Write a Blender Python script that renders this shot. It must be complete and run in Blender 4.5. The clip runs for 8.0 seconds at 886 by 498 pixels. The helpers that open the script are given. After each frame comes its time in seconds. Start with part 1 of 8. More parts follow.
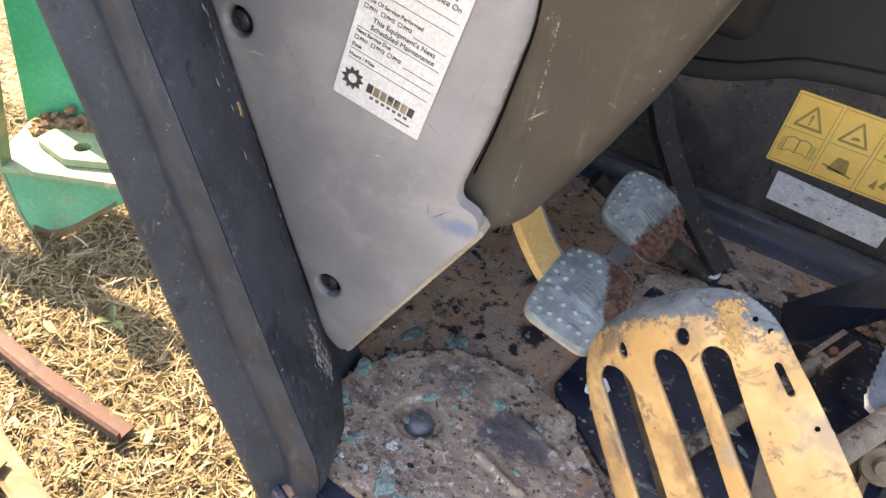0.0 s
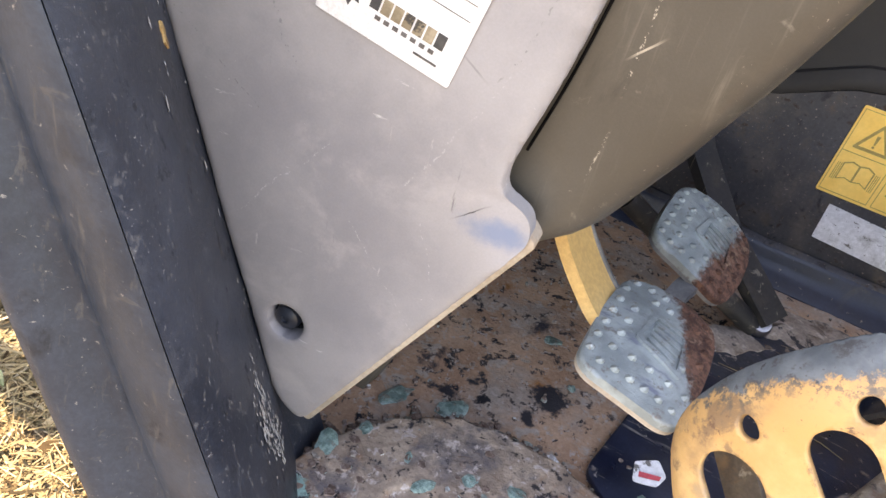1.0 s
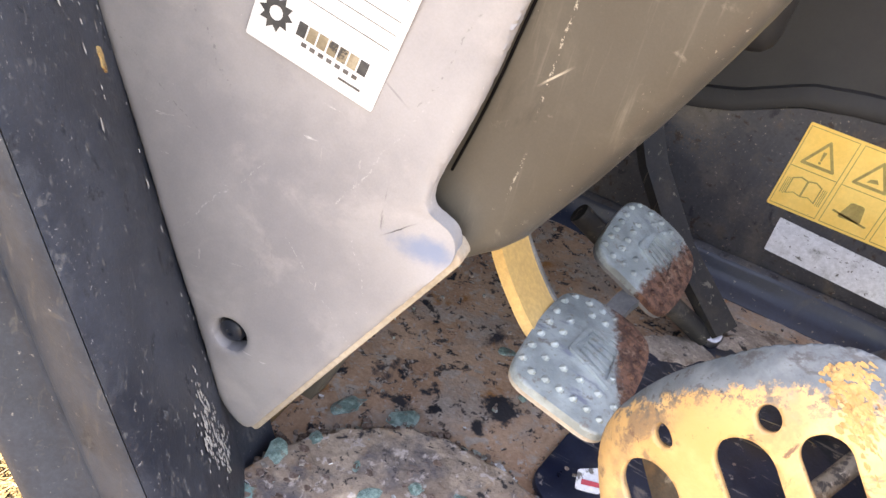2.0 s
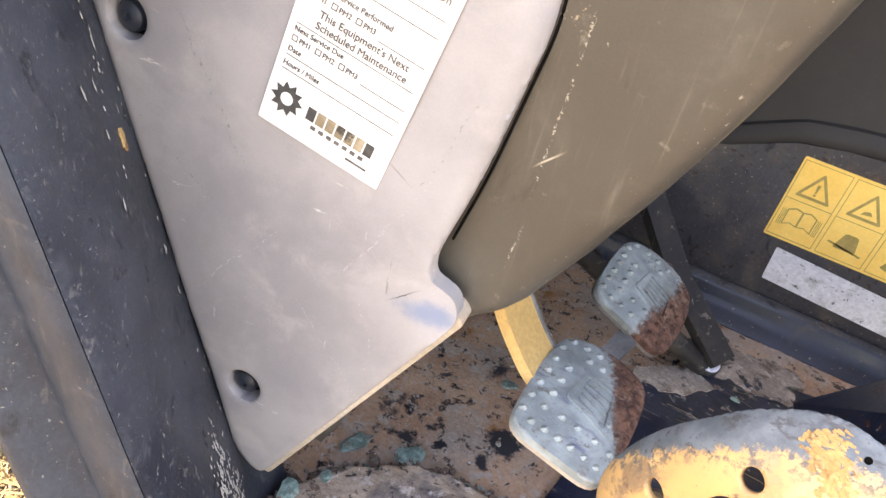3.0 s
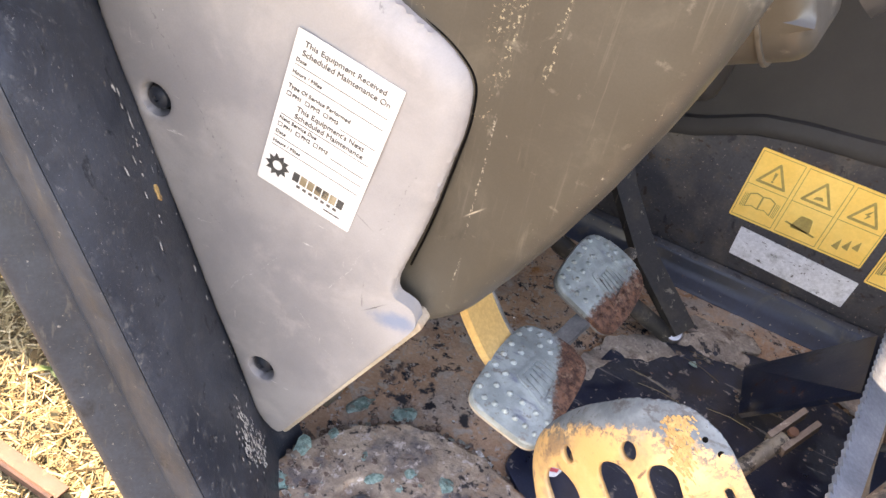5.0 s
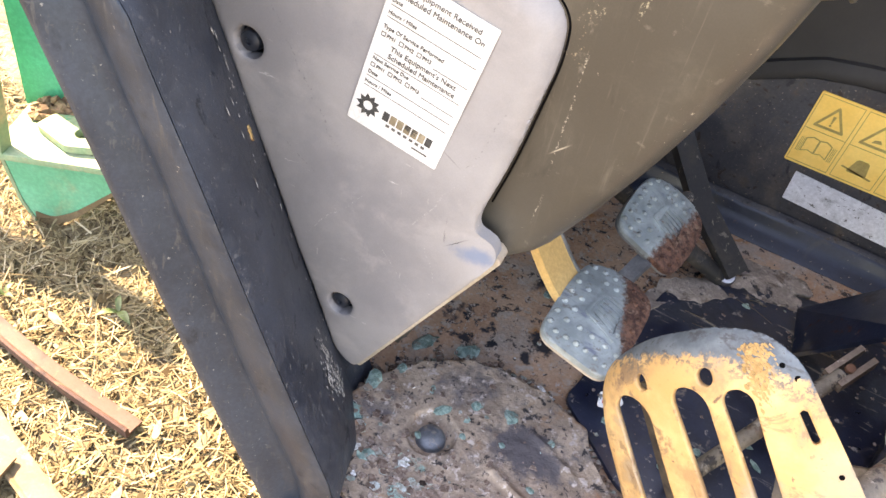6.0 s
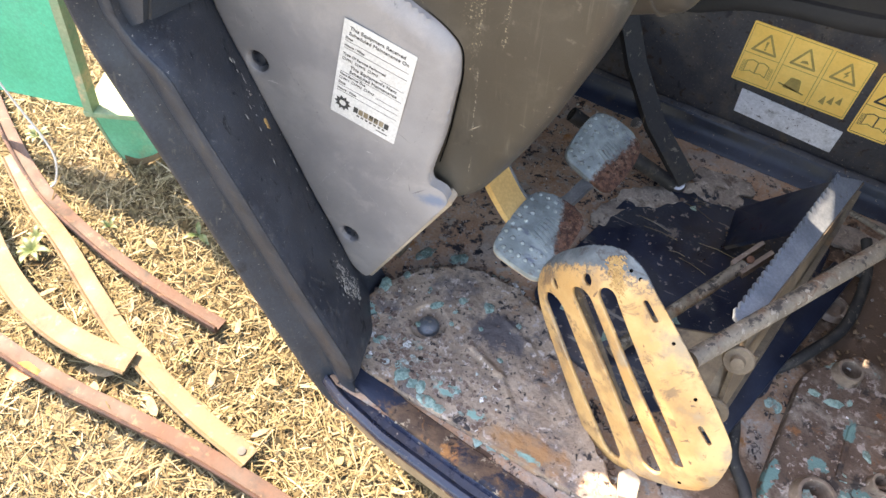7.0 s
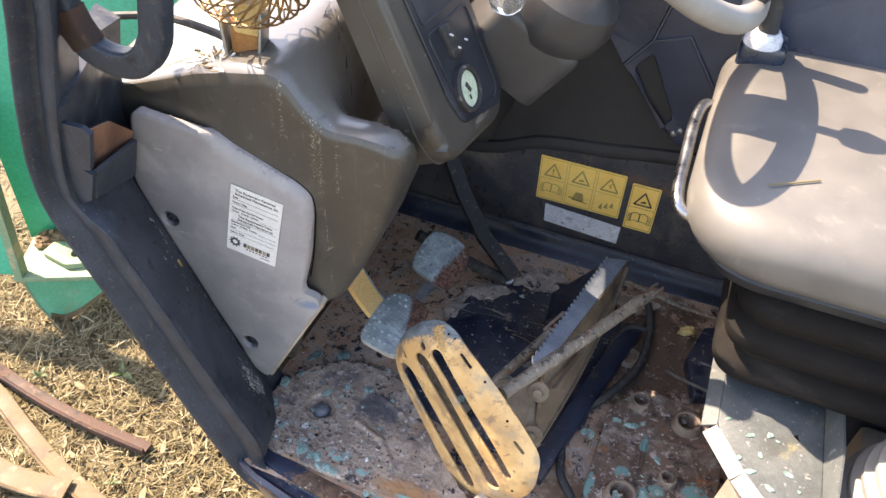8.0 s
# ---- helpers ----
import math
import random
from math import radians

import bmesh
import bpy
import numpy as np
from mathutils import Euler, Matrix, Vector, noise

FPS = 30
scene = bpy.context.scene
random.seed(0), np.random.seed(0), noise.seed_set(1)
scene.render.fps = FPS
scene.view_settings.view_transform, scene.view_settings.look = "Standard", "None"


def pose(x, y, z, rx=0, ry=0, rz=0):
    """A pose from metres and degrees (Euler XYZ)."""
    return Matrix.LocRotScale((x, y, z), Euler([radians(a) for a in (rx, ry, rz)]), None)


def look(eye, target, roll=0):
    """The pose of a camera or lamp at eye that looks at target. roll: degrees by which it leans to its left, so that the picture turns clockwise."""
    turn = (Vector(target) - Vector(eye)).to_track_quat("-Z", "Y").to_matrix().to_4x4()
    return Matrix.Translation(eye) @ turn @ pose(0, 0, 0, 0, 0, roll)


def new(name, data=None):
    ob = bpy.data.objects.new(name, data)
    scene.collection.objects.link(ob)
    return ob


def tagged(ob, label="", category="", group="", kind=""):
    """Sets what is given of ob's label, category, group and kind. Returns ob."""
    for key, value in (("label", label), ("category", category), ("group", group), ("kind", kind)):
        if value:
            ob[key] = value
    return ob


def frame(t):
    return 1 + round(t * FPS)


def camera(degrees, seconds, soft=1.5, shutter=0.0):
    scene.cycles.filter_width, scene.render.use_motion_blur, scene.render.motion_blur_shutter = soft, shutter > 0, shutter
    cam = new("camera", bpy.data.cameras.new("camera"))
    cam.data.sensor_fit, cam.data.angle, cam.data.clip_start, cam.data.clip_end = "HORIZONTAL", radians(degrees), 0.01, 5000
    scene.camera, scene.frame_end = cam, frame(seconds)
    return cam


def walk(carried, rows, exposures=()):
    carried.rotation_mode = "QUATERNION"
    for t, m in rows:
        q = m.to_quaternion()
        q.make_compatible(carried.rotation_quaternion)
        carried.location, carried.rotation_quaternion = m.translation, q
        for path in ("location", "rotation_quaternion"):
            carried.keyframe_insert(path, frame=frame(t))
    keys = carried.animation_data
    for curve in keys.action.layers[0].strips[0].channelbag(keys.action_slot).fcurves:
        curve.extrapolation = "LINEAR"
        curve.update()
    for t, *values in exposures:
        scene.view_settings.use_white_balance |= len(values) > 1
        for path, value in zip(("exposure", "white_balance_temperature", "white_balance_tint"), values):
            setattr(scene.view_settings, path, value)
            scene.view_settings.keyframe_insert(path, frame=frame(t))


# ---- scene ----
cam = camera(62.6, 8.0)
PATH = [
    (0, (0.178, 0.084, 0.597), (-0.422, 1.451, -0.734), 10.0),
    (0.2, (0.131, 0.116, 0.521), (-0.45, 1.527, -0.772), 11.5),
    (0.5, (0.101, 0.146, 0.462), (-0.453, 1.621, -0.769), 13.2),
    (0.8, (0.089, 0.174, 0.444), (-0.44, 1.686, -0.753), 14.4),
    (1, (0.088, 0.187, 0.443), (-0.433, 1.711, -0.742), 14.8),
    (1.2, (0.097, 0.187, 0.433), (-0.419, 1.719, -0.744), 15.2),
    (2.5, (0.119, 0.192, 0.479), (-0.385, 1.746, -0.675), 15.1),
    (3, (0.111, 0.19, 0.501), (-0.413, 1.734, -0.657), 14.4),
    (3.2, (0.108, 0.183, 0.523), (-0.42, 1.722, -0.64), 14.2),
    (3.5, (0.109, 0.17, 0.517), (-0.425, 1.695, -0.661), 14.0),
    (4, (0.106, 0.162, 0.519), (-0.441, 1.652, -0.697), 13.3),
    (4.2, (0.119, 0.165, 0.553), (-0.434, 1.642, -0.677), 12.8),
    (5.3, (0.168, 0.148, 0.625), (-0.38, 1.519, -0.724), 11.7),
    (5.5, (0.153, 0.134, 0.618), (-0.396, 1.482, -0.752), 11.4),
    (5.8, (0.137, 0.119, 0.616), (-0.413, 1.439, -0.783), 11.1),
    (6, (0.141, 0.116, 0.623), (-0.411, 1.421, -0.789), 10.9),
    (6.3, (0.158, 0.125, 0.663), (-0.39, 1.393, -0.783), 9.6),
    (6.5, (0.188, 0.109, 0.692), (-0.36, 1.323, -0.8), 7.7),
    (6.8, (0.239, 0.097, 0.764), (-0.342, 1.134, -0.844), 3.1),
    (7, (0.269, 0.071, 0.827), (-0.321, 1.071, -0.802), 1.6),
    (7.2, (0.314, 0.019, 0.873), (-0.233, 1.068, -0.74), 2.7),
    (7.5, (0.373, -0.044, 0.952), (-0.106, 1.158, -0.573), 4.3),
    (7.8, (0.407, -0.072, 0.986), (-0.068, 1.239, -0.447), 3.8),
    (8, (0.439, -0.093, 1.014), (-0.088, 1.254, -0.367), 1.9),
]
EXPOSURES = [(0.0, 2.94, 9080, 21), (0.5, 3.14, 9300, 22), (1.0, 3.45, 9500, 23), (2.5, 3.78, 9950, 24), (4.0, 3.68, 9900, 24), (5.5, 3.62, 9800, 23), (7.0, 3.05, 8650, 17), (7.5, 2.73, 8180, 15), (8.0, 2.56, 7950, 17)]
walk(cam, [(t, look(eye, target, roll)) for t, eye, target, roll in PATH], EXPOSURES)

# ---- world, sun and exposure ----
world = bpy.data.worlds.new("world")
scene.world = world
world.use_nodes = True
SUN_WAY = Vector((0.79, -0.17, -1.0)).normalized()
_n = world.node_tree.nodes
_sky = _n.new("ShaderNodeTexSky")
_sky.sky_type, _sky.sun_disc = "NISHITA", False
_sky.sun_elevation = math.asin(-SUN_WAY.z)
_sky.sun_rotation = math.atan2(-SUN_WAY.x, -SUN_WAY.y)
world.node_tree.links.new(_sky.outputs[0], _n["Background"].inputs[0])
_n["Background"].inputs[1].default_value = 0.15
sun_data = bpy.data.lights.new("sun", "SUN")
sun_data.energy, sun_data.angle, sun_data.color = 3.2, radians(0.53), (1.0, 0.93, 0.82)
sun = new("sun", sun_data)
sun.matrix_world = look(-SUN_WAY * 20, (0, 0, 0))


# ---- materials ----
def nodes_of(name):
    m = bpy.data.materials.new(name)
    m.use_nodes = True
    t = m.node_tree
    return m, t, t.nodes["Principled BSDF"]


def noise_node(t, scale, detail=6.0, rough=0.6, stretch=None, warp=0.0):
    co = t.nodes.new("ShaderNodeTexCoord")
    out = co.outputs["Object"]
    if stretch:
        mp = t.nodes.new("ShaderNodeMapping")
        mp.inputs["Scale"].default_value = stretch[:3]
        if len(stretch) > 3:
            mp.inputs["Rotation"].default_value = stretch[3:]
        t.links.new(out, mp.inputs["Vector"])
        out = mp.outputs[0]
    n = t.nodes.new("ShaderNodeTexNoise")
    n.inputs["Scale"].default_value, n.inputs["Detail"].default_value = scale, detail
    n.inputs["Roughness"].default_value, n.inputs["Distortion"].default_value = rough, warp
    t.links.new(out, n.inputs["Vector"])
    return n.outputs["Fac"]


def ramp(t, fac, lo, hi):
    r = t.nodes.new("ShaderNodeMapRange")
    r.interpolation_type = "SMOOTHSTEP"
    r.inputs[1].default_value, r.inputs[2].default_value = lo, hi
    t.links.new(fac, r.inputs[0])
    return r.outputs[0]


def math_node(t, op, a, b):
    m = t.nodes.new("ShaderNodeMath")
    m.operation = op
    for i, v in enumerate((a, b)):
        if isinstance(v, (int, float)):
            m.inputs[i].default_value = v
        else:
            t.links.new(v, m.inputs[i])
    return m.outputs[0]


def mix(t, fac, a, b):
    m = t.nodes.new("ShaderNodeMix")
    m.data_type = "RGBA"
    for sock, v in ((m.inputs[0], fac), (m.inputs[6], a), (m.inputs[7], b)):
        if isinstance(v, tuple):
            sock.default_value = (*v, 1)
        elif isinstance(v, (int, float)):
            sock.default_value = v
        else:
            t.links.new(v, sock)
    return m.outputs[2]


def axis_of(t, which):
    co = t.nodes.new("ShaderNodeTexCoord")
    s = t.nodes.new("ShaderNodeSeparateXYZ")
    t.links.new(co.outputs["Object"], s.inputs[0])
    return s.outputs[which]


def bump_into(t, b, height, strength, dist):
    n = t.nodes.new("ShaderNodeBump")
    n.inputs["Strength"].default_value, n.inputs["Distance"].default_value = strength, dist
    t.links.new(height, n.inputs["Height"])
    t.links.new(n.outputs[0], b.inputs["Normal"])


def surface(name, c1, c2, scale=30.0, rough=0.6, metal=0.0, bump=0.3, grain=300.0, layers=(), spec=0.5, rough2=None, depth=0.001, speck=0.25):
    """Two tones of one colour, then layers of (colour, scale, low, high, stretch), each a mask of its own noise."""
    m, t, b = nodes_of(name)
    big = noise_node(t, scale)
    col = mix(t, ramp(t, big, 0.35, 0.68), c1, c2)
    fine = noise_node(t, grain, 4.0, 0.7)
    r = None
    for lay in layers:
        c, s, lo, hi = lay[:4]
        mask = ramp(t, noise_node(t, s, 8.0, 0.65, lay[4] if len(lay) > 4 else None, 0.4), lo, hi)
        col = mix(t, mask, col, c)
        r = mask if r is None else math_node(t, "MAXIMUM", r, mask)
    col = mix(t, ramp(t, fine, 0.3, 0.75), mix(t, speck, col, (0.0, 0.0, 0.0)), col)
    t.links.new(col, b.inputs["Base Color"])
    rr = t.nodes.new("ShaderNodeMapRange")
    rr.inputs[1].default_value, rr.inputs[2].default_value = 0.3, 0.7
    rr.inputs[3].default_value, rr.inputs[4].default_value = max(rough - 0.1, 0.03), min(rough + 0.12, 1)
    t.links.new(big, rr.inputs[0])
    ro = rr.outputs[0]
    if r is not None and rough2 is not None:
        mr = t.nodes.new("ShaderNodeMix")
        t.links.new(r, mr.inputs[0]), t.links.new(ro, mr.inputs[2])
        mr.inputs[3].default_value = rough2
        ro = mr.outputs[0]
    t.links.new(ro, b.inputs["Roughness"])
    b.inputs["Metallic"].default_value = metal
    b.inputs["Specular IOR Level"].default_value = spec
    h = math_node(t, "ADD", math_node(t, "MULTIPLY", fine, 0.5), big)
    bump_into(t, b, h, bump, depth)
    return m


M = {}
M["panel"] = surface("grey_plastic", (0.203, 0.190, 0.192), (0.28, 0.26, 0.252), 9, 0.55, spec=0.3, bump=0.12, grain=900, speck=0.08,
                     layers=[((0.325, 0.295, 0.28), 17, 0.50, 0.75), ((0.17, 0.165, 0.175), 11, 0.56, 0.78), ((0.13, 0.12, 0.12), 60, 0.66, 0.72, (1, 1, 0.15)), ((0.44, 0.41, 0.38), 90, 0.67, 0.72, (0.25, 1, 1.6, 0, 0.6, 0)), ((0.42, 0.38, 0.35), 45, 0.66, 0.72, (2.2, 1, 0.3, 0, 0.5, 0)), ((0.55, 0.52, 0.48), 190, 0.71, 0.74)])
M["cowl"] = surface("dark_grey_plastic", (0.048, 0.043, 0.036), (0.066, 0.058, 0.047), 6, 0.38, bump=0.15, grain=800, speck=0.12,
                    layers=[((0.085, 0.075, 0.06), 26, 0.50, 0.85), ((0.11, 0.097, 0.078), 75, 0.56, 0.80, (3.0, 1, 0.18)), ((0.26, 0.23, 0.18), 210, 0.70, 0.735), ((0.035, 0.032, 0.028), 40, 0.60, 0.72, (1, 1, 0.35)), ((0.13, 0.115, 0.092), 60, 0.60, 0.72)])


def wear(m, mask_of, colour):
    """Lays one more colour over a material's base colour where mask_of(tree) says."""
    t = m.node_tree
    b = t.nodes["Principled BSDF"]
    old = b.inputs["Base Color"].links[0].from_socket
    t.links.new(mix(t, mask_of(t), old, colour), b.inputs["Base Color"])


def line_mask(t, x0, z0, slope, width, zlo, zhi, wob=0.004, gap=0.48):
    """A broken scratch: x = x0 + slope * (z - z0), between two heights."""
    x, z = axis_of(t, 0), axis_of(t, 2)
    d = math_node(t, "SUBTRACT", x, math_node(t, "ADD", math_node(t, "MULTIPLY", math_node(t, "SUBTRACT", z, z0), slope), x0))
    d = math_node(t, "ADD", d, math_node(t, "MULTIPLY", math_node(t, "SUBTRACT", noise_node(t, 60, 3), 0.5), wob))
    near = math_node(t, "SUBTRACT", 1.0, ramp(t, math_node(t, "ABSOLUTE", d, 0.0), width * 0.5, width))
    span = math_node(t, "MULTIPLY", ramp(t, z, zlo, zlo + 0.01), math_node(t, "SUBTRACT", 1.0, ramp(t, z, zhi - 0.01, zhi)))
    return math_node(t, "MULTIPLY", math_node(t, "MULTIPLY", near, span), ramp(t, noise_node(t, 420, 4, 0.7), gap, gap + 0.06))


wear(M["cowl"], lambda t: line_mask(t, 0.0445, 0.35, 0.03, 0.0009, 0.318, 0.42, 0.006, 0.53), (0.30, 0.265, 0.21))
wear(M["cowl"], lambda t: line_mask(t, 0.044, 0.30, 0.10, 0.0007, 0.272, 0.306, 0.004, 0.53), (0.28, 0.25, 0.20))
wear(M["cowl"], lambda t: line_mask(t, 0.052, 0.35, 0.9, 0.0009, 0.335, 0.352, 0.002, 0.3), (0.36, 0.31, 0.24))
wear(M["cowl"], lambda t: line_mask(t, 0.050, 0.24, 0.40, 0.012, 0.25, 0.52, 0.012, 0.655), (0.25, 0.215, 0.17))
for _x, _z, _lo, _hi, _w in ((0.003, 0.555, 0.50, 0.60, 0.004), (0.041, 0.505, 0.455, 0.56, 0.005), (0.049, 0.50, 0.43, 0.55, 0.003), (0.070, 0.48, 0.44, 0.53, 0.002)):
    wear(M["cowl"], lambda t, a=_x, b=_z, c=_lo, d=_hi, w=_w: line_mask(t, a, b, 0.08, w, c, d, 0.010, 0.55), (0.27, 0.235, 0.165))
wear(M["cowl"], lambda t: line_mask(t, -0.008, 0.55, 0.05, 0.003, 0.44, 0.60, 0.018, 0.60), (0.22, 0.185, 0.135))
wear(M["cowl"], lambda t: line_mask(t, 0.036, 0.50, -0.04, 0.007, 0.40, 0.56, 0.024, 0.60), (0.26, 0.21, 0.14))
wear(M["cowl"], lambda t: line_mask(t, -0.082, 0.55, 0.15, 0.002, 0.48, 0.60, 0.012, 0.60), (0.22, 0.185, 0.135))
wear(M["panel"], lambda t: line_mask(t, -0.019, 0.318, -1.6, 0.0012, 0.311, 0.324, 0.002, 0.3), (0.13, 0.12, 0.12))
for _x, _z, _s, _w, _lo, _hi, _c in ((-0.050, 0.20, -0.9, 0.0005, 0.12, 0.22, 0.31), (-0.03, 0.26, 0.5, 0.0006, 0.24, 0.33, 0.30), (-0.02, 0.22, -0.4, 0.0005, 0.18, 0.24, 0.33), (0.0, 0.33, 0.35, 0.0006, 0.31, 0.37, 0.17), (-0.10, 0.23, 0.8, 0.0006, 0.19, 0.26, 0.32), (-0.14, 0.27, -1.4, 0.0006, 0.25, 0.30, 0.14), (-0.16, 0.46, 0.6, 0.0006, 0.42, 0.48, 0.32)):
    wear(M["panel"], lambda t, a=_x, b=_z, s=_s, w=_w, c=_lo, d=_hi: line_mask(t, a, b, s, w, c, d, 0.012, 0.52), (_c, _c * 0.94, _c * 0.9))
wear(M["panel"], lambda t: line_mask(t, -0.15, 0.36, -0.6, 0.0010, 0.28, 0.44, 0.02, 0.52), (0.16, 0.15, 0.15))
# the dusty cowl plastic again, sun glare put into its lighter colour
M["deck"] = surface("sunlit_dusty_plastic", (0.088, 0.081, 0.073), (0.125, 0.115, 0.102), 9, 0.18, spec=0.7, bump=0.15, grain=800, speck=0.1,
                    layers=[((0.115, 0.10, 0.080), 16, 0.54, 0.8), ((0.03, 0.028, 0.027), 30, 0.58, 0.74), ((0.42, 0.37, 0.30), 150, 0.68, 0.73)])
M["black"] = surface("black_paint", (0.018, 0.026, 0.038), (0.033, 0.043, 0.059), 22, 0.40, bump=0.3, grain=350, spec=0.28,
                     layers=[((0.030, 0.037, 0.049), 8, 0.44, 0.74), ((0.046, 0.050, 0.057), 40, 0.54, 0.76), ((0.009, 0.011, 0.015), 26, 0.58, 0.74), ((0.060, 0.060, 0.062), 170, 0.58, 0.68, (1.6, 1, 0.22, 0, 0.35, 0)), ((0.055, 0.056, 0.060), 130, 0.60, 0.68, (0.35, 1, 1.6, 0, 0.3, 0)), ((0.20, 0.185, 0.17), 300, 0.64, 0.70)], rough2=0.55)
M["flange"] = surface("black_scuffed_paint", (0.018, 0.023, 0.033), (0.034, 0.041, 0.055), 18, 0.42, bump=0.5, grain=350, spec=0.45,
                      layers=[((0.055, 0.060, 0.070), 26, 0.52, 0.74), ((0.012, 0.014, 0.019), 40, 0.58, 0.70), ((0.085, 0.085, 0.088), 150, 0.58, 0.66), ((0.26, 0.25, 0.24), 420, 0.63, 0.68), ((0.30, 0.22, 0.13), 80, 0.72, 0.75, (1, 1, 0.4))], rough2=0.8)
M["navy"] = surface("navy_black_paint", (0.008, 0.012, 0.028), (0.018, 0.025, 0.05), 22, 0.35, bump=0.4, grain=300,
                    layers=[((0.04, 0.042, 0.052), 16, 0.50, 0.66), ((0.20, 0.165, 0.14), 24, 0.60, 0.67), ((0.28, 0.25, 0.22), 95, 0.61, 0.66), ((0.24, 0.22, 0.2), 60, 0.60, 0.65, (0.15, 1, 1, 0, 0, 0.5))], rough2=0.9)
M["wall"] = surface("black_wall_paint", (0.036, 0.036, 0.043), (0.064, 0.062, 0.067), 12, 0.5, bump=0.5, grain=260, spec=0.4,
                    layers=[((0.135, 0.112, 0.090), 9, 0.50, 0.72), ((0.095, 0.078, 0.064), 24, 0.52, 0.7), ((0.028, 0.027, 0.031), 40, 0.56, 0.68), ((0.34, 0.28, 0.21), 260, 0.62, 0.70), ((0.05, 0.034, 0.025), 60, 0.58, 0.66)], rough2=0.85)
M["wall_foot"] = surface("navy_wall_foot", (0.006, 0.010, 0.023), (0.013, 0.021, 0.043), 16, 0.38, bump=0.4, grain=260, spec=0.4,
                         layers=[((0.085, 0.070, 0.058), 14, 0.56, 0.72), ((0.26, 0.21, 0.16), 150, 0.64, 0.70), ((0.13, 0.055, 0.028), 24, 0.64, 0.72)], rough2=0.85)
M["wall_up"] = surface("dark_wall_plastic", (0.022, 0.020, 0.020), (0.036, 0.033, 0.031), 8, 0.6, spec=0.25, bump=0.1, speck=0.1, grain=300,
                       layers=[((0.040, 0.035, 0.031), 14, 0.54, 0.78), ((0.2, 0.18, 0.16), 160, 0.71, 0.75)])
M["console"] = surface("blue_black_plastic", (0.016, 0.025, 0.046), (0.027, 0.039, 0.066), 9, 0.32, bump=0.2, grain=300,
                       layers=[((0.05, 0.056, 0.062), 30, 0.58, 0.8)])
M["floor"] = surface("rusted_floor_steel", (0.40, 0.235, 0.15), (0.52, 0.335, 0.225), 14, 0.85, bump=0.9, grain=260, depth=0.002, spec=0.25,
                     layers=[((0.38, 0.31, 0.26), 13, 0.48, 0.66), ((0.018, 0.017, 0.022), 26, 0.59, 0.63), ((0.045, 0.04, 0.045), 11, 0.60, 0.68), ((0.42, 0.35, 0.29), 60, 0.54, 0.63), ((0.36, 0.16, 0.06), 18, 0.58, 0.68), ((0.065, 0.052, 0.048), 85, 0.56, 0.62), ((0.44, 0.37, 0.32), 170, 0.58, 0.63)])
M["dish"] = surface("crusted_floor_mat", (0.25, 0.186, 0.143), (0.45, 0.345, 0.262), 24, 0.85, bump=1.0, grain=300, depth=0.002, spec=0.2,
                    layers=[((0.15, 0.130, 0.128), 15, 0.52, 0.66), ((0.29, 0.165, 0.10), 12, 0.60, 0.72), ((0.15, 0.130, 0.125), 60, 0.53, 0.70), ((0.30, 0.165, 0.095), 22, 0.55, 0.68), ((0.50, 0.42, 0.37), 85, 0.56, 0.63), ((0.045, 0.040, 0.040), 110, 0.57, 0.64), ((0.040, 0.036, 0.038), 42, 0.60, 0.65), ((0.55, 0.47, 0.42), 45, 0.63, 0.67), ((0.30, 0.37, 0.34), 34, 0.69, 0.74)])


def spot_mask(t, x0, y0, rx, ry, edge=0.5, scale=45, thin=0.0, axes=(0, 1)):
    """A ragged patch round one place, sparser the more it is thinned."""
    x, y = axis_of(t, axes[0]), axis_of(t, axes[1])
    dx = math_node(t, "DIVIDE", math_node(t, "SUBTRACT", x, x0), rx)
    dy = math_node(t, "DIVIDE", math_node(t, "SUBTRACT", y, y0), ry)
    d = math_node(t, "SQRT", math_node(t, "ADD", math_node(t, "MULTIPLY", dx, dx), math_node(t, "MULTIPLY", dy, dy)), 0.0)
    d = math_node(t, "ADD", d, math_node(t, "MULTIPLY", math_node(t, "SUBTRACT", noise_node(t, scale, 8, 0.7), 0.5 - thin), 2.2))
    return math_node(t, "SUBTRACT", 1.0, ramp(t, d, 1.0 - edge, 1.0))


wear(M["dish"], lambda t: spot_mask(t, 0.20, 0.385, 0.085, 0.03, 0.8, 40, 0.05), (0.34, 0.18, 0.085))
wear(M["dish"], lambda t: spot_mask(t, 0.03, 0.405, 0.10, 0.04, 0.25, 70, 0.48), (0.44, 0.37, 0.33))
wear(M["dish"], lambda t: spot_mask(t, 0.10, 0.50, 0.05, 0.03, 0.5, 40), (0.085, 0.075, 0.078))
wear(M["dish"], lambda t: spot_mask(t, 0.04, 0.44, 0.16, 0.09, 0.2, 110, 0.52), (0.46, 0.39, 0.35))
for _x, _y, _rx, _ry, _th in ((0.085, 0.397, 0.024, 0.013, 0.10), (0.135, 0.388, 0.018, 0.010, 0.12), (0.025, 0.425, 0.035, 0.022, 0.38), (0.21, 0.375, 0.030, 0.010, 0.22), (-0.055, 0.44, 0.014, 0.018, 0.15)):
    wear(M["dish"], lambda t, a=_x, b=_y, c=_rx, d=_ry, k=_th: spot_mask(t, a, b, c, d, 0.3, 90, k), (0.20, 0.34, 0.30))
wear(M["wall"], lambda t: spot_mask(t, 0.10, 0.15, 0.22, 0.12, 0.8, 260, 0.38, (0, 2)), (0.16, 0.112, 0.075))
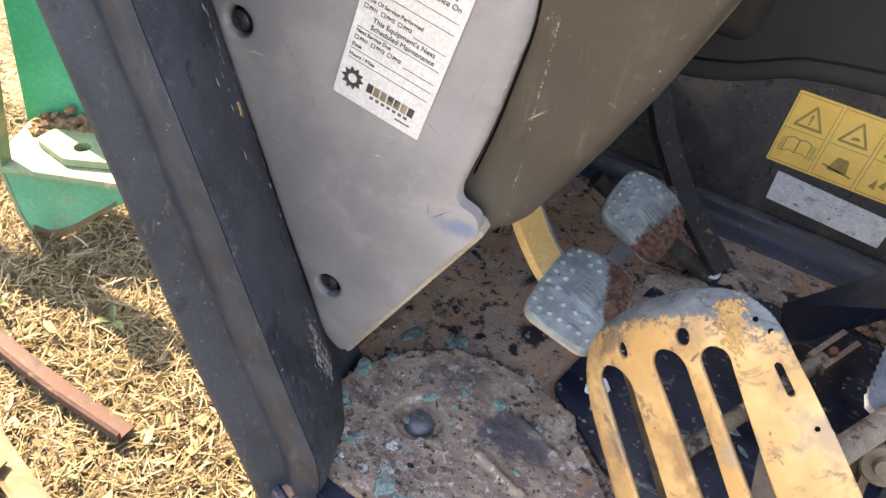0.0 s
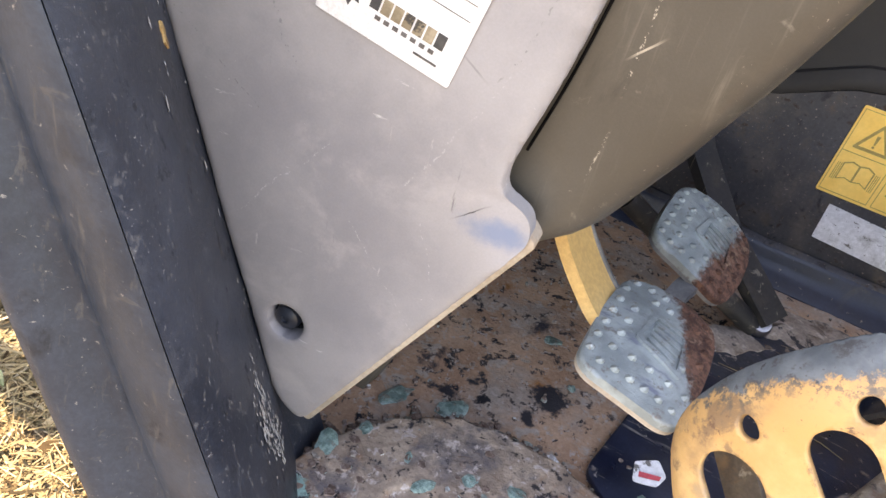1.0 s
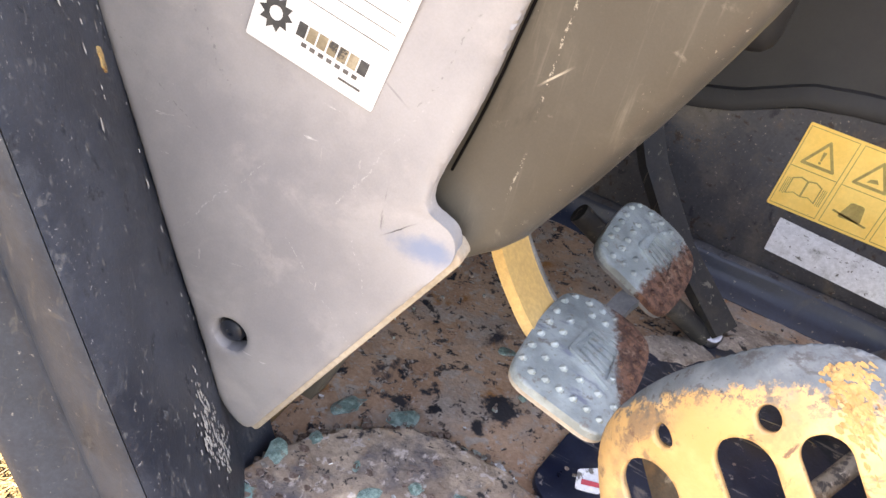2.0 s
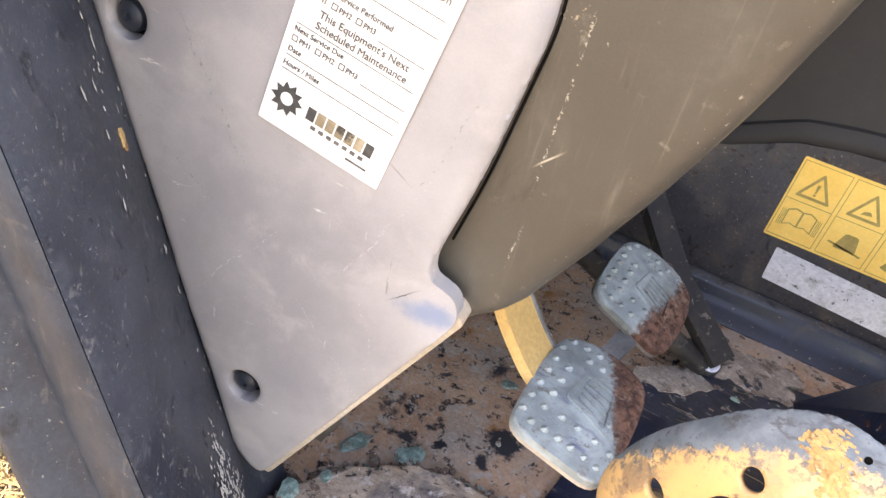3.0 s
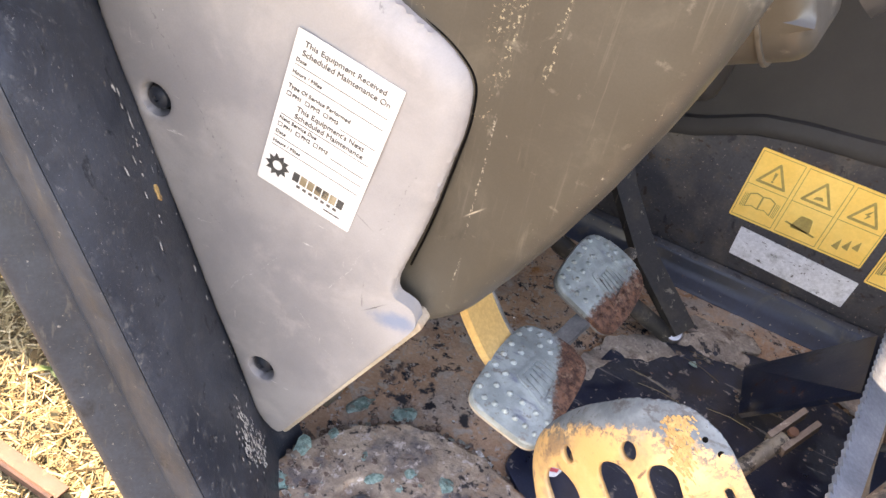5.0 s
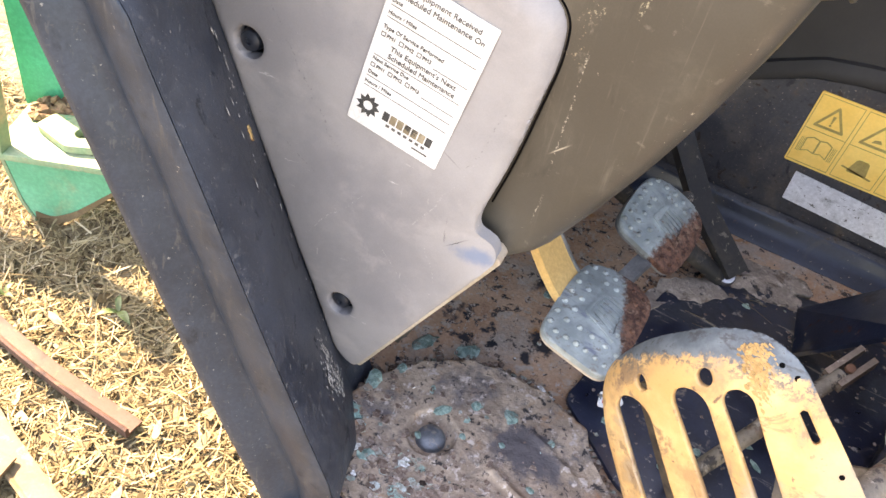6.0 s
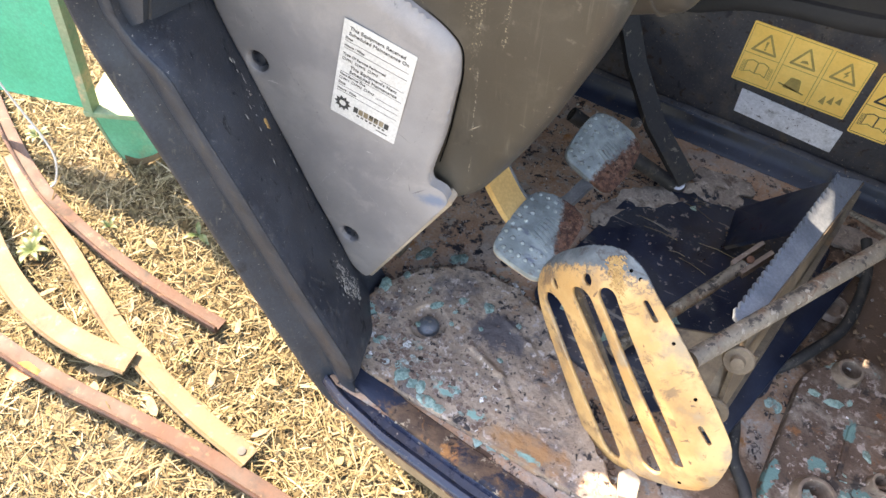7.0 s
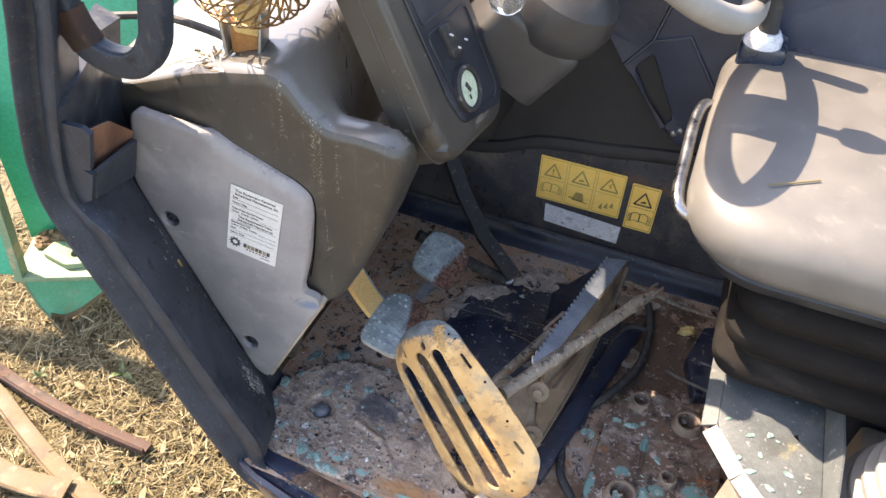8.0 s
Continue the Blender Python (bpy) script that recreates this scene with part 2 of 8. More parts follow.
wear(M["wall"], lambda t: spot_mask(t, 0.45, 0.20, 0.5, 0.05, 0.6, 30, 0.22, (0, 2)), (0.10, 0.062, 0.042))
wear(M["panel"], lambda t: spot_mask(t, 0.013, 0.240, 0.024, 0.011, 0.9, 30, 0.0, (0, 2)), (0.145, 0.17, 0.225))
wear(M["panel"], lambda t: line_mask(t, -0.002, 0.247, 1.2, 0.0007, 0.239, 0.256, 0.006, 0.1), (0.02, 0.02, 0.02))
M["cast"] = surface("rusted_cast_plate", (0.092, 0.056, 0.039), (0.155, 0.105, 0.077), 18, 0.8, bump=1.0, grain=220, depth=0.003, spec=0.3,
                    layers=[((0.30, 0.245, 0.20), 16, 0.48, 0.66), ((0.045, 0.036, 0.032), 30, 0.54, 0.64), ((0.20, 0.29, 0.26), 14, 0.61, 0.67), ((0.38, 0.31, 0.27), 80, 0.56, 0.64), ((0.26, 0.11, 0.045), 24, 0.58, 0.68)])
for _x, _y, _rx, _ry in ((0.493, 0.540, 0.016, 0.010), (0.530, 0.500, 0.014, 0.034), (0.603, 0.545, 0.026, 0.018), (0.545, 0.530, 0.014, 0.012), (0.452, 0.50, 0.008, 0.03), (0.515, 0.60, 0.008, 0.02)):
    wear(M["cast"], lambda t, a=_x, b=_y, c=_rx, d=_ry: spot_mask(t, a, b, c, d, 0.2, 60, 0.06), (0.105, 0.20, 0.185))
for _x, _y, _rx, _ry, _th in ((0.060, 0.640, 0.020, 0.020, 0.02), (0.052, 0.608, 0.012, 0.012, 0.12), (-0.022, 0.592, 0.034, 0.012, 0.20), (0.0, 0.62, 0.012, 0.016, 0.18)):
    wear(M["floor"], lambda t, a=_x, b=_y, c=_rx, d=_ry, k=_th: spot_mask(t, a, b, c, d, 0.35, 80, k), (0.030, 0.028, 0.032))
wear(M["floor"], lambda t: spot_mask(t, 0.50, 0.80, 0.15, 0.24, 0.5, 30, 0.06), (0.105, 0.068, 0.047))
wear(M["floor"], lambda t: spot_mask(t, 0.43, 0.45, 0.07, 0.10, 0.6, 40, 0.05), (0.16, 0.095, 0.06))
wear(M["floor"], lambda t: spot_mask(t, 0.36, 0.385, 0.06, 0.03, 0.25, 80, 0.22), (0.25, 0.34, 0.30))
wear(M["floor"], lambda t: spot_mask(t, 0.47, 0.86, 0.14, 0.10, 0.4, 90, 0.42), (0.21, 0.15, 0.105))
M["boss"] = surface("rubbed_rusty_steel", (0.17, 0.12, 0.09), (0.26, 0.20, 0.155), 40, 0.6, metal=0.2, bump=0.8, grain=240,
                    layers=[((0.07, 0.045, 0.034), 40, 0.56, 0.66), ((0.34, 0.15, 0.06), 30, 0.60, 0.68), ((0.40, 0.34, 0.28), 90, 0.60, 0.68)])
M["rust"] = surface("rusted_steel", (0.13, 0.055, 0.03), (0.22, 0.105, 0.06), 24, 0.8, bump=0.7, grain=240,
                    layers=[((0.06, 0.028, 0.02), 18, 0.55, 0.7), ((0.36, 0.25, 0.17), 46, 0.66, 0.75)])
M["strap"] = surface("scratched_black_strap", (0.018, 0.018, 0.019), (0.032, 0.030, 0.030), 20, 0.6, bump=0.5, grain=260, spec=0.3,
                     layers=[((0.055, 0.048, 0.042), 24, 0.50, 0.70), ((0.17, 0.15, 0.125), 110, 0.60, 0.66, (1, 1, 0.12, 0, 0.9, 0.4)), ((0.26, 0.22, 0.17), 220, 0.68, 0.73)], rough2=0.9)
M["strip_rust"] = surface("brown_rust_strip", (0.048, 0.020, 0.013), (0.085, 0.038, 0.024), 12, 0.7, bump=0.5, grain=200,
                          layers=[((0.025, 0.012, 0.009), 22, 0.50, 0.66), ((0.13, 0.07, 0.04), 50, 0.56, 0.66)])
M["strip_tan"] = surface("tan_weathered_strip", (0.115, 0.077, 0.037), (0.165, 0.113, 0.058), 12, 0.7, bump=0.5, grain=200,
                         layers=[((0.10, 0.055, 0.03), 14, 0.50, 0.66), ((0.20, 0.15, 0.09), 40, 0.56, 0.66)])
M["flaky"] = surface("flaking_orange_paint", (0.40, 0.235, 0.085), (0.52, 0.325, 0.13), 60, 0.7, bump=0.6, grain=300, layers=[((0.24, 0.13, 0.06), 120, 0.56, 0.66)])
M["arm"] = surface("yellow_pedal_paint", (0.60, 0.36, 0.13), (0.68, 0.43, 0.17), 12, 0.5, bump=0.2, grain=250,
                   layers=[((0.30, 0.19, 0.09), 60, 0.68, 0.72)])
M["arm_edge"] = surface("grey_worn_steel", (0.16, 0.165, 0.17), (0.26, 0.26, 0.26), 40, 0.5, metal=0.5, bump=0.3)
M["steel"] = surface("dull_steel", (0.30, 0.29, 0.27), (0.42, 0.41, 0.39), 40, 0.4, metal=0.8, bump=0.3, grain=400,
                     layers=[((0.2, 0.14, 0.10), 30, 0.6, 0.75)])
M["bolt"] = surface("dusty_blue_grey_bolt", (0.12, 0.135, 0.155), (0.20, 0.215, 0.235), 60, 0.5, metal=0.4, bump=0.6, grain=300,
                    layers=[((0.30, 0.27, 0.24), 70, 0.54, 0.66), ((0.13, 0.08, 0.055), 90, 0.58, 0.66)])
M["chrome"] = surface("bright_bolt_steel", (0.34, 0.34, 0.35), (0.44, 0.44, 0.45), 40, 0.32, metal=1.0, bump=0.1)
M["rod"] = surface("dusty_steel_rod", (0.17, 0.142, 0.11), (0.27, 0.225, 0.17), 40, 0.65, metal=0.15, bump=0.5, grain=300,
                   layers=[((0.15, 0.08, 0.045), 30, 0.50, 0.64), ((0.05, 0.042, 0.036), 70, 0.54, 0.62), ((0.36, 0.31, 0.25), 110, 0.57, 0.64)])
M["web"] = surface("dusty_tan_steel", (0.15, 0.112, 0.075), (0.24, 0.18, 0.12), 22, 0.7, metal=0.1, bump=0.5, grain=260,
                   layers=[((0.07, 0.055, 0.045), 11, 0.46, 0.66), ((0.26, 0.15, 0.075), 16, 0.58, 0.72), ((0.25, 0.13, 0.07), 50, 0.64, 0.72), ((0.34, 0.28, 0.21), 70, 0.64, 0.72)])
M["tread"] = surface("blue_grey_tread_steel", (0.24, 0.28, 0.33), (0.34, 0.38, 0.43), 30, 0.38, metal=0.45, bump=0.3, grain=300,
                     layers=[((0.16, 0.13, 0.10), 40, 0.64, 0.74)])
M["rubber"] = surface("black_rubber", (0.014, 0.014, 0.015), (0.03, 0.029, 0.028), 20, 0.65, bump=0.3, grain=300,
                      layers=[((0.075, 0.064, 0.053), 34, 0.52, 0.70), ((0.16, 0.14, 0.115), 120, 0.60, 0.68)])
M["bellows"] = surface("brown_black_bellows", (0.0085, 0.0072, 0.0065), (0.016, 0.0135, 0.012), 12, 0.8, spec=0.12, bump=0.3, grain=350,
                       layers=[((0.028, 0.023, 0.019), 14, 0.52, 0.74, (0.5, 0.5, 2.0)), ((0.09, 0.08, 0.07), 140, 0.67, 0.72)])
M["seat"] = surface("grey_seat_vinyl", (0.100, 0.094, 0.086), (0.135, 0.126, 0.114), 8, 0.45, bump=0.1, grain=900, speck=0.06,
                    layers=[((0.20, 0.185, 0.165), 22, 0.56, 0.80), ((0.11, 0.105, 0.10), 9, 0.58, 0.8), ((0.32, 0.29, 0.24), 60, 0.7, 0.76)])
M["shell"] = surface("black_seat_shell", (0.02, 0.02, 0.022), (0.035, 0.035, 0.035), 20, 0.4, bump=0.2)
M["plate"] = surface("pale_grey_sheet", (0.095, 0.104, 0.106), (0.14, 0.15, 0.148), 16, 0.42, metal=0.15, bump=0.3, grain=300,
                     layers=[((0.10, 0.105, 0.10), 22, 0.50, 0.68), ((0.30, 0.26, 0.13), 11, 0.58, 0.70), ((0.30, 0.30, 0.29), 90, 0.60, 0.66)])
M["cream"] = surface("cream_panel", (0.36, 0.29, 0.22), (0.46, 0.38, 0.30), 16, 0.6, bump=0.2,
                     layers=[((0.34, 0.22, 0.14), 18, 0.62, 0.76)])
M["fascia"] = surface("dusty_sill_fascia", (0.20, 0.145, 0.09), (0.30, 0.22, 0.13), 18, 0.8, bump=0.6,
                      layers=[((0.12, 0.07, 0.045), 22, 0.56, 0.72)])
M["boot"] = surface("grey_rubber_boot", (0.20, 0.185, 0.165), (0.26, 0.245, 0.22), 14, 0.55, bump=0.08, grain=800, speck=0.06)
M["green"] = surface("green_paint", (0.02, 0.33, 0.19), (0.03, 0.40, 0.24), 7, 0.45, bump=0.3, grain=160,
                     layers=[((0.05, 0.33, 0.21), 9, 0.56, 0.75), ((0.22, 0.15, 0.08), 30, 0.69, 0.74), ((0.01, 0.10, 0.06), 22, 0.68, 0.74)])
M["green_dusty"] = surface("dusty_green_paint", (0.06, 0.30, 0.17), (0.09, 0.36, 0.22), 8, 0.6, bump=0.3, grain=160,
                           layers=[((0.20, 0.30, 0.17), 12, 0.52, 0.74), ((0.30, 0.21, 0.11), 22, 0.62, 0.74)])
M["chain"] = surface("pale_rusted_chain", (0.30, 0.22, 0.10), (0.44, 0.35, 0.18), 40, 0.7, bump=0.5, layers=[((0.15, 0.08, 0.04), 50, 0.55, 0.7)])
M["green_edge"] = surface("dusty_green_edge", (0.15, 0.25, 0.14), (0.25, 0.28, 0.165), 18, 0.6, bump=0.4, grain=160,
                          layers=[((0.45, 0.33, 0.19), 16, 0.54, 0.68), ((0.03, 0.26, 0.15), 24, 0.6, 0.7)])
M["dirt"] = surface("brown_dirt", (0.14, 0.085, 0.05), (0.26, 0.17, 0.10), 40, 0.95, bump=1.0, grain=200, depth=0.004)
M["mud"] = surface("dry_grey_mud", (0.24, 0.192, 0.158), (0.36, 0.295, 0.245), 30, 0.95, bump=1.0, grain=240, depth=0.002,
                   layers=[((0.11, 0.07, 0.05), 22, 0.53, 0.66), ((0.045, 0.04, 0.042), 50, 0.57, 0.64), ((0.44, 0.37, 0.31), 90, 0.56, 0.64)])
M["ground"] = surface("straw_covered_soil", (0.128, 0.100, 0.056), (0.18, 0.145, 0.086), 9, 0.95, bump=1.0, grain=120, depth=0.006,
                      layers=[((0.08, 0.054, 0.033), 14, 0.52, 0.66), ((0.19, 0.145, 0.082), 40, 0.56, 0.68)])
M["white"] = surface("scuffed_white_label", (0.62, 0.63, 0.66), (0.72, 0.73, 0.75), 30, 0.5, bump=0.1, grain=300,
                     layers=[((0.42, 0.42, 0.43), 30, 0.50, 0.66), ((0.12, 0.11, 0.10), 60, 0.62, 0.66, (1, 1, 3)), ((0.10, 0.09, 0.085), 170, 0.62, 0.66)])
M["paper"] = surface("white_sticker_paper", (0.62, 0.595, 0.56), (0.68, 0.655, 0.62), 20, 0.5, bump=0.05, grain=400,
                     layers=[((0.70, 0.63, 0.52), 26, 0.66, 0.78)])
M["ink"] = surface("black_print", (0.03, 0.03, 0.03), (0.06, 0.055, 0.05), 200, 0.6, bump=0.05)
M["hole"] = surface("hole_shadow_black", (0.004, 0.004, 0.004), (0.008, 0.007, 0.007), 60, 0.9, bump=0.0, spec=0.0)
M["ink_grey"] = surface("grey_print", (0.07, 0.06, 0.055), (0.12, 0.105, 0.095), 200, 0.6, bump=0.05)
M["ink_brown"] = surface("faded_brown_print", (0.20, 0.15, 0.09), (0.34, 0.27, 0.18), 160, 0.6, bump=0.05,
                         layers=[((0.04, 0.035, 0.03), 120, 0.56, 0.62)])
M["label"] = surface("yellow_warning_label", (0.92, 0.55, 0.13), (0.97, 0.62, 0.17), 16, 0.4, bump=0.08, grain=300, speck=0.1,
                     layers=[((0.62, 0.42, 0.14), 20, 0.60, 0.85), ((0.34, 0.26, 0.12), 150, 0.69, 0.73)])
M["olive"] = surface("faded_label_print", (0.36, 0.25, 0.075), (0.46, 0.32, 0.10), 60, 0.5, bump=0.05)
M["pod"] = surface("black_pod_plastic", (0.042, 0.037, 0.031), (0.062, 0.054, 0.045), 8, 0.40, bump=0.12, grain=800, speck=0.1,
                   layers=[((0.080, 0.070, 0.057), 14, 0.54, 0.8), ((0.26, 0.23, 0.19), 150, 0.69, 0.73), ((0.016, 0.015, 0.015), 30, 0.60, 0.72), ((0.14, 0.12, 0.10), 70, 0.62, 0.70, (1, 0.3, 1.4, 0, 0.4, 0.3))])
M["shroud"] = surface("dark_shroud_plastic", (0.036, 0.035, 0.035), (0.054, 0.051, 0.049), 9, 0.45, bump=0.12, grain=700, spec=0.4, speck=0.1,
                      layers=[((0.080, 0.074, 0.066), 18, 0.54, 0.8), ((0.20, 0.18, 0.15), 170, 0.70, 0.74)])
M["pod_face"] = surface("blue_black_face", (0.014, 0.017, 0.024), (0.026, 0.030, 0.040), 12, 0.35, bump=0.1, grain=500,
                        layers=[((0.06, 0.06, 0.062), 26, 0.58, 0.78)])
M["orange_rust"] = surface("orange_rust", (0.34, 0.14, 0.04), (0.48, 0.24, 0.07), 40, 0.85, bump=0.6, grain=260,
                           layers=[((0.16, 0.06, 0.025), 40, 0.55, 0.68)])
M["dark_rust"] = surface("dark_brown_rust", (0.022, 0.011, 0.008), (0.05, 0.024, 0.015), 26, 0.85, bump=0.7, grain=260,
                         layers=[((0.10, 0.042, 0.018), 30, 0.58, 0.70)])
M["wire"] = surface("rusted_wire", (0.18, 0.10, 0.045), (0.32, 0.20, 0.09), 60, 0.5, metal=0.5, bump=0.4)
M["foam"] = surface("yellow_foam", (0.60, 0.42, 0.16), (0.72, 0.54, 0.24), 60, 0.9, bump=1.0)
M["straw"], _t, _b = nodes_of("straw")
_oi = _t.nodes.new("ShaderNodeNewGeometry")
_cr = _t.nodes.new("ShaderNodeValToRGB")
for pos, c in ((0.10, (0.088, 0.064, 0.034)), (0.30, (0.150, 0.119, 0.064)), (0.65, (0.200, 0.163, 0.092)), (0.90, (0.26, 0.217, 0.134))):
    e = _cr.color_ramp.elements.new(pos)
    e.color = (*c, 1)
_cr.color_ramp.elements[0].color = (0.035, 0.023, 0.012, 1)
_cr.color_ramp.elements[-1].color = (0.34, 0.29, 0.20, 1)
_t.links.new(_oi.outputs["Random Per Island"], _cr.inputs[0])
_t.links.new(_cr.outputs[0], _b.inputs["Base Color"])
_b.inputs["Roughness"].default_value = 0.9
_b.inputs["Specular IOR Level"].default_value = 0.1
M["leaf"] = surface("green_leaf", (0.055, 0.085, 0.020), (0.095, 0.125, 0.040), 60, 0.5, bump=0.2)
M["dry_leaf"] = surface("orange_dry_leaf", (0.36, 0.12, 0.03), (0.46, 0.2, 0.06), 40, 0.6, bump=0.3)
M["chip"] = surface("pale_wood_chip", (0.22, 0.17, 0.105), (0.30, 0.24, 0.16), 60, 0.9, bump=0.4, spec=0.1)

# worn pedals: blue-grey paint, each rusted over one corner of its pad
def pad_material(name, x0, sx, y0, sy, lean, limit, width):
    m, t, b = nodes_of(name)
    across = math_node(t, "DIVIDE", math_node(t, "SUBTRACT", axis_of(t, 0), x0), sx)
    along = math_node(t, "DIVIDE", math_node(t, "SUBTRACT", axis_of(t, 1), y0), sy)
    e = math_node(t, "ADD", across, math_node(t, "MULTIPLY", along, lean))
    e = math_node(t, "ADD", e, math_node(t, "MULTIPLY", math_node(t, "SUBTRACT", noise_node(t, 55, 9, 0.75), 0.5), 0.55))
    rusty = ramp(t, e, limit, limit + 0.10)
    rusty = math_node(t, "MULTIPLY", rusty, math_node(t, "SUBTRACT", 1.0, ramp(t, e, limit + width, limit + width + 0.15)))
    rusty = math_node(t, "MAXIMUM", rusty, ramp(t, noise_node(t, 70, 9, 0.75), 0.66, 0.70))
    paint = mix(t, ramp(t, noise_node(t, 40), 0.4, 0.65), (0.20, 0.23, 0.225), (0.32, 0.36, 0.35))
    paint = mix(t, ramp(t, noise_node(t, 130, 8, 0.7), 0.56, 0.66), paint, (0.17, 0.155, 0.135))
    paint = mix(t, ramp(t, noise_node(t, 30, 8, 0.7, (1, 3.0, 1)), 0.56, 0.68), paint, (0.15, 0.17, 0.21))
    rust = mix(t, ramp(t, noise_node(t, 150, 8, 0.7), 0.4, 0.62), (0.060, 0.026, 0.018), (0.20, 0.095, 0.060))
    rust = mix(t, ramp(t, noise_node(t, 60, 8, 0.7), 0.58, 0.66), rust, (0.25, 0.15, 0.10))
    t.links.new(mix(t, rusty, paint, rust), b.inputs["Base Color"])
    t.links.new(math_node(t, "ADD", math_node(t, "MULTIPLY", rusty, 0.42), 0.40), b.inputs["Roughness"])
    b.inputs["Metallic"].default_value = 0.2
    h = math_node(t, "ADD", noise_node(t, 260, 6, 0.7), math_node(t, "MULTIPLY", rusty, math_node(t, "ADD", noise_node(t, 420, 6, 0.8), 0.3)))
    bump_into(t, b, h, 0.7, 0.001)
    return m


M["pad"] = pad_material("worn_pedal_pad", 0.073, 0.072, 0.506, 0.114, 0.60, 1.03, 0.62)
M["pad_far"] = pad_material("worn_far_pedal_pad", 0.079, 0.075, 0.686, 0.09, -0.28, 0.50, 1.2)

# guard: yellow paint, rubbed grey along its curled top end
M["guard"], _t, _b = nodes_of("worn_yellow_guard_paint")
_co = _t.nodes.new("ShaderNodeTexCoord")
_dp = _t.nodes.new("ShaderNodeVectorMath")
_dp.operation = "DOT_PRODUCT"
_dp.inputs[1].default_value = (-0.0196, 1.1055, 0.387)
_t.links.new(_co.outputs["Object"], _dp.inputs[0])
_g = math_node(_t, "ADD", _dp.outputs["Value"], math_node(_t, "MULTIPLY", noise_node(_t, 60, 9, 0.78), 0.040))
_ym = mix(_t, ramp(_t, noise_node(_t, 18), 0.4, 0.65), (0.48, 0.275, 0.105), (0.58, 0.365, 0.160))
_ym = mix(_t, ramp(_t, noise_node(_t, 24, 8, 0.65), 0.47, 0.66), _ym, (0.34, 0.20, 0.09))
_ym = mix(_t, ramp(_t, noise_node(_t, 12, 8, 0.65), 0.53, 0.66), _ym, (0.33, 0.245, 0.155))
_ym = mix(_t, ramp(_t, noise_node(_t, 30, 8, 0.7, None, 0.6), 0.55, 0.64), _ym, (0.24, 0.145, 0.075))
_ym = mix(_t, ramp(_t, noise_node(_t, 70, 8, 0.7, None, 0.5), 0.62, 0.68), _ym, (0.15, 0.085, 0.05))
_gm = mix(_t, ramp(_t, noise_node(_t, 60), 0.4, 0.7), (0.070, 0.088, 0.100), (0.125, 0.146, 0.158))
_gm = mix(_t, ramp(_t, noise_node(_t, 90, 9, 0.75, (0.3, 1, 1)), 0.52, 0.62), _gm, (0.050, 0.052, 0.054))
_gm = mix(_t, ramp(_t, noise_node(_t, 120, 8, 0.7), 0.63, 0.68), _gm, (0.03, 0.03, 0.03))
_t.links.new(mix(_t, ramp(_t, _g, 0.643, 0.648), mix(_t, ramp(_t, _g, 0.629, 0.644), _ym, mix(_t, ramp(_t, noise_node(_t, 160, 8, 0.75), 0.50, 0.56), _ym, (0.10, 0.085, 0.07))), _gm), _b.inputs["Base Color"])
_b.inputs["Roughness"].default_value = 0.55
bump_into(_t, _b, noise_node(_t, 120, 8, 0.7), 0.5, 0.0015)

M["glass"], _t, _b = nodes_of("green_safety_glass")
_gc = mix(_t, ramp(_t, noise_node(_t, 160, 6, 0.7), 0.38, 0.62), (0.11, 0.20, 0.175), (0.32, 0.47, 0.42))
_gc = mix(_t, ramp(_t, noise_node(_t, 90, 6, 0.7), 0.57, 0.66), _gc, (0.24, 0.195, 0.16))
_t.links.new(_gc, _b.inputs["Base Color"])
_b.inputs["Roughness"].default_value, _b.inputs["IOR"].default_value = 0.3, 1.5
_b.inputs["Transmission Weight"].default_value = 0.25
bump_into(_t, _b, noise_node(_t, 400, 4, 0.7), 0.8, 0.001)
M["lens"], _t, _b = nodes_of("clear_lamp_glass")
_b.inputs["Base Color"].default_value = (0.85, 0.84, 0.78, 1)
_b.inputs["Roughness"].default_value, _b.inputs["Transmission Weight"].default_value = 0.06, 0.9
M["dial"] = surface("green_white_dial", (0.48, 0.56, 0.40), (0.58, 0.64, 0.48), 60, 0.3, bump=0.02)


# ---- mesh helpers ----
def part(name, bm, material, parent=None, label="", sharp=38):
    """Links a bmesh as one mesh object, under a thing or a part where one is given."""
    bmesh.ops.recalc_face_normals(bm, faces=bm.faces[:])
    me = bpy.data.meshes.new(name)
    bm.to_mesh(me)
    bm.free()
    me.shade_smooth()
    me.set_sharp_from_angle(angle=radians(sharp))
    me.materials.append(material)
    ob = new(name, me)
    if parent is not None:
        ob.parent = parent
        if parent.type == "EMPTY":
            ob.matrix_parent_inverse = Matrix.Translation(-parent.location)
    return tagged(ob, label)


def thing(name, at, label, category, group=""):
    ob = new(name)
    ob.location, ob.empty_display_size = at, 0.02
    return tagged(ob, label, category, group)


def frame3(o, u, n):
    """A placement at o with x along u and z along n."""
    x = Vector(u).normalized()
    z = Vector(n)
    z = (z - x * z.dot(x)).normalized()
    y = z.cross(x)
    return Matrix(((x.x, y.x, z.x, o[0]), (x.y, y.y, z.y, o[1]), (x.z, y.z, z.z, o[2]), (0, 0, 0, 1)))


def box(bm, c, s, m=None, bevel=0.0, seg=2):
    out = bmesh.ops.create_cube(bm, size=1.0)
    vs = out["verts"]
    for v in vs:
        v.co = Vector((v.co.x * s[0], v.co.y * s[1], v.co.z * s[2]))
        v.co = (m @ v.co if m else v.co) + Vector(c)
    if bevel:
        es = list({e for v in vs for e in v.link_edges})
        bmesh.ops.bevel(bm, geom=es, offset=bevel, segments=seg, affect="EDGES", profile=0.5)
    return bm


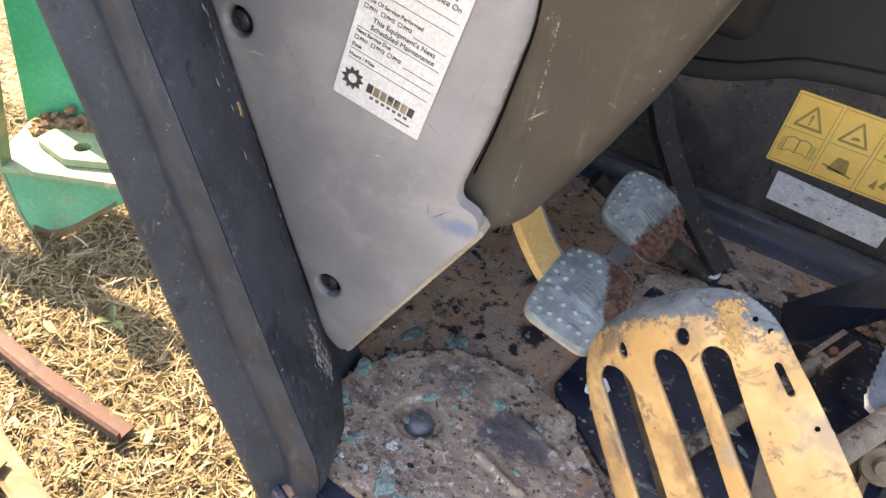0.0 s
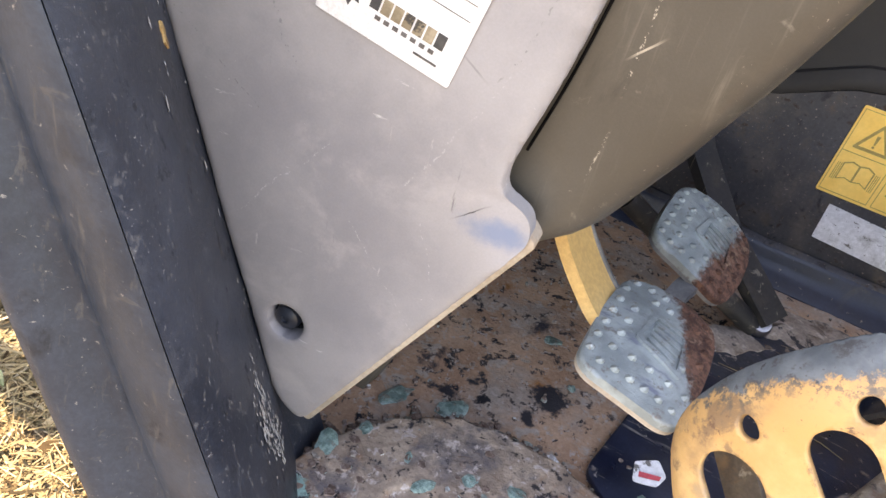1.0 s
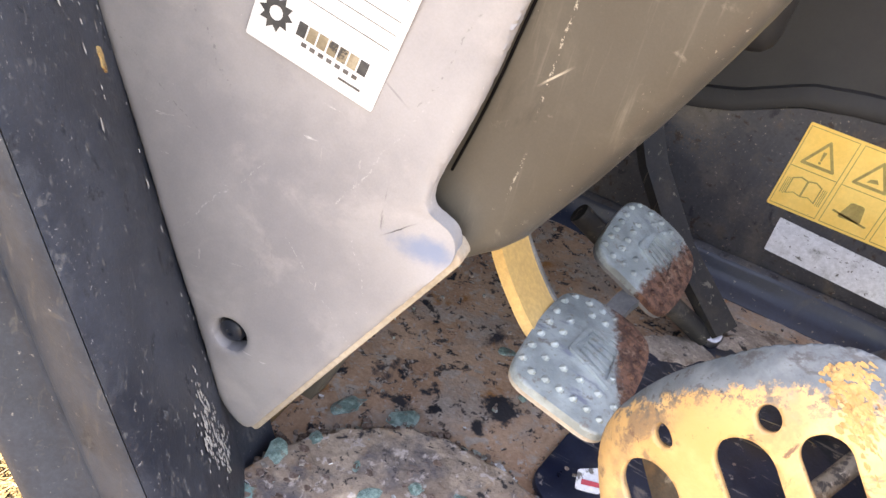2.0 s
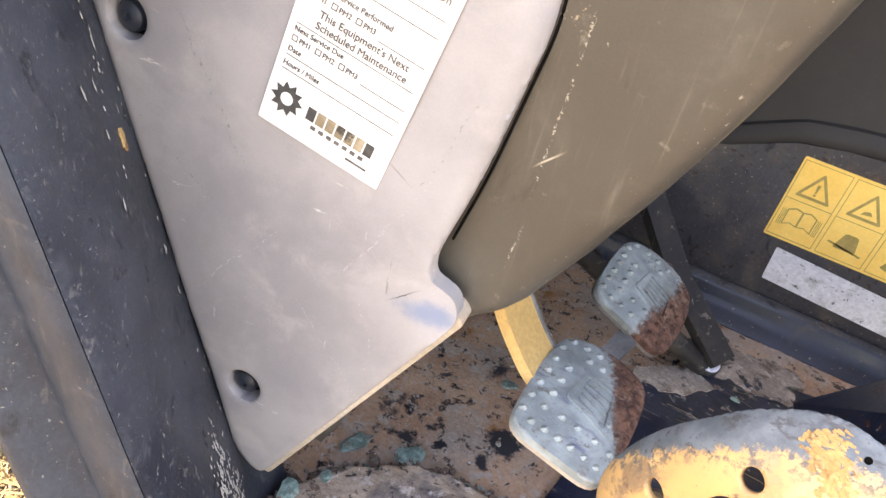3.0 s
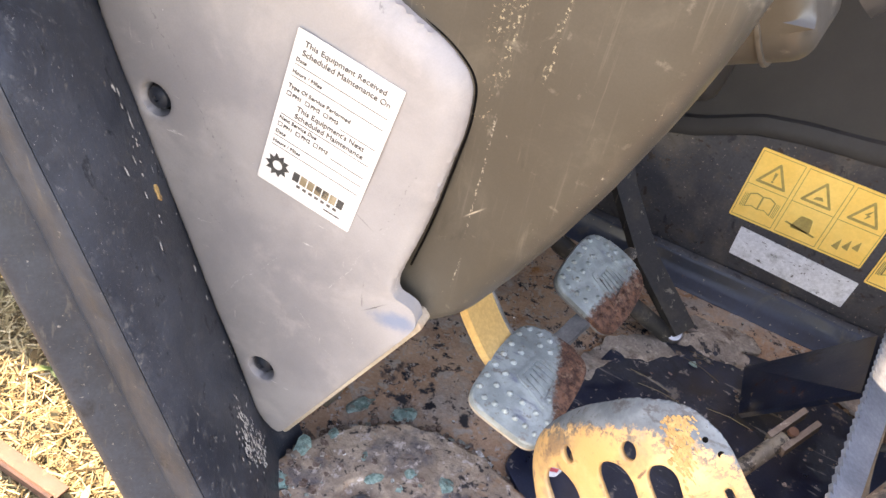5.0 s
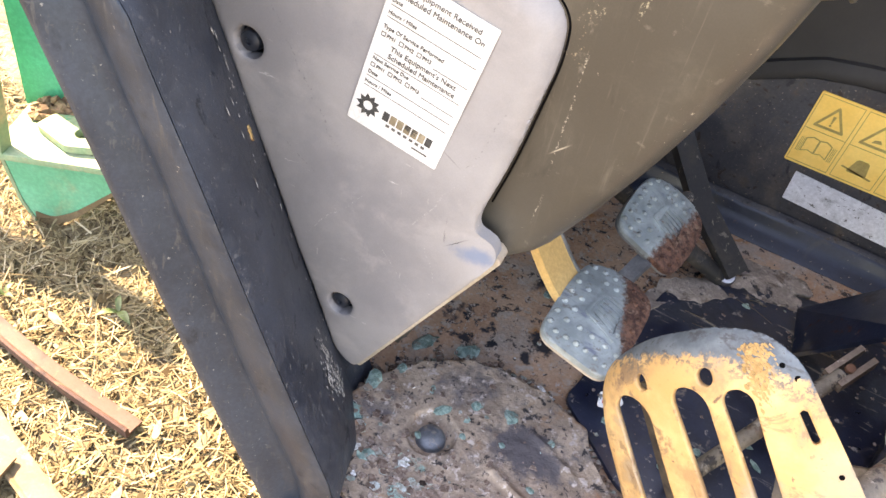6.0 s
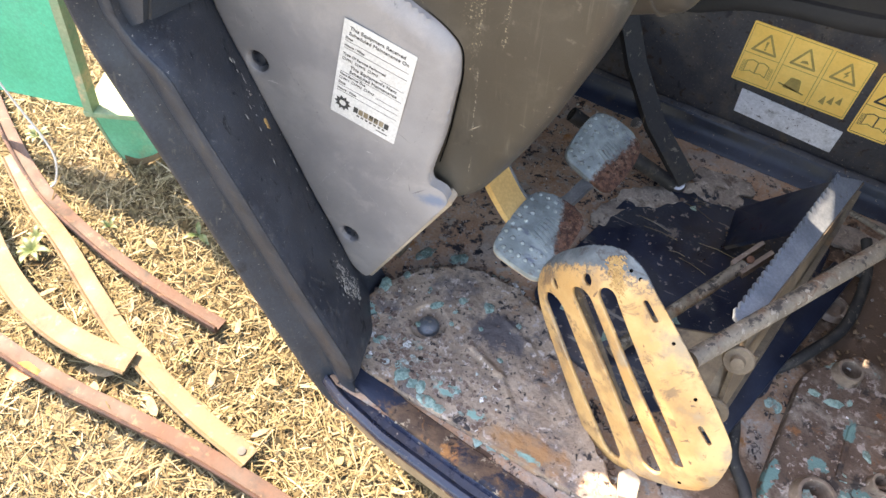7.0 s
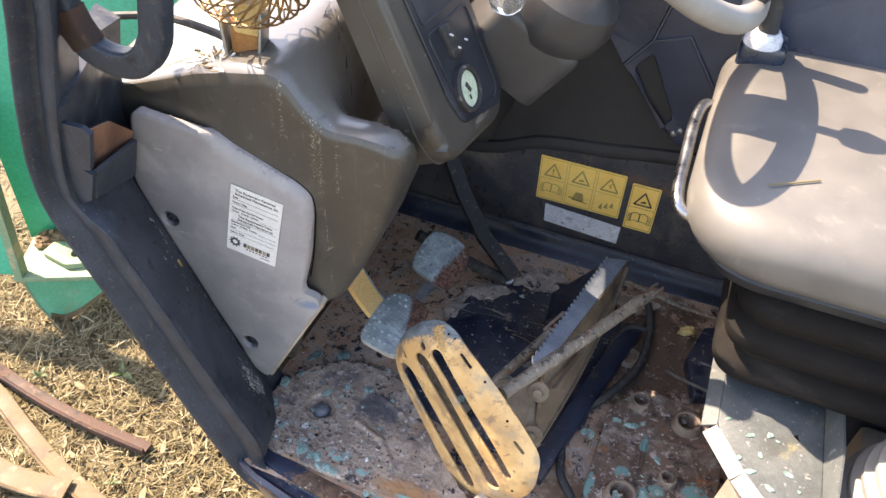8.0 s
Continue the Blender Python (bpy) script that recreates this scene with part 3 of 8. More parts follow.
def sweep(bm, pts, profile, up=(0, 0, 1), closed=True, scales=None, cap=True):
    """A profile of (side, up) pairs carried along pts."""
    pts = [Vector(p) for p in pts]
    rings = []
    n = len(pts)
    up = Vector(up)
    for i, p in enumerate(pts):
        a, b = pts[max(i - 1, 0)], pts[min(i + 1, n - 1)]
        tan = (b - a).normalized()
        side = tan.cross(up)
        if side.length < 1e-4:
            side = tan.cross(Vector((1, 0.2, 0)))
        side.normalize()
        top = side.cross(tan)
        k = scales[i] if scales else 1.0
        rings.append([bm.verts.new(p + side * (q[0] * k) + top * (q[1] * k)) for q in profile])
    m = len(profile)
    for r0, r1 in zip(rings, rings[1:]):
        for j in range(m if closed else m - 1):
            bm.faces.new((r0[j], r0[(j + 1) % m], r1[(j + 1) % m], r1[j]))
    if cap and closed:
        bm.faces.new(rings[0][::-1])
        bm.faces.new(rings[-1])
    return bm


def ring(r, seg=10):
    return [(r * math.cos(2 * math.pi * i / seg), r * math.sin(2 * math.pi * i / seg)) for i in range(seg)]


def smooth_line(pts, steps=6):
    """Catmull-Rom through pts."""
    pts = [Vector(p) for p in pts]
    ext = [pts[0] * 2 - pts[1]] + pts + [pts[-1] * 2 - pts[-2]]
    out = []
    for i in range(1, len(ext) - 2):
        a, b, c, d = ext[i - 1:i + 3]
        for k in range(steps):
            t = k / steps
            out.append(0.5 * ((2 * b) + (c - a) * t + (2 * a - 5 * b + 4 * c - d) * t * t + (3 * b - a - 3 * c + d) * t ** 3))
    return out + [pts[-1]]


def tube(bm, pts, r, seg=10, steps=6, scales=None):
    line = smooth_line(pts, steps) if steps > 1 else [Vector(p) for p in pts]
    return sweep(bm, line, ring(r, seg), scales=scales)


def lathe(bm, profile, m, seg=24):
    """profile: (radius, height) pairs, turned about the z axis of m."""
    rings = []
    for r, z in profile:
        if r < 1e-6:
            rings.append([bm.verts.new(m @ Vector((0, 0, z)))])
        else:
            rings.append([bm.verts.new(m @ Vector((r * math.cos(2 * math.pi * i / seg), r * math.sin(2 * math.pi * i / seg), z))) for i in range(seg)])
    for a, b in zip(rings, rings[1:]):
        for i in range(seg):
            j = (i + 1) % seg
            if len(a) == 1 and len(b) == 1:
                continue
            if len(a) == 1:
                bm.faces.new((a[0], b[j], b[i]))
            elif len(b) == 1:
                bm.faces.new((a[i], a[j], b[0]))
            else:
                bm.faces.new((a[i], a[j], b[j], b[i]))
    return bm


def rounded(pts, r, seg=5):
    """A polygon with its corners rounded; r: one radius or one a corner."""
    out = []
    n = len(pts)
    for i in range(n):
        p, a, b = Vector(pts[i]), Vector(pts[i - 1]), Vector(pts[(i + 1) % n])
        k = r[i] if isinstance(r, (list, tuple)) else r
        k = min(k, (a - p).length * 0.48, (b - p).length * 0.48)
        if k < 1e-5:
            out.append(p.copy())
            continue
        s, e = p + (a - p).normalized() * k, p + (b - p).normalized() * k
        for j in range(seg + 1):
            t = j / seg
            out.append((1 - t) ** 2 * s + 2 * t * (1 - t) * p + t * t * e)
    return [(v.x, v.y) for v in out]


def circle(c, r, seg=16):
    return [(c[0] + x, c[1] + y) for x, y in ring(r, seg)]


def plate(bm, outline, thick, m, holes=(), bevel=0.0, seg=2, bend=None):
    """A sheet of that outline (and holes) in the x-y plane of m, thick along its -z. bend: a function (x, y) -> rise."""
    edges = []
    for loop in (outline, *holes):
        vs = [bm.verts.new((x, y, 0)) for x, y in loop]
        edges += [bm.edges.new((vs[i], vs[(i + 1) % len(vs)])) for i in range(len(vs))]
    faces = [g for g in bmesh.ops.triangle_fill(bm, edges=edges, use_beauty=True)["geom"] if isinstance(g, bmesh.types.BMFace)]
    for f in faces:
        if f.normal.z < 0:
            f.normal_flip()
    if bend:
        bmesh.ops.subdivide_edges(bm, edges=list({e for f in faces for e in f.edges if e.calc_length() > 0.012}), cuts=2, use_grid_fill=True)
        bmesh.ops.triangulate(bm, faces=[f for f in bm.faces])
        faces = bm.faces[:]
    out = bmesh.ops.extrude_face_region(bm, geom=faces)
    top = set(faces)
    for g in out["geom"]:
        if isinstance(g, bmesh.types.BMVert):
            g.co.z -= thick
    if bevel:
        es = [e for e in bm.edges if len(e.link_faces) == 2 and sum(f in top for f in e.link_faces) == 1]
        bmesh.ops.bevel(bm, geom=es, offset=bevel, segments=seg, affect="EDGES", profile=0.5)
    if bend:
        for v in bm.verts:
            v.co.z += bend(v.co.x, v.co.y)
    bmesh.ops.transform(bm, matrix=m, verts=bm.verts[:])
    return bm


def dense(loop, step):
    nxt = np.roll(loop, -1, axis=0)
    return np.concatenate([a + (b - a) * np.linspace(0, 1, max(2, int(np.hypot(*(b - a)) / step)), endpoint=False)[:, None] for a, b in zip(loop, nxt)])


def inside(loop, p):
    x, y = p[:, 0], p[:, 1]
    hit = np.zeros(len(p), bool)
    for (x0, y0), (x1, y1) in zip(loop, np.roll(loop, -1, axis=0)):
        if y0 != y1:
            hit ^= ((y0 > y) != (y1 > y)) & (x < (x1 - x0) * (y - y0) / (y1 - y0) + x0)
    return hit


def nearest(loop, p):
    d = dense(loop, 0.0008)
    best, at = np.full(len(p), 9.0), np.zeros((len(p), 2))
    for k in range(0, len(d), 64):
        q = np.hypot(p[:, None, 0] - d[None, k:k + 64, 0], p[:, None, 1] - d[None, k:k + 64, 1])
        i = q.argmin(1)
        v = q[np.arange(len(p)), i]
        m_ = v < best
        best[m_], at[m_] = v[m_], d[k + i[m_]]
    return best, at


def cut_sheet(gap, us, vs):
    """A grid trimmed where gap(places) is above nought: the places and the faces between them."""
    pts = np.stack(np.meshgrid(us, vs, indexing="ij"), -1).reshape(-1, 2)
    g, n = gap(pts), len(vs)
    faces, extra, known = [], [], {}
    for i in range(len(us) - 1):
        for j in range(n - 1):
            q = (i * n + j, (i + 1) * n + j, (i + 1) * n + j + 1, i * n + j + 1)
            poly = []
            for k, k2 in zip(q, q[1:] + q[:1]):
                if g[k] < 0:
                    poly.append(k)
                if (g[k] < 0) != (g[k2] < 0):
                    key = (min(k, k2), max(k, k2))
                    if key not in known:
                        known[key] = len(pts) + len(extra)
                        extra.append(pts[key[0]] + (pts[key[1]] - pts[key[0]]) * g[key[0]] / (g[key[0]] - g[key[1]]))
                    poly.append(known[key])
            if len(poly) > 2:
                faces.append(poly)
    return np.concatenate([pts, np.array(extra)]), faces


def sheet_mesh(points, faces):
    b = bmesh.new()
    vs = [b.verts.new(p) for p in points]
    for poly in faces:
        b.faces.new([vs[k] for k in poly])
    bmesh.ops.delete(b, geom=[v for v in b.verts if not v.link_faces], context="VERTS")
    return b


def lettering(name, text, size, m, material, parent, bold=0.0):
    cu = bpy.data.curves.new(name, "FONT")
    cu.body, cu.size, cu.extrude, cu.offset = text, size, 0.00025, bold
    tmp = bpy.data.objects.new(name, cu)
    scene.collection.objects.link(tmp)
    me = bpy.data.meshes.new_from_object(tmp.evaluated_get(bpy.context.evaluated_depsgraph_get()))
    bpy.data.objects.remove(tmp)
    bpy.data.curves.remove(cu)
    me.transform(m)
    me.materials.clear()
    me.materials.append(material)
    ob = new(name, me)
    ob.parent = parent
    if parent.type == "EMPTY":
        ob.matrix_parent_inverse = Matrix.Translation(-parent.location)
    return ob


def solo(name, bm, material, label, category="", kind="", group="", sharp=38):
    return tagged(part(name, bm, material, sharp=sharp), label, category, group, kind)


def lerp_table(table, x):
    xs, ys = zip(*table)
    return float(np.interp(x, xs, ys))


# ---- ground ----
GROUND = -0.335
bm = bmesh.new()
bmesh.ops.create_grid(bm, x_segments=150, y_segments=150, size=1.0)
for v in bm.verts:
    x, y = v.co.x, v.co.y
    far = max(abs(x), abs(y))
    k = 1.8 if far < 0.8 else 1.8 + (far - 0.8) / 0.2 * 400
    v.co = Vector((-0.5 + x * k, 0.5 + y * k, GROUND))
    if far < 0.85:
        v.co.z += 0.012 * noise.noise(v.co * 3.0) + 0.006 * noise.noise(v.co * 14.0)
solo("ground", bm, M["ground"], "dry soil under straw and wood chips", kind="structure")

rng = random.Random(4)


def litter(bm, n, x0, x1, y0, y1, lmin, lmax, wmin, wmax, lift):
    for _ in range(n):
        x, y = rng.uniform(x0, x1), rng.uniform(y0, y1)
        a, tilt = rng.uniform(0, 6.283), rng.gauss(0, 0.22)
        l, w = rng.uniform(lmin, lmax), rng.uniform(wmin, wmax)
        z = GROUND + 0.004 + rng.random() ** 2 * lift
        d = Vector((math.cos(a), math.sin(a), tilt)) * l
        s = Vector((-math.sin(a), math.cos(a), rng.gauss(0, 0.4))) * w
        mid = Vector((0, 0, rng.uniform(-0.1, 0.15) * l)) + s.normalized() * rng.uniform(-0.12, 0.12) * l
        c = Vector((x, y, z))
        q = [bm.verts.new(c + k) for k in (-d - s, -d + s, mid + s, mid - s, d * 0.95 + s * 0.6, d * 0.95 - s * 0.6)]
        bm.faces.new((q[0], q[1], q[2], q[3]))
        bm.faces.new((q[3], q[2], q[4], q[5]))


bm = bmesh.new()
litter(bm, 25000, -1.5, 0.25, -0.15, 0.85, 0.006, 0.022, 0.0004, 0.0011, 0.022)
litter(bm, 5000, -1.5, 0.25, -0.15, 0.85, 0.004, 0.012, 0.0012, 0.0032, 0.018)
litter(bm, 700, -1.5, 0.25, -0.15, 0.85, 0.03, 0.06, 0.0007, 0.0014, 0.03)
litter(bm, 800, -1.5, 0.25, -0.15, 0.85, 0.004, 0.013, 0.003, 0.008, 0.018)
litter(bm, 9000, -1.5, 0.25, -0.15, 0.85, 0.008, 0.026, 0.0005, 0.0014, 0.026)
# thinning out beyond the trodden patch
kept = rng.getstate()
for grow, count in ((0.25, 5000), (0.6, 6000), (1.2, 7000), (2.2, 8000)):
    litter(bm, count, -1.5 - grow, 0.25 + grow, -0.15 - grow, 0.85 + grow, 0.008, 0.028, 0.0006, 0.0018, 0.012)
rng.setstate(kept)
solo("straw_litter", bm, M["straw"], "pale dry straw and wood chips strewn over the soil", "straw", "stuff", sharp=180)

for x, y, a, s in ((-0.46, 0.30, 0.4, 1.0), (-0.33, 0.33, 1.9, 0.9), (-0.38, 0.24, 2.6, 1.1), (-0.20, 0.30, 0.9, 0.8), (-0.55, 0.36, 2.2, 0.8), (-0.28, 0.27, 1.2, 1.0), (-0.5, 0.24, 0.3, 1.3), (-0.62, 0.48, 2.9, 0.9), (-0.24, 0.38, 0.1, 0.7), (-0.7, 0.30, 1.0, 0.9), (-0.36, 0.43, 2.0, 0.8)):
    bm = bmesh.new()
    out = rounded([(-0.020 * s, -0.003 * s), (-0.008 * s, -0.008 * s), (0.010 * s, -0.006 * s), (0.022 * s, 0.001 * s), (0.006 * s, 0.007 * s), (-0.012 * s, 0.005 * s)], 0.002, 2)
    plate(bm, out, 0.002, pose(x, y, GROUND + 0.026, 12 * math.sin(a * 5), 9, math.degrees(a)), bend=lambda u, v: 0.0025 * math.sin(u * 90))
    solo("wood_chip", bm, M["chip"], "pale flat wood chip lying on the straw", "wood chip", group="chips on the straw")


def weed(x, y, n, size, seed):
    r = random.Random(seed)
    w = thing("weed", (x, y, GROUND), "small green weed sprouting through the straw", "weed", "weeds in the straw")
    for i in range(n):
        a = 6.283 * i / n + r.uniform(-0.4, 0.4)
        l = size * r.uniform(0.7, 1.2)
        bm = bmesh.new()
        rows = []
        for k in range(6):
            t = k / 5
            p = Vector((x, y, GROUND + 0.02)) + Vector((math.cos(a) * l * t, math.sin(a) * l * t, l * (0.9 * t - 0.7 * t * t)))
            wd = l * 0.16 * math.sin(math.pi * min(0.12 + t * 0.88, 1.0)) + 0.0003
            sd = Vector((-math.sin(a), math.cos(a), 0)) * wd
            rows.append((bm.verts.new(p - sd + Vector((0, 0, wd * 0.4))), bm.verts.new(p), bm.verts.new(p + sd + Vector((0, 0, wd * 0.4)))))
        for p, q in zip(rows, rows[1:]):
            bm.faces.new((p[0], p[1], q[1], q[0]))
            bm.faces.new((p[1], p[2], q[2], q[1]))
        part("leaf", bm, M["leaf"], w, sharp=180)


weed(-0.56, 0.546, 3, 0.036, 1)
weed(-0.80, 0.350, 9, 0.036, 2)
weed(-0.82, 0.375, 7, 0.026, 3)
weed(-1.03, 0.560, 7, 0.034, 4)
weed(-0.72, 0.470, 4, 0.020, 5)
weed(-0.40, 0.330, 3, 0.018, 6)
bm = bmesh.new()
plate(bm, rounded([(-0.03, -0.012), (0.0, -0.02), (0.034, 0.0), (0.004, 0.018), (-0.02, 0.014)], 0.006, 3), 0.0012, pose(-0.60, 0.17, GROUND + 0.035, 14, 8, 30), bend=lambda u, v: 0.006 * math.sin(u * 80) + 10 * v * v)
solo("dry_leaf", bm, M["dry_leaf"], "curled orange dry leaf on the straw", "leaf")


def steel_strip(line, width, rib, material, label, hole=None):
    """A long strip with a standing rib along one edge, lying on the ground."""
    s = thing("steel_strip", line[-1], label, "steel strip", "strips on the ground")
    w = width / 2
    bm = bmesh.new()
    sweep(bm, smooth_line(line, 8), [(-w, 0.0), (w, 0.0), (w, 0.004), (w * 0.25, 0.006), (-w + 0.004, 0.005), (-w, 0.004)])
    part("web", bm, material, s)
    if rib:
        bm = bmesh.new()
        sweep(bm, smooth_line(line, 8), [(w - 0.006, 0.005), (w, 0.005), (w, rib), (w - 0.003, rib + 0.002), (w - 0.006, rib)])
        part("rib", bm, material, s)
    if hole:
        # no opening: a black disc gives the hole's shade
        bm = bmesh.new()
        lathe(bm, [(0.0, 0.0), (0.006, 0.0), (0.007, 0.002), (0.0, 0.0025)], Matrix.Translation(hole), 14)
        part("hole_disc", bm, M["ink"], s, "black disc for the shade in a punched hole")
    return s


G = GROUND + 0.03
steel_strip([(-1.35, 0.66, G), (-1.18, 0.575, G), (-1.03, 0.508, G), (-0.87, 0.453, G), (-0.70, 0.424, G), (-0.54, 0.411, G), (-0.385, 0.414, G - 0.008)], 0.029, 0.018, M["strip_rust"], "curved brown rusted steel strip lying on straw")
steel_strip([(-1.02, 0.485, G), (-0.87, 0.424, G), (-0.755, 0.390, G), (-0.625, 0.343, G), (-0.50, 0.303, G), (-0.335, 0.270, G), (-0.182, 0.256, G)], 0.036, 0.006, M["strip_tan"], "tan weathered steel strip with a punched end", (-0.200, 0.259, G + 0.006))
steel_strip([(-0.98, 0.380, G + 0.03), (-0.86, 0.318, G + 0.028), (-0.775, 0.284, G + 0.026), (-0.685, 0.260, G + 0.024), (-0.60, 0.252, G + 0.020), (-0.525, 0.258, G + 0.016), (-0.455, 0.274, G + 0.012)], 0.046, 0.006, M["strip_tan"], "wide tan steel strip bent over another")
steel_strip([(-1.1, 0.205, G), (-0.86, 0.186, G), (-0.65, 0.183, G), (-0.52, 0.190, G), (-0.40, 0.205, G), (-0.29, 0.218, G), (-0.155, 0.227, G), (0.02, 0.230, G)], 0.032, 0.016, M["strip_rust"], "long brown rusted steel strip with a raised rib")


# ---- the green machine beside it ----
def green_machine():
    a = Vector((-0.845, 0.602, -0.183))
    along, away = Vector((0.898, 0.44, 0)), Vector((-0.44, 0.898, 0))
    g = thing("green_machine", (-0.82, 0.62, GROUND), "green painted steel attachment with dusty edges standing on the straw", "machine")
    fm = frame3(a, along, -away)
    bm = bmesh.new()
    foot = rounded([(0.0, 0.0), (0.008, -0.10), (0.022, -0.143), (0.05, -0.146), (0.09, -0.124), (0.18, -0.045), (0.30, 0.01), (0.30, 0.0)], [0.001, 0.02, 0.02, 0.02, 0.03, 0.05, 0.001, 0.001], 6)
    plate(bm, foot, 0.014, fm, bevel=0.002)
    part("foot", bm, M["green_dusty"], g)
    bm = bmesh.new()
    low = [(0.022, -0.143), (0.05, -0.146), (0.09, -0.124), (0.18, -0.045), (0.18, -0.038), (0.09, -0.110), (0.05, -0.128), (0.024, -0.118)]
    plate(bm, rounded(low, [0.01, 0.012, 0.03, 0.001, 0.001, 0.03, 0.012, 0.004], 6), 0.001, fm @ Matrix.Translation((0, 0, 0.0015)))
    part("bare_edge", bm, M["strip_tan"], g, "bare rubbed lower edge")
    bm = bmesh.new()
    sweep(bm, [fm @ Vector((-0.002, 0.0, -0.01)), fm @ Vector((0.006, -0.10, -0.01)), fm @ Vector((0.020, -0.143, -0.01))], [(-0.011, -0.003), (0.011, -0.003), (0.011, 0.003), (-0.011, 0.003)], up=along)
    part("foot_rim", bm, M["green_edge"], g, "pale dusty rim of the foot")
    # shelf with its drilled plate
    bm = bmesh.new()
    sm = frame3(a + Vector((0, 0, 0.010)), along, (0, 0, 1))
    plate(bm, rounded([(-0.012, -0.012), (0.34, -0.012), (0.34, 0.16), (-0.012, 0.16)], 0.006), 0.012, sm, bevel=0.003)
    part("shelf", bm, M["green_edge"], g, "sunlit dusty shelf")
    bm = bmesh.new()
    pm = sm @ Matrix.Translation((0, 0, 0.016)) @ pose(0, 0, 0, 0, 0, 0)
    plate(bm, rounded([(0.035, 0.055), (0.10, 0.012), (0.34, 0.035), (0.34, 0.10), (0.05, 0.09)], 0.008), 0.014, pm, holes=[circle((0.115, 0.050), 0.013, 18), circle((0.205, 0.058), 0.013, 18)], bevel=0.002)
    part("drilled_plate", bm, M["green_edge"], g, "dusty plate with two bolt holes")
    # upright with its pale front edge
    bm = bmesh.new()
    sweep(bm, [a + Vector((0.002, 0.002, 0.004)), a + Vector((0, 0.045, 0.28)), a + Vector((0, 0.10, 0.60))], [(-0.009, -0.012), (0.009, -0.012), (0.009, 0.012), (-0.009, 0.012)], up=(0.3, -1, 0))
    part("upright_edge", bm, M["green_edge"], g, "pale dusty upright edge")
    bm = bmesh.new()
    plate(bm, [(0.0, 0.0), (0.0, 0.40), (-0.30, 0.36), (-0.30, 0.0)], 0.012, frame3(a + Vector((-0.008, 0.004, 0.0)), (0.957, 0.287, 0), (0.287, -0.957, 0.16)))
    part("side_plate", bm, M["green"], g)
    bm = bmesh.new()
    plate(bm, [(-0.02, 0.0), (1.1, 0.0), (1.1, 0.72), (0.30, 0.72), (-0.02, 0.60)], 0.012, frame3(a + away * 0.13 + Vector((0, 0, 0.005)), along, -away + Vector((0, 0, 0.12))))
    part("back_plate", bm, M["green"], g)
    bm = bmesh.new()
    for i in range(240):
        u, v = rng.uniform(0.01, 0.19), rng.uniform(0.085, 0.125)
        h = 0.035 * math.exp(-((u - 0.07) / 0.05) ** 2) * (v - 0.08) / 0.045
        p = sm @ Vector((u, v, 0.004 + h * rng.random()))
        s = rng.uniform(0.003, 0.010)
        out = bmesh.ops.create_icosphere(bm, subdivisions=1, radius=s, matrix=Matrix.Translation(p) @ pose(0, 0, 0, rng.uniform(0, 180), rng.uniform(0, 90)))
        for w in out["verts"]:
            w.co += noise.noise_vector(w.co * 160) * s * 0.6
    part("caked_dirt", bm, M["dirt"], g, "caked brown dirt", sharp=30)


green_machine()
bm = bmesh.new()
tube(bm, [(-0.93, 0.50, 0.05), (-0.90, 0.505, -0.1), (-0.855, 0.50, -0.19), (-0.85, 0.49, -0.24), (-0.88, 0.475, -0.30), (-0.92, 0.46, -0.305)], 0.0022, 6)
solo("loose_wire", bm, M["paper"], "thin pale wire hanging to the ground", "wire")


def chain(line, r):
    """A run of oval links, each turned a quarter from the last."""
    ch = thing("rusted_chain", line[0], "rusted chain hanging on the green steel", "chain", "chains on the green machine")
    pts = smooth_line(line, 7)
    for i in range(len(pts) - 1):
        p, q = pts[i], pts[i + 1]
        d = (q - p).normalized()
        m = frame3((p + q) / 2, d, Vector((0.5, -0.8, 0.2)) if i % 2 else Vector((0.8, 0.5, 0.1)))
        half = (q - p).length * 0.5
        loop = [m @ Vector((half * 1.25 * math.cos(t), r * 2.4 * math.sin(t), 0)) for t in np.linspace(0, 6.2832, 13)]
        b = bmesh.new()
        sweep(b, loop, ring(r * 0.75, 6))
        part("link", b, M["chain"], ch)


chain([(-1.02, 0.66, 0.42), (-0.985, 0.64, 0.30), (-0.99, 0.64, 0.18), (-1.03, 0.65, 0.10)], 0.006)
chain([(-0.985, 0.66, 0.36), (-0.96, 0.65, 0.25), (-0.985, 0.65, 0.12)], 0.006)
bm = bmesh.new()
tube(bm, [(-1.02, 0.62, 0.165), (-0.97, 0.63, 0.14), (-0.90, 0.66, 0.15)], 0.004, 8)
solo("tie_wire", bm, M["wire"], "thin rusted tie wire on the green steel", "wire")


# ---- cab shell ----
POST = [(0.01, -0.064), (-0.026, -0.060), (-0.050, -0.046), (-0.072, -0.014), (-0.088, 0.022), (-0.141, 0.153), (-0.192, 0.29), (-0.228, 0.385), (-0.242, 0.45), (-0.236, 0.52), (-0.215, 0.59), (-0.190, 0.66), (-0.160, 0.74), (-0.06, 1.05), (0.0, 1.3)]


def post_width(z):
    """How wide the pillar's face is: full beside the cover, slimmer at its foot and above the bracket."""
    k = min(1.0, max(0.0, (z - 0.395) / 0.085))
    return (0.58 + 0.42 * min(1.0, max(0.0, (z + 0.055) / 0.085))) * (1 - 0.38 * k * k * (3 - 2 * k))


def post_inset(z):
    """How far the pillar's outer edge stands in from its guiding line."""
    return lerp_table([(-1.0, 0.0), (0.10, 0.0), (0.25, 0.009), (0.36, 0.0165), (0.45, 0.016), (0.60, 0.012), (2.0, 0.012)], z)


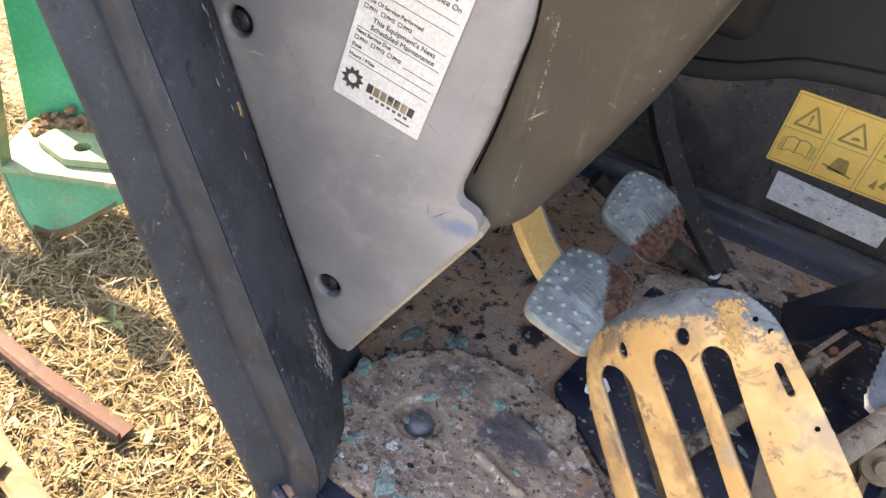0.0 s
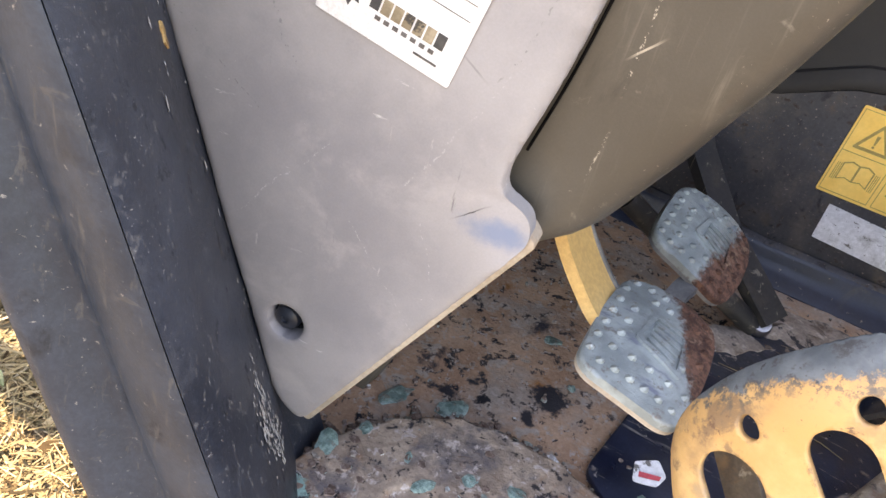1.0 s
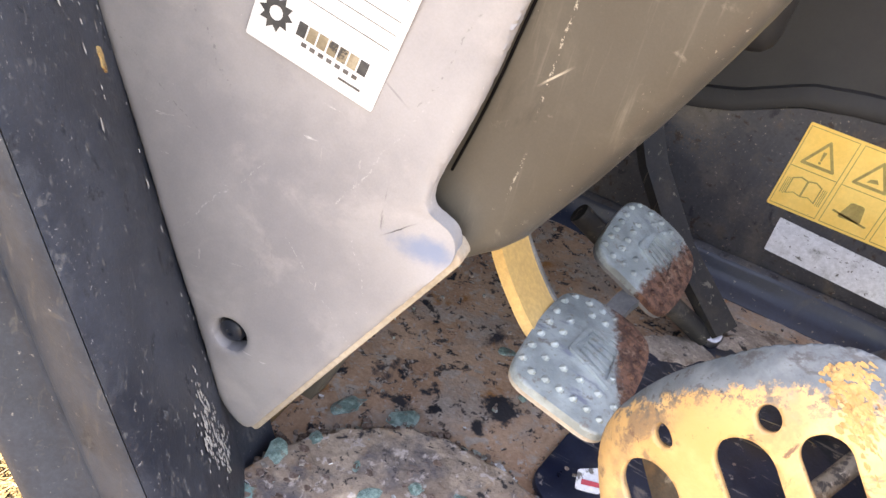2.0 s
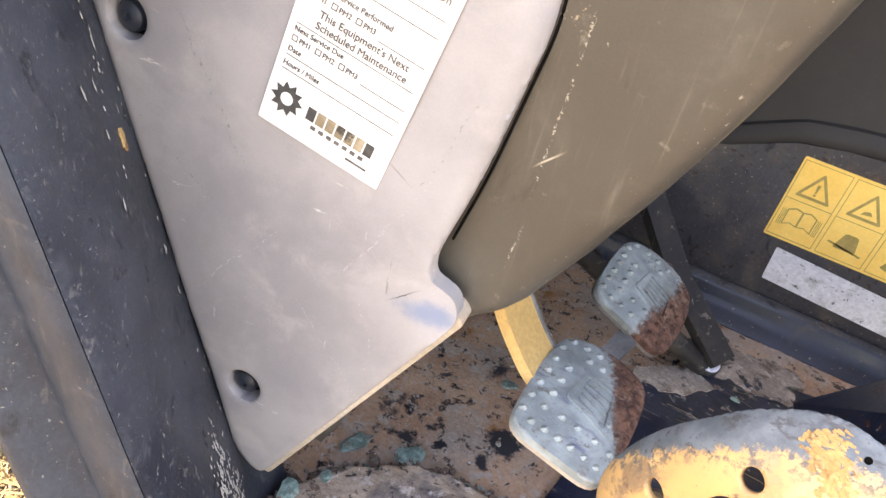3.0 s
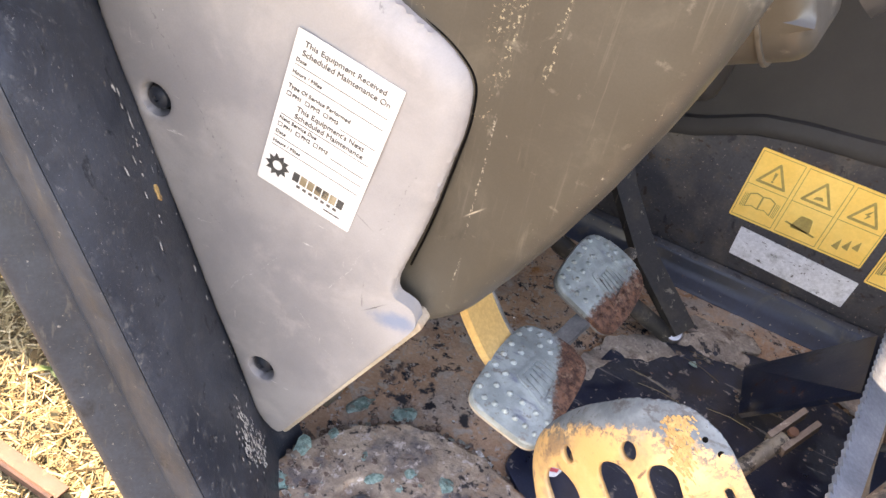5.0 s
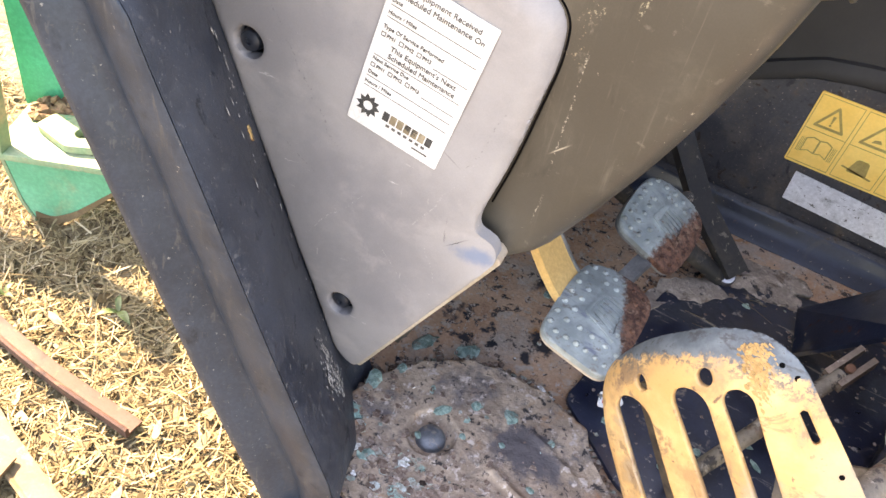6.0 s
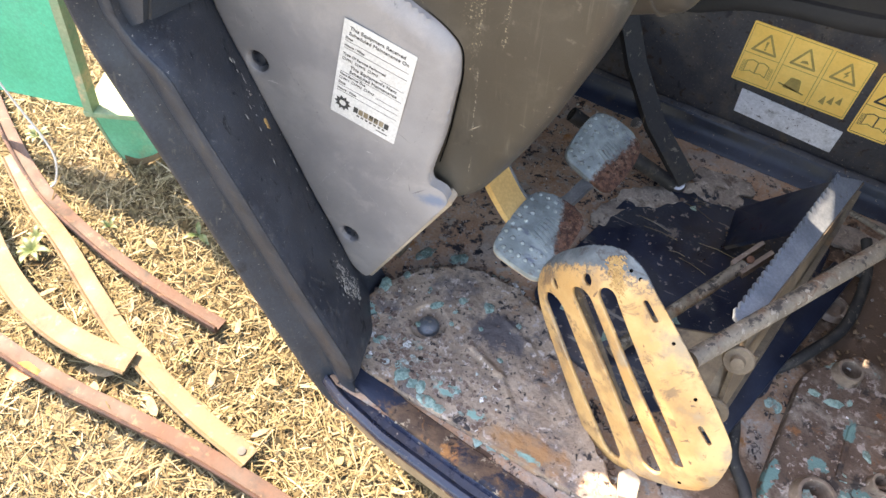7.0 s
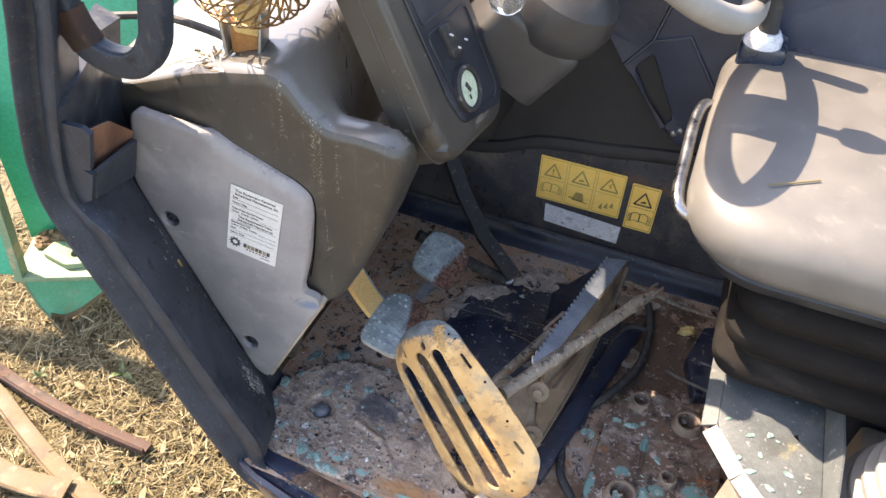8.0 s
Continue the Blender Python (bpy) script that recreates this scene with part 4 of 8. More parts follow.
bm = bmesh.new()
prof = [(0.0, 0.354), (0.0015, 0.338), (0.007, 0.329), (0.014, 0.3245), (0.021, 0.3255), (0.027, 0.331), (0.032, 0.3395), (0.037, 0.3445), (0.043, 0.3450), (0.050, 0.3415), (0.060, 0.3385), (0.078, 0.338), (0.0900, 0.3386), (0.0912, 0.3396), (0.070, 0.358), (0.040, 0.40), (0.0, 0.40)]
line = smooth_line([(x, 0, z) for x, z in POST], 5)
POST_LINE = line
rings = []
for i, p in enumerate(line):
    tan = (line[min(i + 1, len(line) - 1)] - line[max(i - 1, 0)]).normalized()
    side = Vector((tan.z, 0, -tan.x))
    inset = post_inset(p.z)
    rings.append([bm.verts.new(p + side * (inset + a * (post_width(p.z) - inset / 0.0912)) + Vector((0, b, 0))) for a, b in prof])
for r0, r1 in zip(rings, rings[1:]):
    for j in range(len(prof)):
        bm.faces.new((r0[j], r0[(j + 1) % len(prof)], r1[(j + 1) % len(prof)], r1[j]))
bm.faces.new(rings[0]), bm.faces.new(rings[-1][::-1])
solo("door_pillar", bm, M["black"], "bent black-painted steel door pillar, scuffed and dusty", "pillar", "structure", sharp=75)

# the reveal between the pillar and the side cover
bm = bmesh.new()
prof = [(0.0845, 0.3460), (0.0914, 0.3401), (0.0904, 0.3500), (0.048, 0.412), (0.014, 0.456), (0.006, 0.466), (0.004, 0.50), (-0.05, 0.50), (0.0, 0.40)]
rings = []
for i, p in enumerate(line):
    if not 16 <= i < 53:
        continue
    tan = (line[min(i + 1, len(line) - 1)] - line[max(i - 1, 0)]).normalized()
    side = Vector((tan.z, 0, -tan.x))
    rings.append([bm.verts.new(p + side * (a * (post_width(p.z) if a > 0.08 or p.z > 0.39 else 1.0)) + Vector((0, b, 0))) for a, b in prof])
for r0, r1 in zip(rings, rings[1:]):
    for j in range(len(prof)):
        bm.faces.new((r0[j], r0[(j + 1) % len(prof)], r1[(j + 1) % len(prof)], r1[j]))
bm.faces.new(rings[0]), bm.faces.new(rings[-1][::-1])
solo("door_reveal", bm, M["flange"], "dark scuffed steel reveal inside the door pillar", "pillar", "structure")

# sill: bead and groove, rusted inner lip, then the fascia under it
SILL = ((-0.052, 0.330), (-0.02, 0.318), (0.05, 0.305), (0.16, 0.296), (0.45, 0.280), (1.2, 0.24))


def along_sill(pr, shift=0.0, waver=0.0):
    """A section of (inwards, up) pairs carried along the sill."""
    b = bmesh.new()
    xs = [x for x, _ in SILL]
    rows = []
    for k in range(64):
        x = xs[0] + (xs[-1] - xs[0]) * (k / 63) ** 1.6
        y = float(np.interp(x, xs, [q for _, q in SILL]))
        rows.append([b.verts.new((x + shift, y + a + waver * noise.noise(Vector((x * 30, a * 200, 0))), c + waver * noise.noise(Vector((x * 45, a * 150, 5))))) for a, c in pr])
    n = len(pr)
    for r0, r1 in zip(rows, rows[1:]):
        for q in range(n):
            b.faces.new((r0[q], r0[(q + 1) % n], r1[(q + 1) % n], r1[q]))
    b.faces.new(rows[0]), b.faces.new(rows[-1][::-1])
    return b


M["sill"] = surface("rust_edged_navy_sill", (0.012, 0.018, 0.040), (0.024, 0.034, 0.065), 20, 0.28, bump=0.5, grain=260,
                    layers=[((0.085, 0.055, 0.042), 22, 0.54, 0.66), ((0.24, 0.115, 0.05), 34, 0.60, 0.68), ((0.30, 0.24, 0.18), 110, 0.62, 0.70)], rough2=0.8)
M["sill_rust"] = surface("rusted_sill_lip", (0.060, 0.036, 0.027), (0.175, 0.105, 0.066), 20, 0.8, bump=1.0, grain=240, depth=0.002, spec=0.3,
                         layers=[((0.34, 0.145, 0.05), 24, 0.55, 0.63), ((0.016, 0.020, 0.036), 14, 0.54, 0.60), ((0.36, 0.28, 0.20), 70, 0.57, 0.64), ((0.035, 0.022, 0.018), 60, 0.57, 0.63)])
wear(M["sill_rust"], lambda t: spot_mask(t, -0.03, 0.360, 0.085, 0.05, 0.3, 60, 0.0), (0.016, 0.022, 0.042))
sill = solo("door_sill", along_sill([(0.004, -0.016), (0.0, -0.012), (0.0005, -0.005), (0.004, -0.001), (0.009, 0.000), (0.0125, -0.003), (0.0155, -0.0075), (0.0245, -0.0075), (0.029, -0.002), (0.031, -0.03), (0.004, -0.03)]), M["sill"], "navy-black steel door sill with rusted edges", "door sill", "structure")
part("inner_lip", along_sill([(0.0285, -0.004), (0.030, 0.002), (0.034, 0.0045), (0.046, 0.0045), (0.057, 0.002), (0.060, -0.004), (0.066, -0.004), (0.066, -0.02), (0.0285, -0.02)], 0.0, 0.0012), M["sill_rust"], sill, "rusted inner lip of the sill")
part("worn_edge", along_sill([(0.0002, -0.0118), (-0.0006, -0.0105), (-0.0002, -0.0072), (0.0012, -0.0072), (0.0012, -0.0118)], 0.0, 0.0006), M["sill_rust"], sill, "rust-worn outer edge")
solo("sill_fascia", along_sill([(0.0045, -0.0165), (0.002, -0.0185), (0.004, -0.060), (0.012, -0.068), (0.040, -0.068), (0.040, -0.0305), (0.006, -0.0305)], 0.012), M["fascia"], "dusty tan steel fascia under the door sill", "fascia", "structure")
bm = bmesh.new()
box(bm, (0.175, 0.325, -0.12), (0.035, 0.018, 0.13), Matrix.Rotation(radians(4), 3, "Y"), 0.006, 3)
solo("step_hanger", bm, M["cream"], "pale tan steel hanger below the door sill", "hanger")
bm = bmesh.new()
box(bm, (0.55, 0.75, -0.20), (1.1, 0.75, 0.20), bevel=0.01)
solo("chassis", bm, M["black"], "black steel chassis under the cab floor", "chassis", "structure")

# floor
bm = bmesh.new()
nx, ny = 230, 110
grid = [[None] * (ny + 1) for _ in range(nx + 1)]
for i in range(nx + 1):
    for j in range(ny + 1):
        x, y = -0.085 + 1.285 * i / nx, 0.335 + 0.70 * j / ny
        p = Vector((x, y, 0))
        z = 0.0016 * noise.noise(p * 22) + 0.0012 * noise.noise(p * 60) + 0.0006 * noise.noise(p * 140)
        grid[i][j] = bm.verts.new((x, y, z - 0.003))
for i in range(nx):
    for j in range(ny):
        bm.faces.new((grid[i][j], grid[i + 1][j], grid[i + 1][j + 1], grid[i][j + 1]))
solo("floor", bm, M["floor"], "rusted steel cab floor caked with dirt", kind="structure", sharp=80)

# worn mat with a recessed bolt
mat_thing = thing("floor_mat", (0.055, 0.452, 0.0), "crusted dark floor mat with a recessed bolt, worn and muddy", "floor mat")
bm = bmesh.new()
C = (0.07, 0.445)
edge = rounded([(-0.072, 0.425), (-0.066, 0.49), (-0.02, 0.548), (0.04, 0.575), (0.10, 0.570), (0.146, 0.556), (0.158, 0.530), (0.172, 0.522), (0.215, 0.478), (0.30, 0.405), (0.36, 0.366), (0.12, 0.366), (-0.02, 0.366), (-0.058, 0.385)], [0.03, 0.04, 0.05, 0.05, 0.03, 0.006, 0.008, 0.01, 0.03, 0.02, 0.003, 0.0, 0.02, 0.03], 5)
px = [q[0] for q in edge] + [edge[0][0]]
py = [q[1] for q in edge] + [edge[0][1]]
run = np.cumsum([0] + [math.hypot(px[i + 1] - px[i], py[i + 1] - py[i]) for i in range(len(edge))])
NE = 240
edge = [(float(np.interp(t, run, px)), float(np.interp(t, run, py))) for t in np.linspace(0, run[-1], NE, endpoint=False)]
edge = [(x + 0.004 * noise.noise(Vector((x, y, 3)) * 60), y + (0.004 * noise.noise(Vector((x, y, 7)) * 60) if y > 0.37 else 0)) for x, y in edge]


def mat_rise(x, y):
    q = Vector((x, y, 0))
    d = math.hypot(x - 0.018, y - 0.464)
    z = 0.0105 + 0.0013 * noise.noise(q * 26) + 0.0010 * noise.noise(q * 70) + 0.0009 * noise.noise(q * 160)
    z -= 0.0110 * max(0.0, 1 - (d / 0.0245) ** 8)
    for a, b, h in (((0.085, 0.462), (0.135, 0.447), 0.004), ((0.135, 0.447), (0.168, 0.415), 0.004), ((0.10, 0.52), (0.15, 0.50), 0.003)):
        t = max(0.0, min(1.0, ((x - a[0]) * (b[0] - a[0]) + (y - a[1]) * (b[1] - a[1])) / ((b[0] - a[0]) ** 2 + (b[1] - a[1]) ** 2)))
        dd = math.hypot(x - a[0] - t * (b[0] - a[0]), y - a[1] - t * (b[1] - a[1]))
        z += h * math.exp(-(dd / 0.004) ** 2)
    return z


rings = []
for s, h in ((1.0, -0.004), (0.998, 0.55)):
    rings.append([bm.verts.new((C[0] + (x - C[0]) * s, C[1] + (y - C[1]) * s, -0.004 if h < 0 else h * mat_rise(x, y))) for x, y in edge])
for k in range(60):
    s = 0.985 * (1 - k / 60)
    rings.append([bm.verts.new((C[0] + (x - C[0]) * s, C[1] + (y - C[1]) * s, mat_rise(C[0] + (x - C[0]) * s, C[1] + (y - C[1]) * s))) for x, y in edge])
for r0, r1 in zip(rings, rings[1:]):
    for j in range(NE):
        bm.faces.new((r0[j], r0[(j + 1) % NE], r1[(j + 1) % NE], r1[j]))
bm.faces.new(rings[-1])
part("mat", bm, M["dish"], mat_thing, sharp=70)
bm = bmesh.new()
lathe(bm, [(0.0150, -0.003), (0.0145, 0.003), (0.0130, 0.0065), (0.009, 0.0090), (0.0, 0.0098)], Matrix.Translation((0.019, 0.463, 0.0)), 22)
part("bolt_head", bm, M["bolt"], mat_thing, "grey dusty bolt head")

# navy painted floor plate beside the pedals
bm = bmesh.new()
plate(bm, rounded([(0.108, 0.582), (0.190, 0.520), (0.30, 0.50), (0.42, 0.60), (0.43, 0.87), (0.32, 0.90), (0.22, 0.87), (0.15, 0.80), (0.13, 0.70)], 0.012), 0.006, Matrix.Translation((0, 0, 0.006)), bevel=0.0015)
solo("floor_plate", bm, M["navy"], "navy-black painted steel plate on the floor, dusted with mud", "plate")
for pts, seed in ([[(0.116, 0.735), (0.140, 0.725), (0.146, 0.748), (0.152, 0.778), (0.190, 0.803), (0.225, 0.838), (0.262, 0.858), (0.300, 0.862), (0.296, 0.890), (0.240, 0.892), (0.186, 0.850), (0.140, 0.808)], 3], [[(0.215, 0.885), (0.27, 0.880), (0.31, 0.905), (0.30, 0.925), (0.22, 0.918)], 4], [[(0.40, 0.885), (0.46, 0.875), (0.49, 0.915), (0.43, 0.925)], 5]):
    bm = bmesh.new()
    ragged = [(x + 0.006 * noise.noise(Vector((x, y, seed)) * 70), y + 0.006 * noise.noise(Vector((y, x, seed)) * 70)) for x, y in dense(np.array(rounded(pts, 0.012, 4)), 0.004)]
    plate(bm, ragged, 0.006, Matrix.Translation((0, 0, 0.0072)), bend=lambda u, v: 0.0035 * noise.noise(Vector((u, v, 0)) * 30) + 0.002 * noise.noise(Vector((u, v, 0)) * 90))
    solo("dried_mud", bm, M["mud"], "crust of dried grey mud on the floor", "mud", sharp=80)

# far side: bulkhead, its rolled navy foot, ledge, upper panel
LEDGE = [(-0.2, 0.15), (0.077, 0.182), (0.123, 0.194), (0.186, 0.224), (0.234, 0.234), (0.288, 0.240), (0.43, 0.262), (0.7, 0.30), (1.2, 0.31)]


def along_wall(pr):
    """A section, given as a function of x, carried along the far side."""
    b = bmesh.new()
    rows = [[b.verts.new((x, p, q)) for p, q in pr(x)] for x in [-0.2 + 1.4 * i / 90 for i in range(91)]]
    n = len(rows[0])
    for r0, r1 in zip(rows, rows[1:]):
        for q in range(n):
            b.faces.new((r0[q], r0[(q + 1) % n], r1[(q + 1) % n], r1[q]))
    b.faces.new(rows[0]), b.faces.new(rows[-1][::-1])
    return b


def wave(x, k):
    return 0.0016 * noise.noise(Vector((x * 14, k, 0))) + 0.0008 * noise.noise(Vector((x * 45, k, 2)))


wall_far = solo("wall_far", along_wall(lambda x: [(1.085, -0.05), (1.004, -0.05), (1.002, 0.036), (1.0, 0.046), (1.0, lerp_table(LEDGE, x) * 0.55 + 0.02), (1.0, lerp_table(LEDGE, x) - 0.004), (1.03, lerp_table(LEDGE, x)), (1.085, lerp_table(LEDGE, x))]), M["wall"], "black-painted bulkhead, dusty, with a rolled foot", kind="structure")
part("rolled_foot", along_wall(lambda x: [(1.0015, -0.05), (0.962, -0.05), (0.963, -0.002), (0.968, 0.003), (0.977, 0.006), (0.983, 0.011), (0.9865, 0.018), (0.9885, 0.026 + wave(x, 3)), (0.9915, 0.0315 + wave(x, 3)), (0.9955, 0.0335 + wave(x, 3)), (1.0015, 0.032)]), M["wall_foot"], wall_far, "navy rolled foot, dusty along its edges")
part("dust_line", along_wall(lambda x: [(0.9908, 0.0308 + wave(x, 3)), (0.9935, 0.0338 + wave(x, 3)), (0.9985, 0.0352 + wave(x, 3)), (0.9985, 0.0330 + wave(x, 3)), (0.994, 0.0320 + wave(x, 3))]), M["wall"], wall_far, "thin line of dust along the crease")
part("ledge", along_wall(lambda x: [(0.9985, lerp_table(LEDGE, x) - 0.003 + 2 * wave(x, 6)), (0.997, lerp_table(LEDGE, x) + 0.002 + 2 * wave(x, 6)), (0.9985, lerp_table(LEDGE, x) + 0.010 + wave(x, 9)), (1.003, lerp_table(LEDGE, x) + 0.019 + wave(x, 9)), (1.012, lerp_table(LEDGE, x) + 0.021), (1.05, lerp_table(LEDGE, x) + 0.021), (1.05, lerp_table(LEDGE, x) + 0.001)]), M["wall_up"], wall_far, "dusty rolled ledge")
bm = along_wall(lambda x: [(1.009, lerp_table(LEDGE, x) + 0.015), (1.018, lerp_table(LEDGE, x) + 0.07), (1.048, 0.52), (1.078, 0.64), (1.135, 0.64), (1.135, lerp_table(LEDGE, x) - 0.02), (1.088, lerp_table(LEDGE, x) - 0.02), (1.052, lerp_table(LEDGE, x) + 0.015)])
solo("wall_upper", bm, M["wall_up"], "dark plastic upper side wall", kind="structure")
bm = bmesh.new()
box(bm, (1.25, 0.75, 0.15), (0.04, 0.8, 0.9), None, 0.005)
solo("wall_back", bm, M["wall_up"], "dark plastic wall behind the seat", kind="structure")
bm = bmesh.new()
box(bm, (-0.115, 0.70, 0.22), (0.03, 0.40, 0.56), None, 0.005)
box(bm, (-0.10, 1.0, 0.30), (0.03, 0.25, 0.72), None, 0.005)
solo("wall_front", bm, M["wall"], "black steel wall closing the front of the footwell", kind="structure")

# hidden upper part is added height that keeps the sun off the ledge
bm = bmesh.new()
box(bm, (0.0, 1.0, 0.50), (0.27, 0.235, 0.44), None, 0.02, 3)
solo("wall_dash_shade", bm, M["wall_up"], "dark dash panel at the far corner, hidden top added to shade the ledge", kind="structure")

# right-hand console with a pocket
con = thing("side_console", (0.5, 1.06, 0.26), "blue-black plastic side console with a recessed pocket", "console")
bm = bmesh.new()
m = frame3((0.0, 0.9688, 0.0), (1, 0, 0), (0, -1, 0.12))
out = rounded([(0.428, 0.296), (0.455, 0.306), (0.90, 0.31), (0.90, 0.75), (0.20, 0.75), (0.258, 0.497), (0.272, 0.467), (0.317, 0.411)], 0.008)
pocket = rounded([(0.330, 0.414), (0.354, 0.445), (0.410, 0.345), (0.397, 0.314)], 0.008)
plate(bm, out, 0.045, m, holes=[pocket], bevel=0.003)
part("body", bm, M["console"], con)
bm = bmesh.new()
plate(bm, pocket, 0.003, frame3((0.0, 0.9988, 0.0), (1, 0, 0), (0, -1, 0.12)))
part("pocket_floor", bm, M["wall_up"], con, "dark floor of the pocket")
for line in ([(0.313, 0.418), (0.349, 0.465), (0.404, 0.483), (0.468, 0.398)], [(0.349, 0.465), (0.372, 0.56), (0.38, 0.70)]):
    bm = bmesh.new()
    sweep(bm, [m @ Vector((x, z, 0.0015)) for x, z in line], [(-0.0035, -0.002), (0.0035, -0.002), (0.0015, 0.0022), (-0.0015, 0.0022)], up=m.to_3x3().col[2])
    part("moulded_ridge", bm, M["console"], con)
for x, z in ((0.4185, 0.319), (0.428, 0.326), (0.451, 0.384)):
    bm = bmesh.new()
    lathe(bm, [(0.0055, -0.001), (0.0055, 0.003), (0.004, 0.0045), (0.0018, 0.005), (0.0018, 0.003), (0, 0.003)], m @ Matrix.Translation((x, z, 0)), 12)
    part("screw", bm, M["steel"], con, "pale dusty screw")


# ---- side cover with its sticker ----
def cover_y(x, z):
    return 0.4605 + 0.10 * x + 0.055 * z


cover = thing("side_cover", (-0.08, 0.46, 0.05), "scuffed grey plastic side cover with two screw wells", "cover panel")
bm = bmesh.new()
CN = Vector((0.10, -1.0, 0.055)).normalized()
CM = frame3((0, 0.4605, 0), (1, 0.10, 0), CN)
outline = [(-0.198, 0.512), (-0.092, 0.497), (-0.074, 0.484), (0.016, 0.446), (0.033, 0.432), (0.0345, 0.405), (0.0215, 0.322), (0.0105, 0.275), (0.0115, 0.263), (0.0285, 0.253), (0.032, 0.240), (-0.0706, 0.0505), (-0.0915, 0.066), (-0.2130, 0.3733), (-0.224, 0.41)]
rad = [0.014, 0.02, 0.02, 0.03, 0.02, 0.03, 0.03, 0.010, 0.006, 0.006, 0.006, 0.012, 0.012, 0.03, 0.03]
WELLS = ((-0.180, 0.345), (-0.0905, 0.1275))
EDGE = np.array(rounded(outline, rad, 8))
_free = EDGE[5:66]
ROLLED = np.concatenate([a + (b - a) * np.linspace(0, 1, 10, endpoint=False)[:, None] for a, b in zip(_free, _free[1:])])


def cover_gap(p):
    d, _ = nearest(EDGE, p)
    out = np.where(inside(EDGE, p), -d, d)
    for w in WELLS:
        out = np.maximum(out, 0.0125 - np.hypot(*(p - np.array(w)).T))
    return out


def cover_drop(p):
    """How far the moulding falls back: rolled along its free edge, dished into a flap at the notch, dimpled at the wells."""
    d, _ = nearest(EDGE, p)
    r = 0.006
    d = np.minimum(d + 0.0012, r)
    out = r - np.sqrt(np.maximum(r * r - (r - d) ** 2, 0))
    soft = 0.020 * np.clip(np.minimum(np.linspace(0, 5, len(ROLLED)), np.linspace(2.4, 0.25, len(ROLLED))), 0.3, 1.0)
    far = np.hypot(p[:, None, 0] - ROLLED[None, :, 0], p[:, None, 1] - ROLLED[None, :, 1]) / soft[None, :]
    deep = 0.95 * soft[np.argmin(far, 1)]
    far = np.clip((np.min(far, 1) + 0.08) / 1.08, 0, 1)
    out = np.maximum(out, deep * (1 - np.sqrt(1 - (1 - far) ** 2)))
    u = np.clip(((p[:, 0] - 0.002) + 0.25 * (p[:, 1] - 0.25)) / 0.030, 0, 1)
    v = np.clip((p[:, 1] - 0.195) / 0.045, 0, 1) * np.clip((0.272 - p[:, 1]) / 0.014, 0, 1)
    out = np.maximum(out, 0.0065 * u * u * (3 - 2 * u) * v * v * (3 - 2 * v))
    for w in WELLS:
        out = out + 0.0014 * np.clip(1 - (np.hypot(*(p - np.array(w)).T) - 0.0120) / 0.0035, 0, 1) ** 2
    wave = np.sin(p[:, 0] * 31 + 1.3 * np.sin(p[:, 1] * 19)) * np.sin(p[:, 1] * 23 + 0.7)
    return out + 0.0009 * wave


P, cells = cut_sheet(cover_gap, np.arange(-0.232, 0.042, 0.0023), np.arange(0.044, 0.520, 0.0023))
fall = cover_drop(P)
bm = sheet_mesh([CM @ Vector((float(x), float(z), -float(d))) for (x, z), d in zip(P, fall)], cells)
skirt = bmesh.ops.extrude_edge_only(bm, edges=[e for e in bm.edges if e.is_boundary])
bmesh.ops.translate(bm, verts=[g for g in skirt["geom"] if isinstance(g, bmesh.types.BMVert)], vec=CN * -0.012)
part("panel", bm, M["panel"], cover, sharp=60)
for w in WELLS:
    wm = CM @ Matrix.Translation((w[0], w[1], 0.0))
    # well lining is black so that the shade inside is in its colour
    bm = bmesh.new()
    lathe(bm, [(0.0131, -0.003), (0.0129, -0.006), (0.0122, -0.024), (0.0, -0.024)], wm, 28)
    part("screw_well", bm, M["rubber"], cover, "round screw well, coloured dark for the shade inside")
    bm = bmesh.new()
    lathe(bm, [(0.0088, -0.0235), (0.0088, -0.0090), (0.0078, -0.0062), (0.0052, -0.0046), (0.0026, -0.0042), (0.0022, -0.0060), (0.0, -0.0060)], wm @ Matrix.Translation((-0.0022, -0.0016, 0)), 16)
    part("screw", bm, M["pod_face"], cover, "black ribbed screw head")
# rim seen below the cover
bm = bmesh.new()
plate(bm, rounded([(-0.082, 0.052), (0.028, 0.246), (0.036, 0.238), (-0.068, 0.0445)], 0.004), 0.022, CM @ Matrix.Translation((0, 0, -0.009)), bevel=0.002)
part("lower_rim", bm, M["cream"], cover, "dusty tan lower rim")

# service sticker
TL, TR, BL = Vector((-0.0760, 0, 0.4325)), Vector((-0.0056, 0, 0.4168)), Vector((-0.0980, 0, 0.3200))
for p in (TL, TR, BL):
    p.y = cover_y(p.x, p.z)
SW, SH = (TR - TL).length, (BL - TL).length
sticker = thing("service_sticker", TL, "white service record sticker with faded print on the grey cover", "sticker")
SM = frame3(BL, TR - TL, CN)
SM = Matrix.Translation(CN * 0.0018) @ SM
bm = bmesh.new()
plate(bm, rounded([(0, 0), (SW, 0), (SW, SH), (0, SH)], 0.001, 2), 0.0006, SM)
part("paper", bm, M["paper"], sticker)
IM = SM @ Matrix.Translation((0, 0, 0.0003)) @ Matrix.Diagonal((SW / 0.0765, SH / 0.1230, 1, 1))
SW, SH = 0.0765, 0.1230


def bar(x, y, w, h, material=None, name="rule_line"):
    b = bmesh.new()
    plate(b, [(x, y), (x + w, y), (x + w, y + h), (x, y + h)], 0.0002, IM)
    part(name, b, material or M["ink_grey"], sticker)


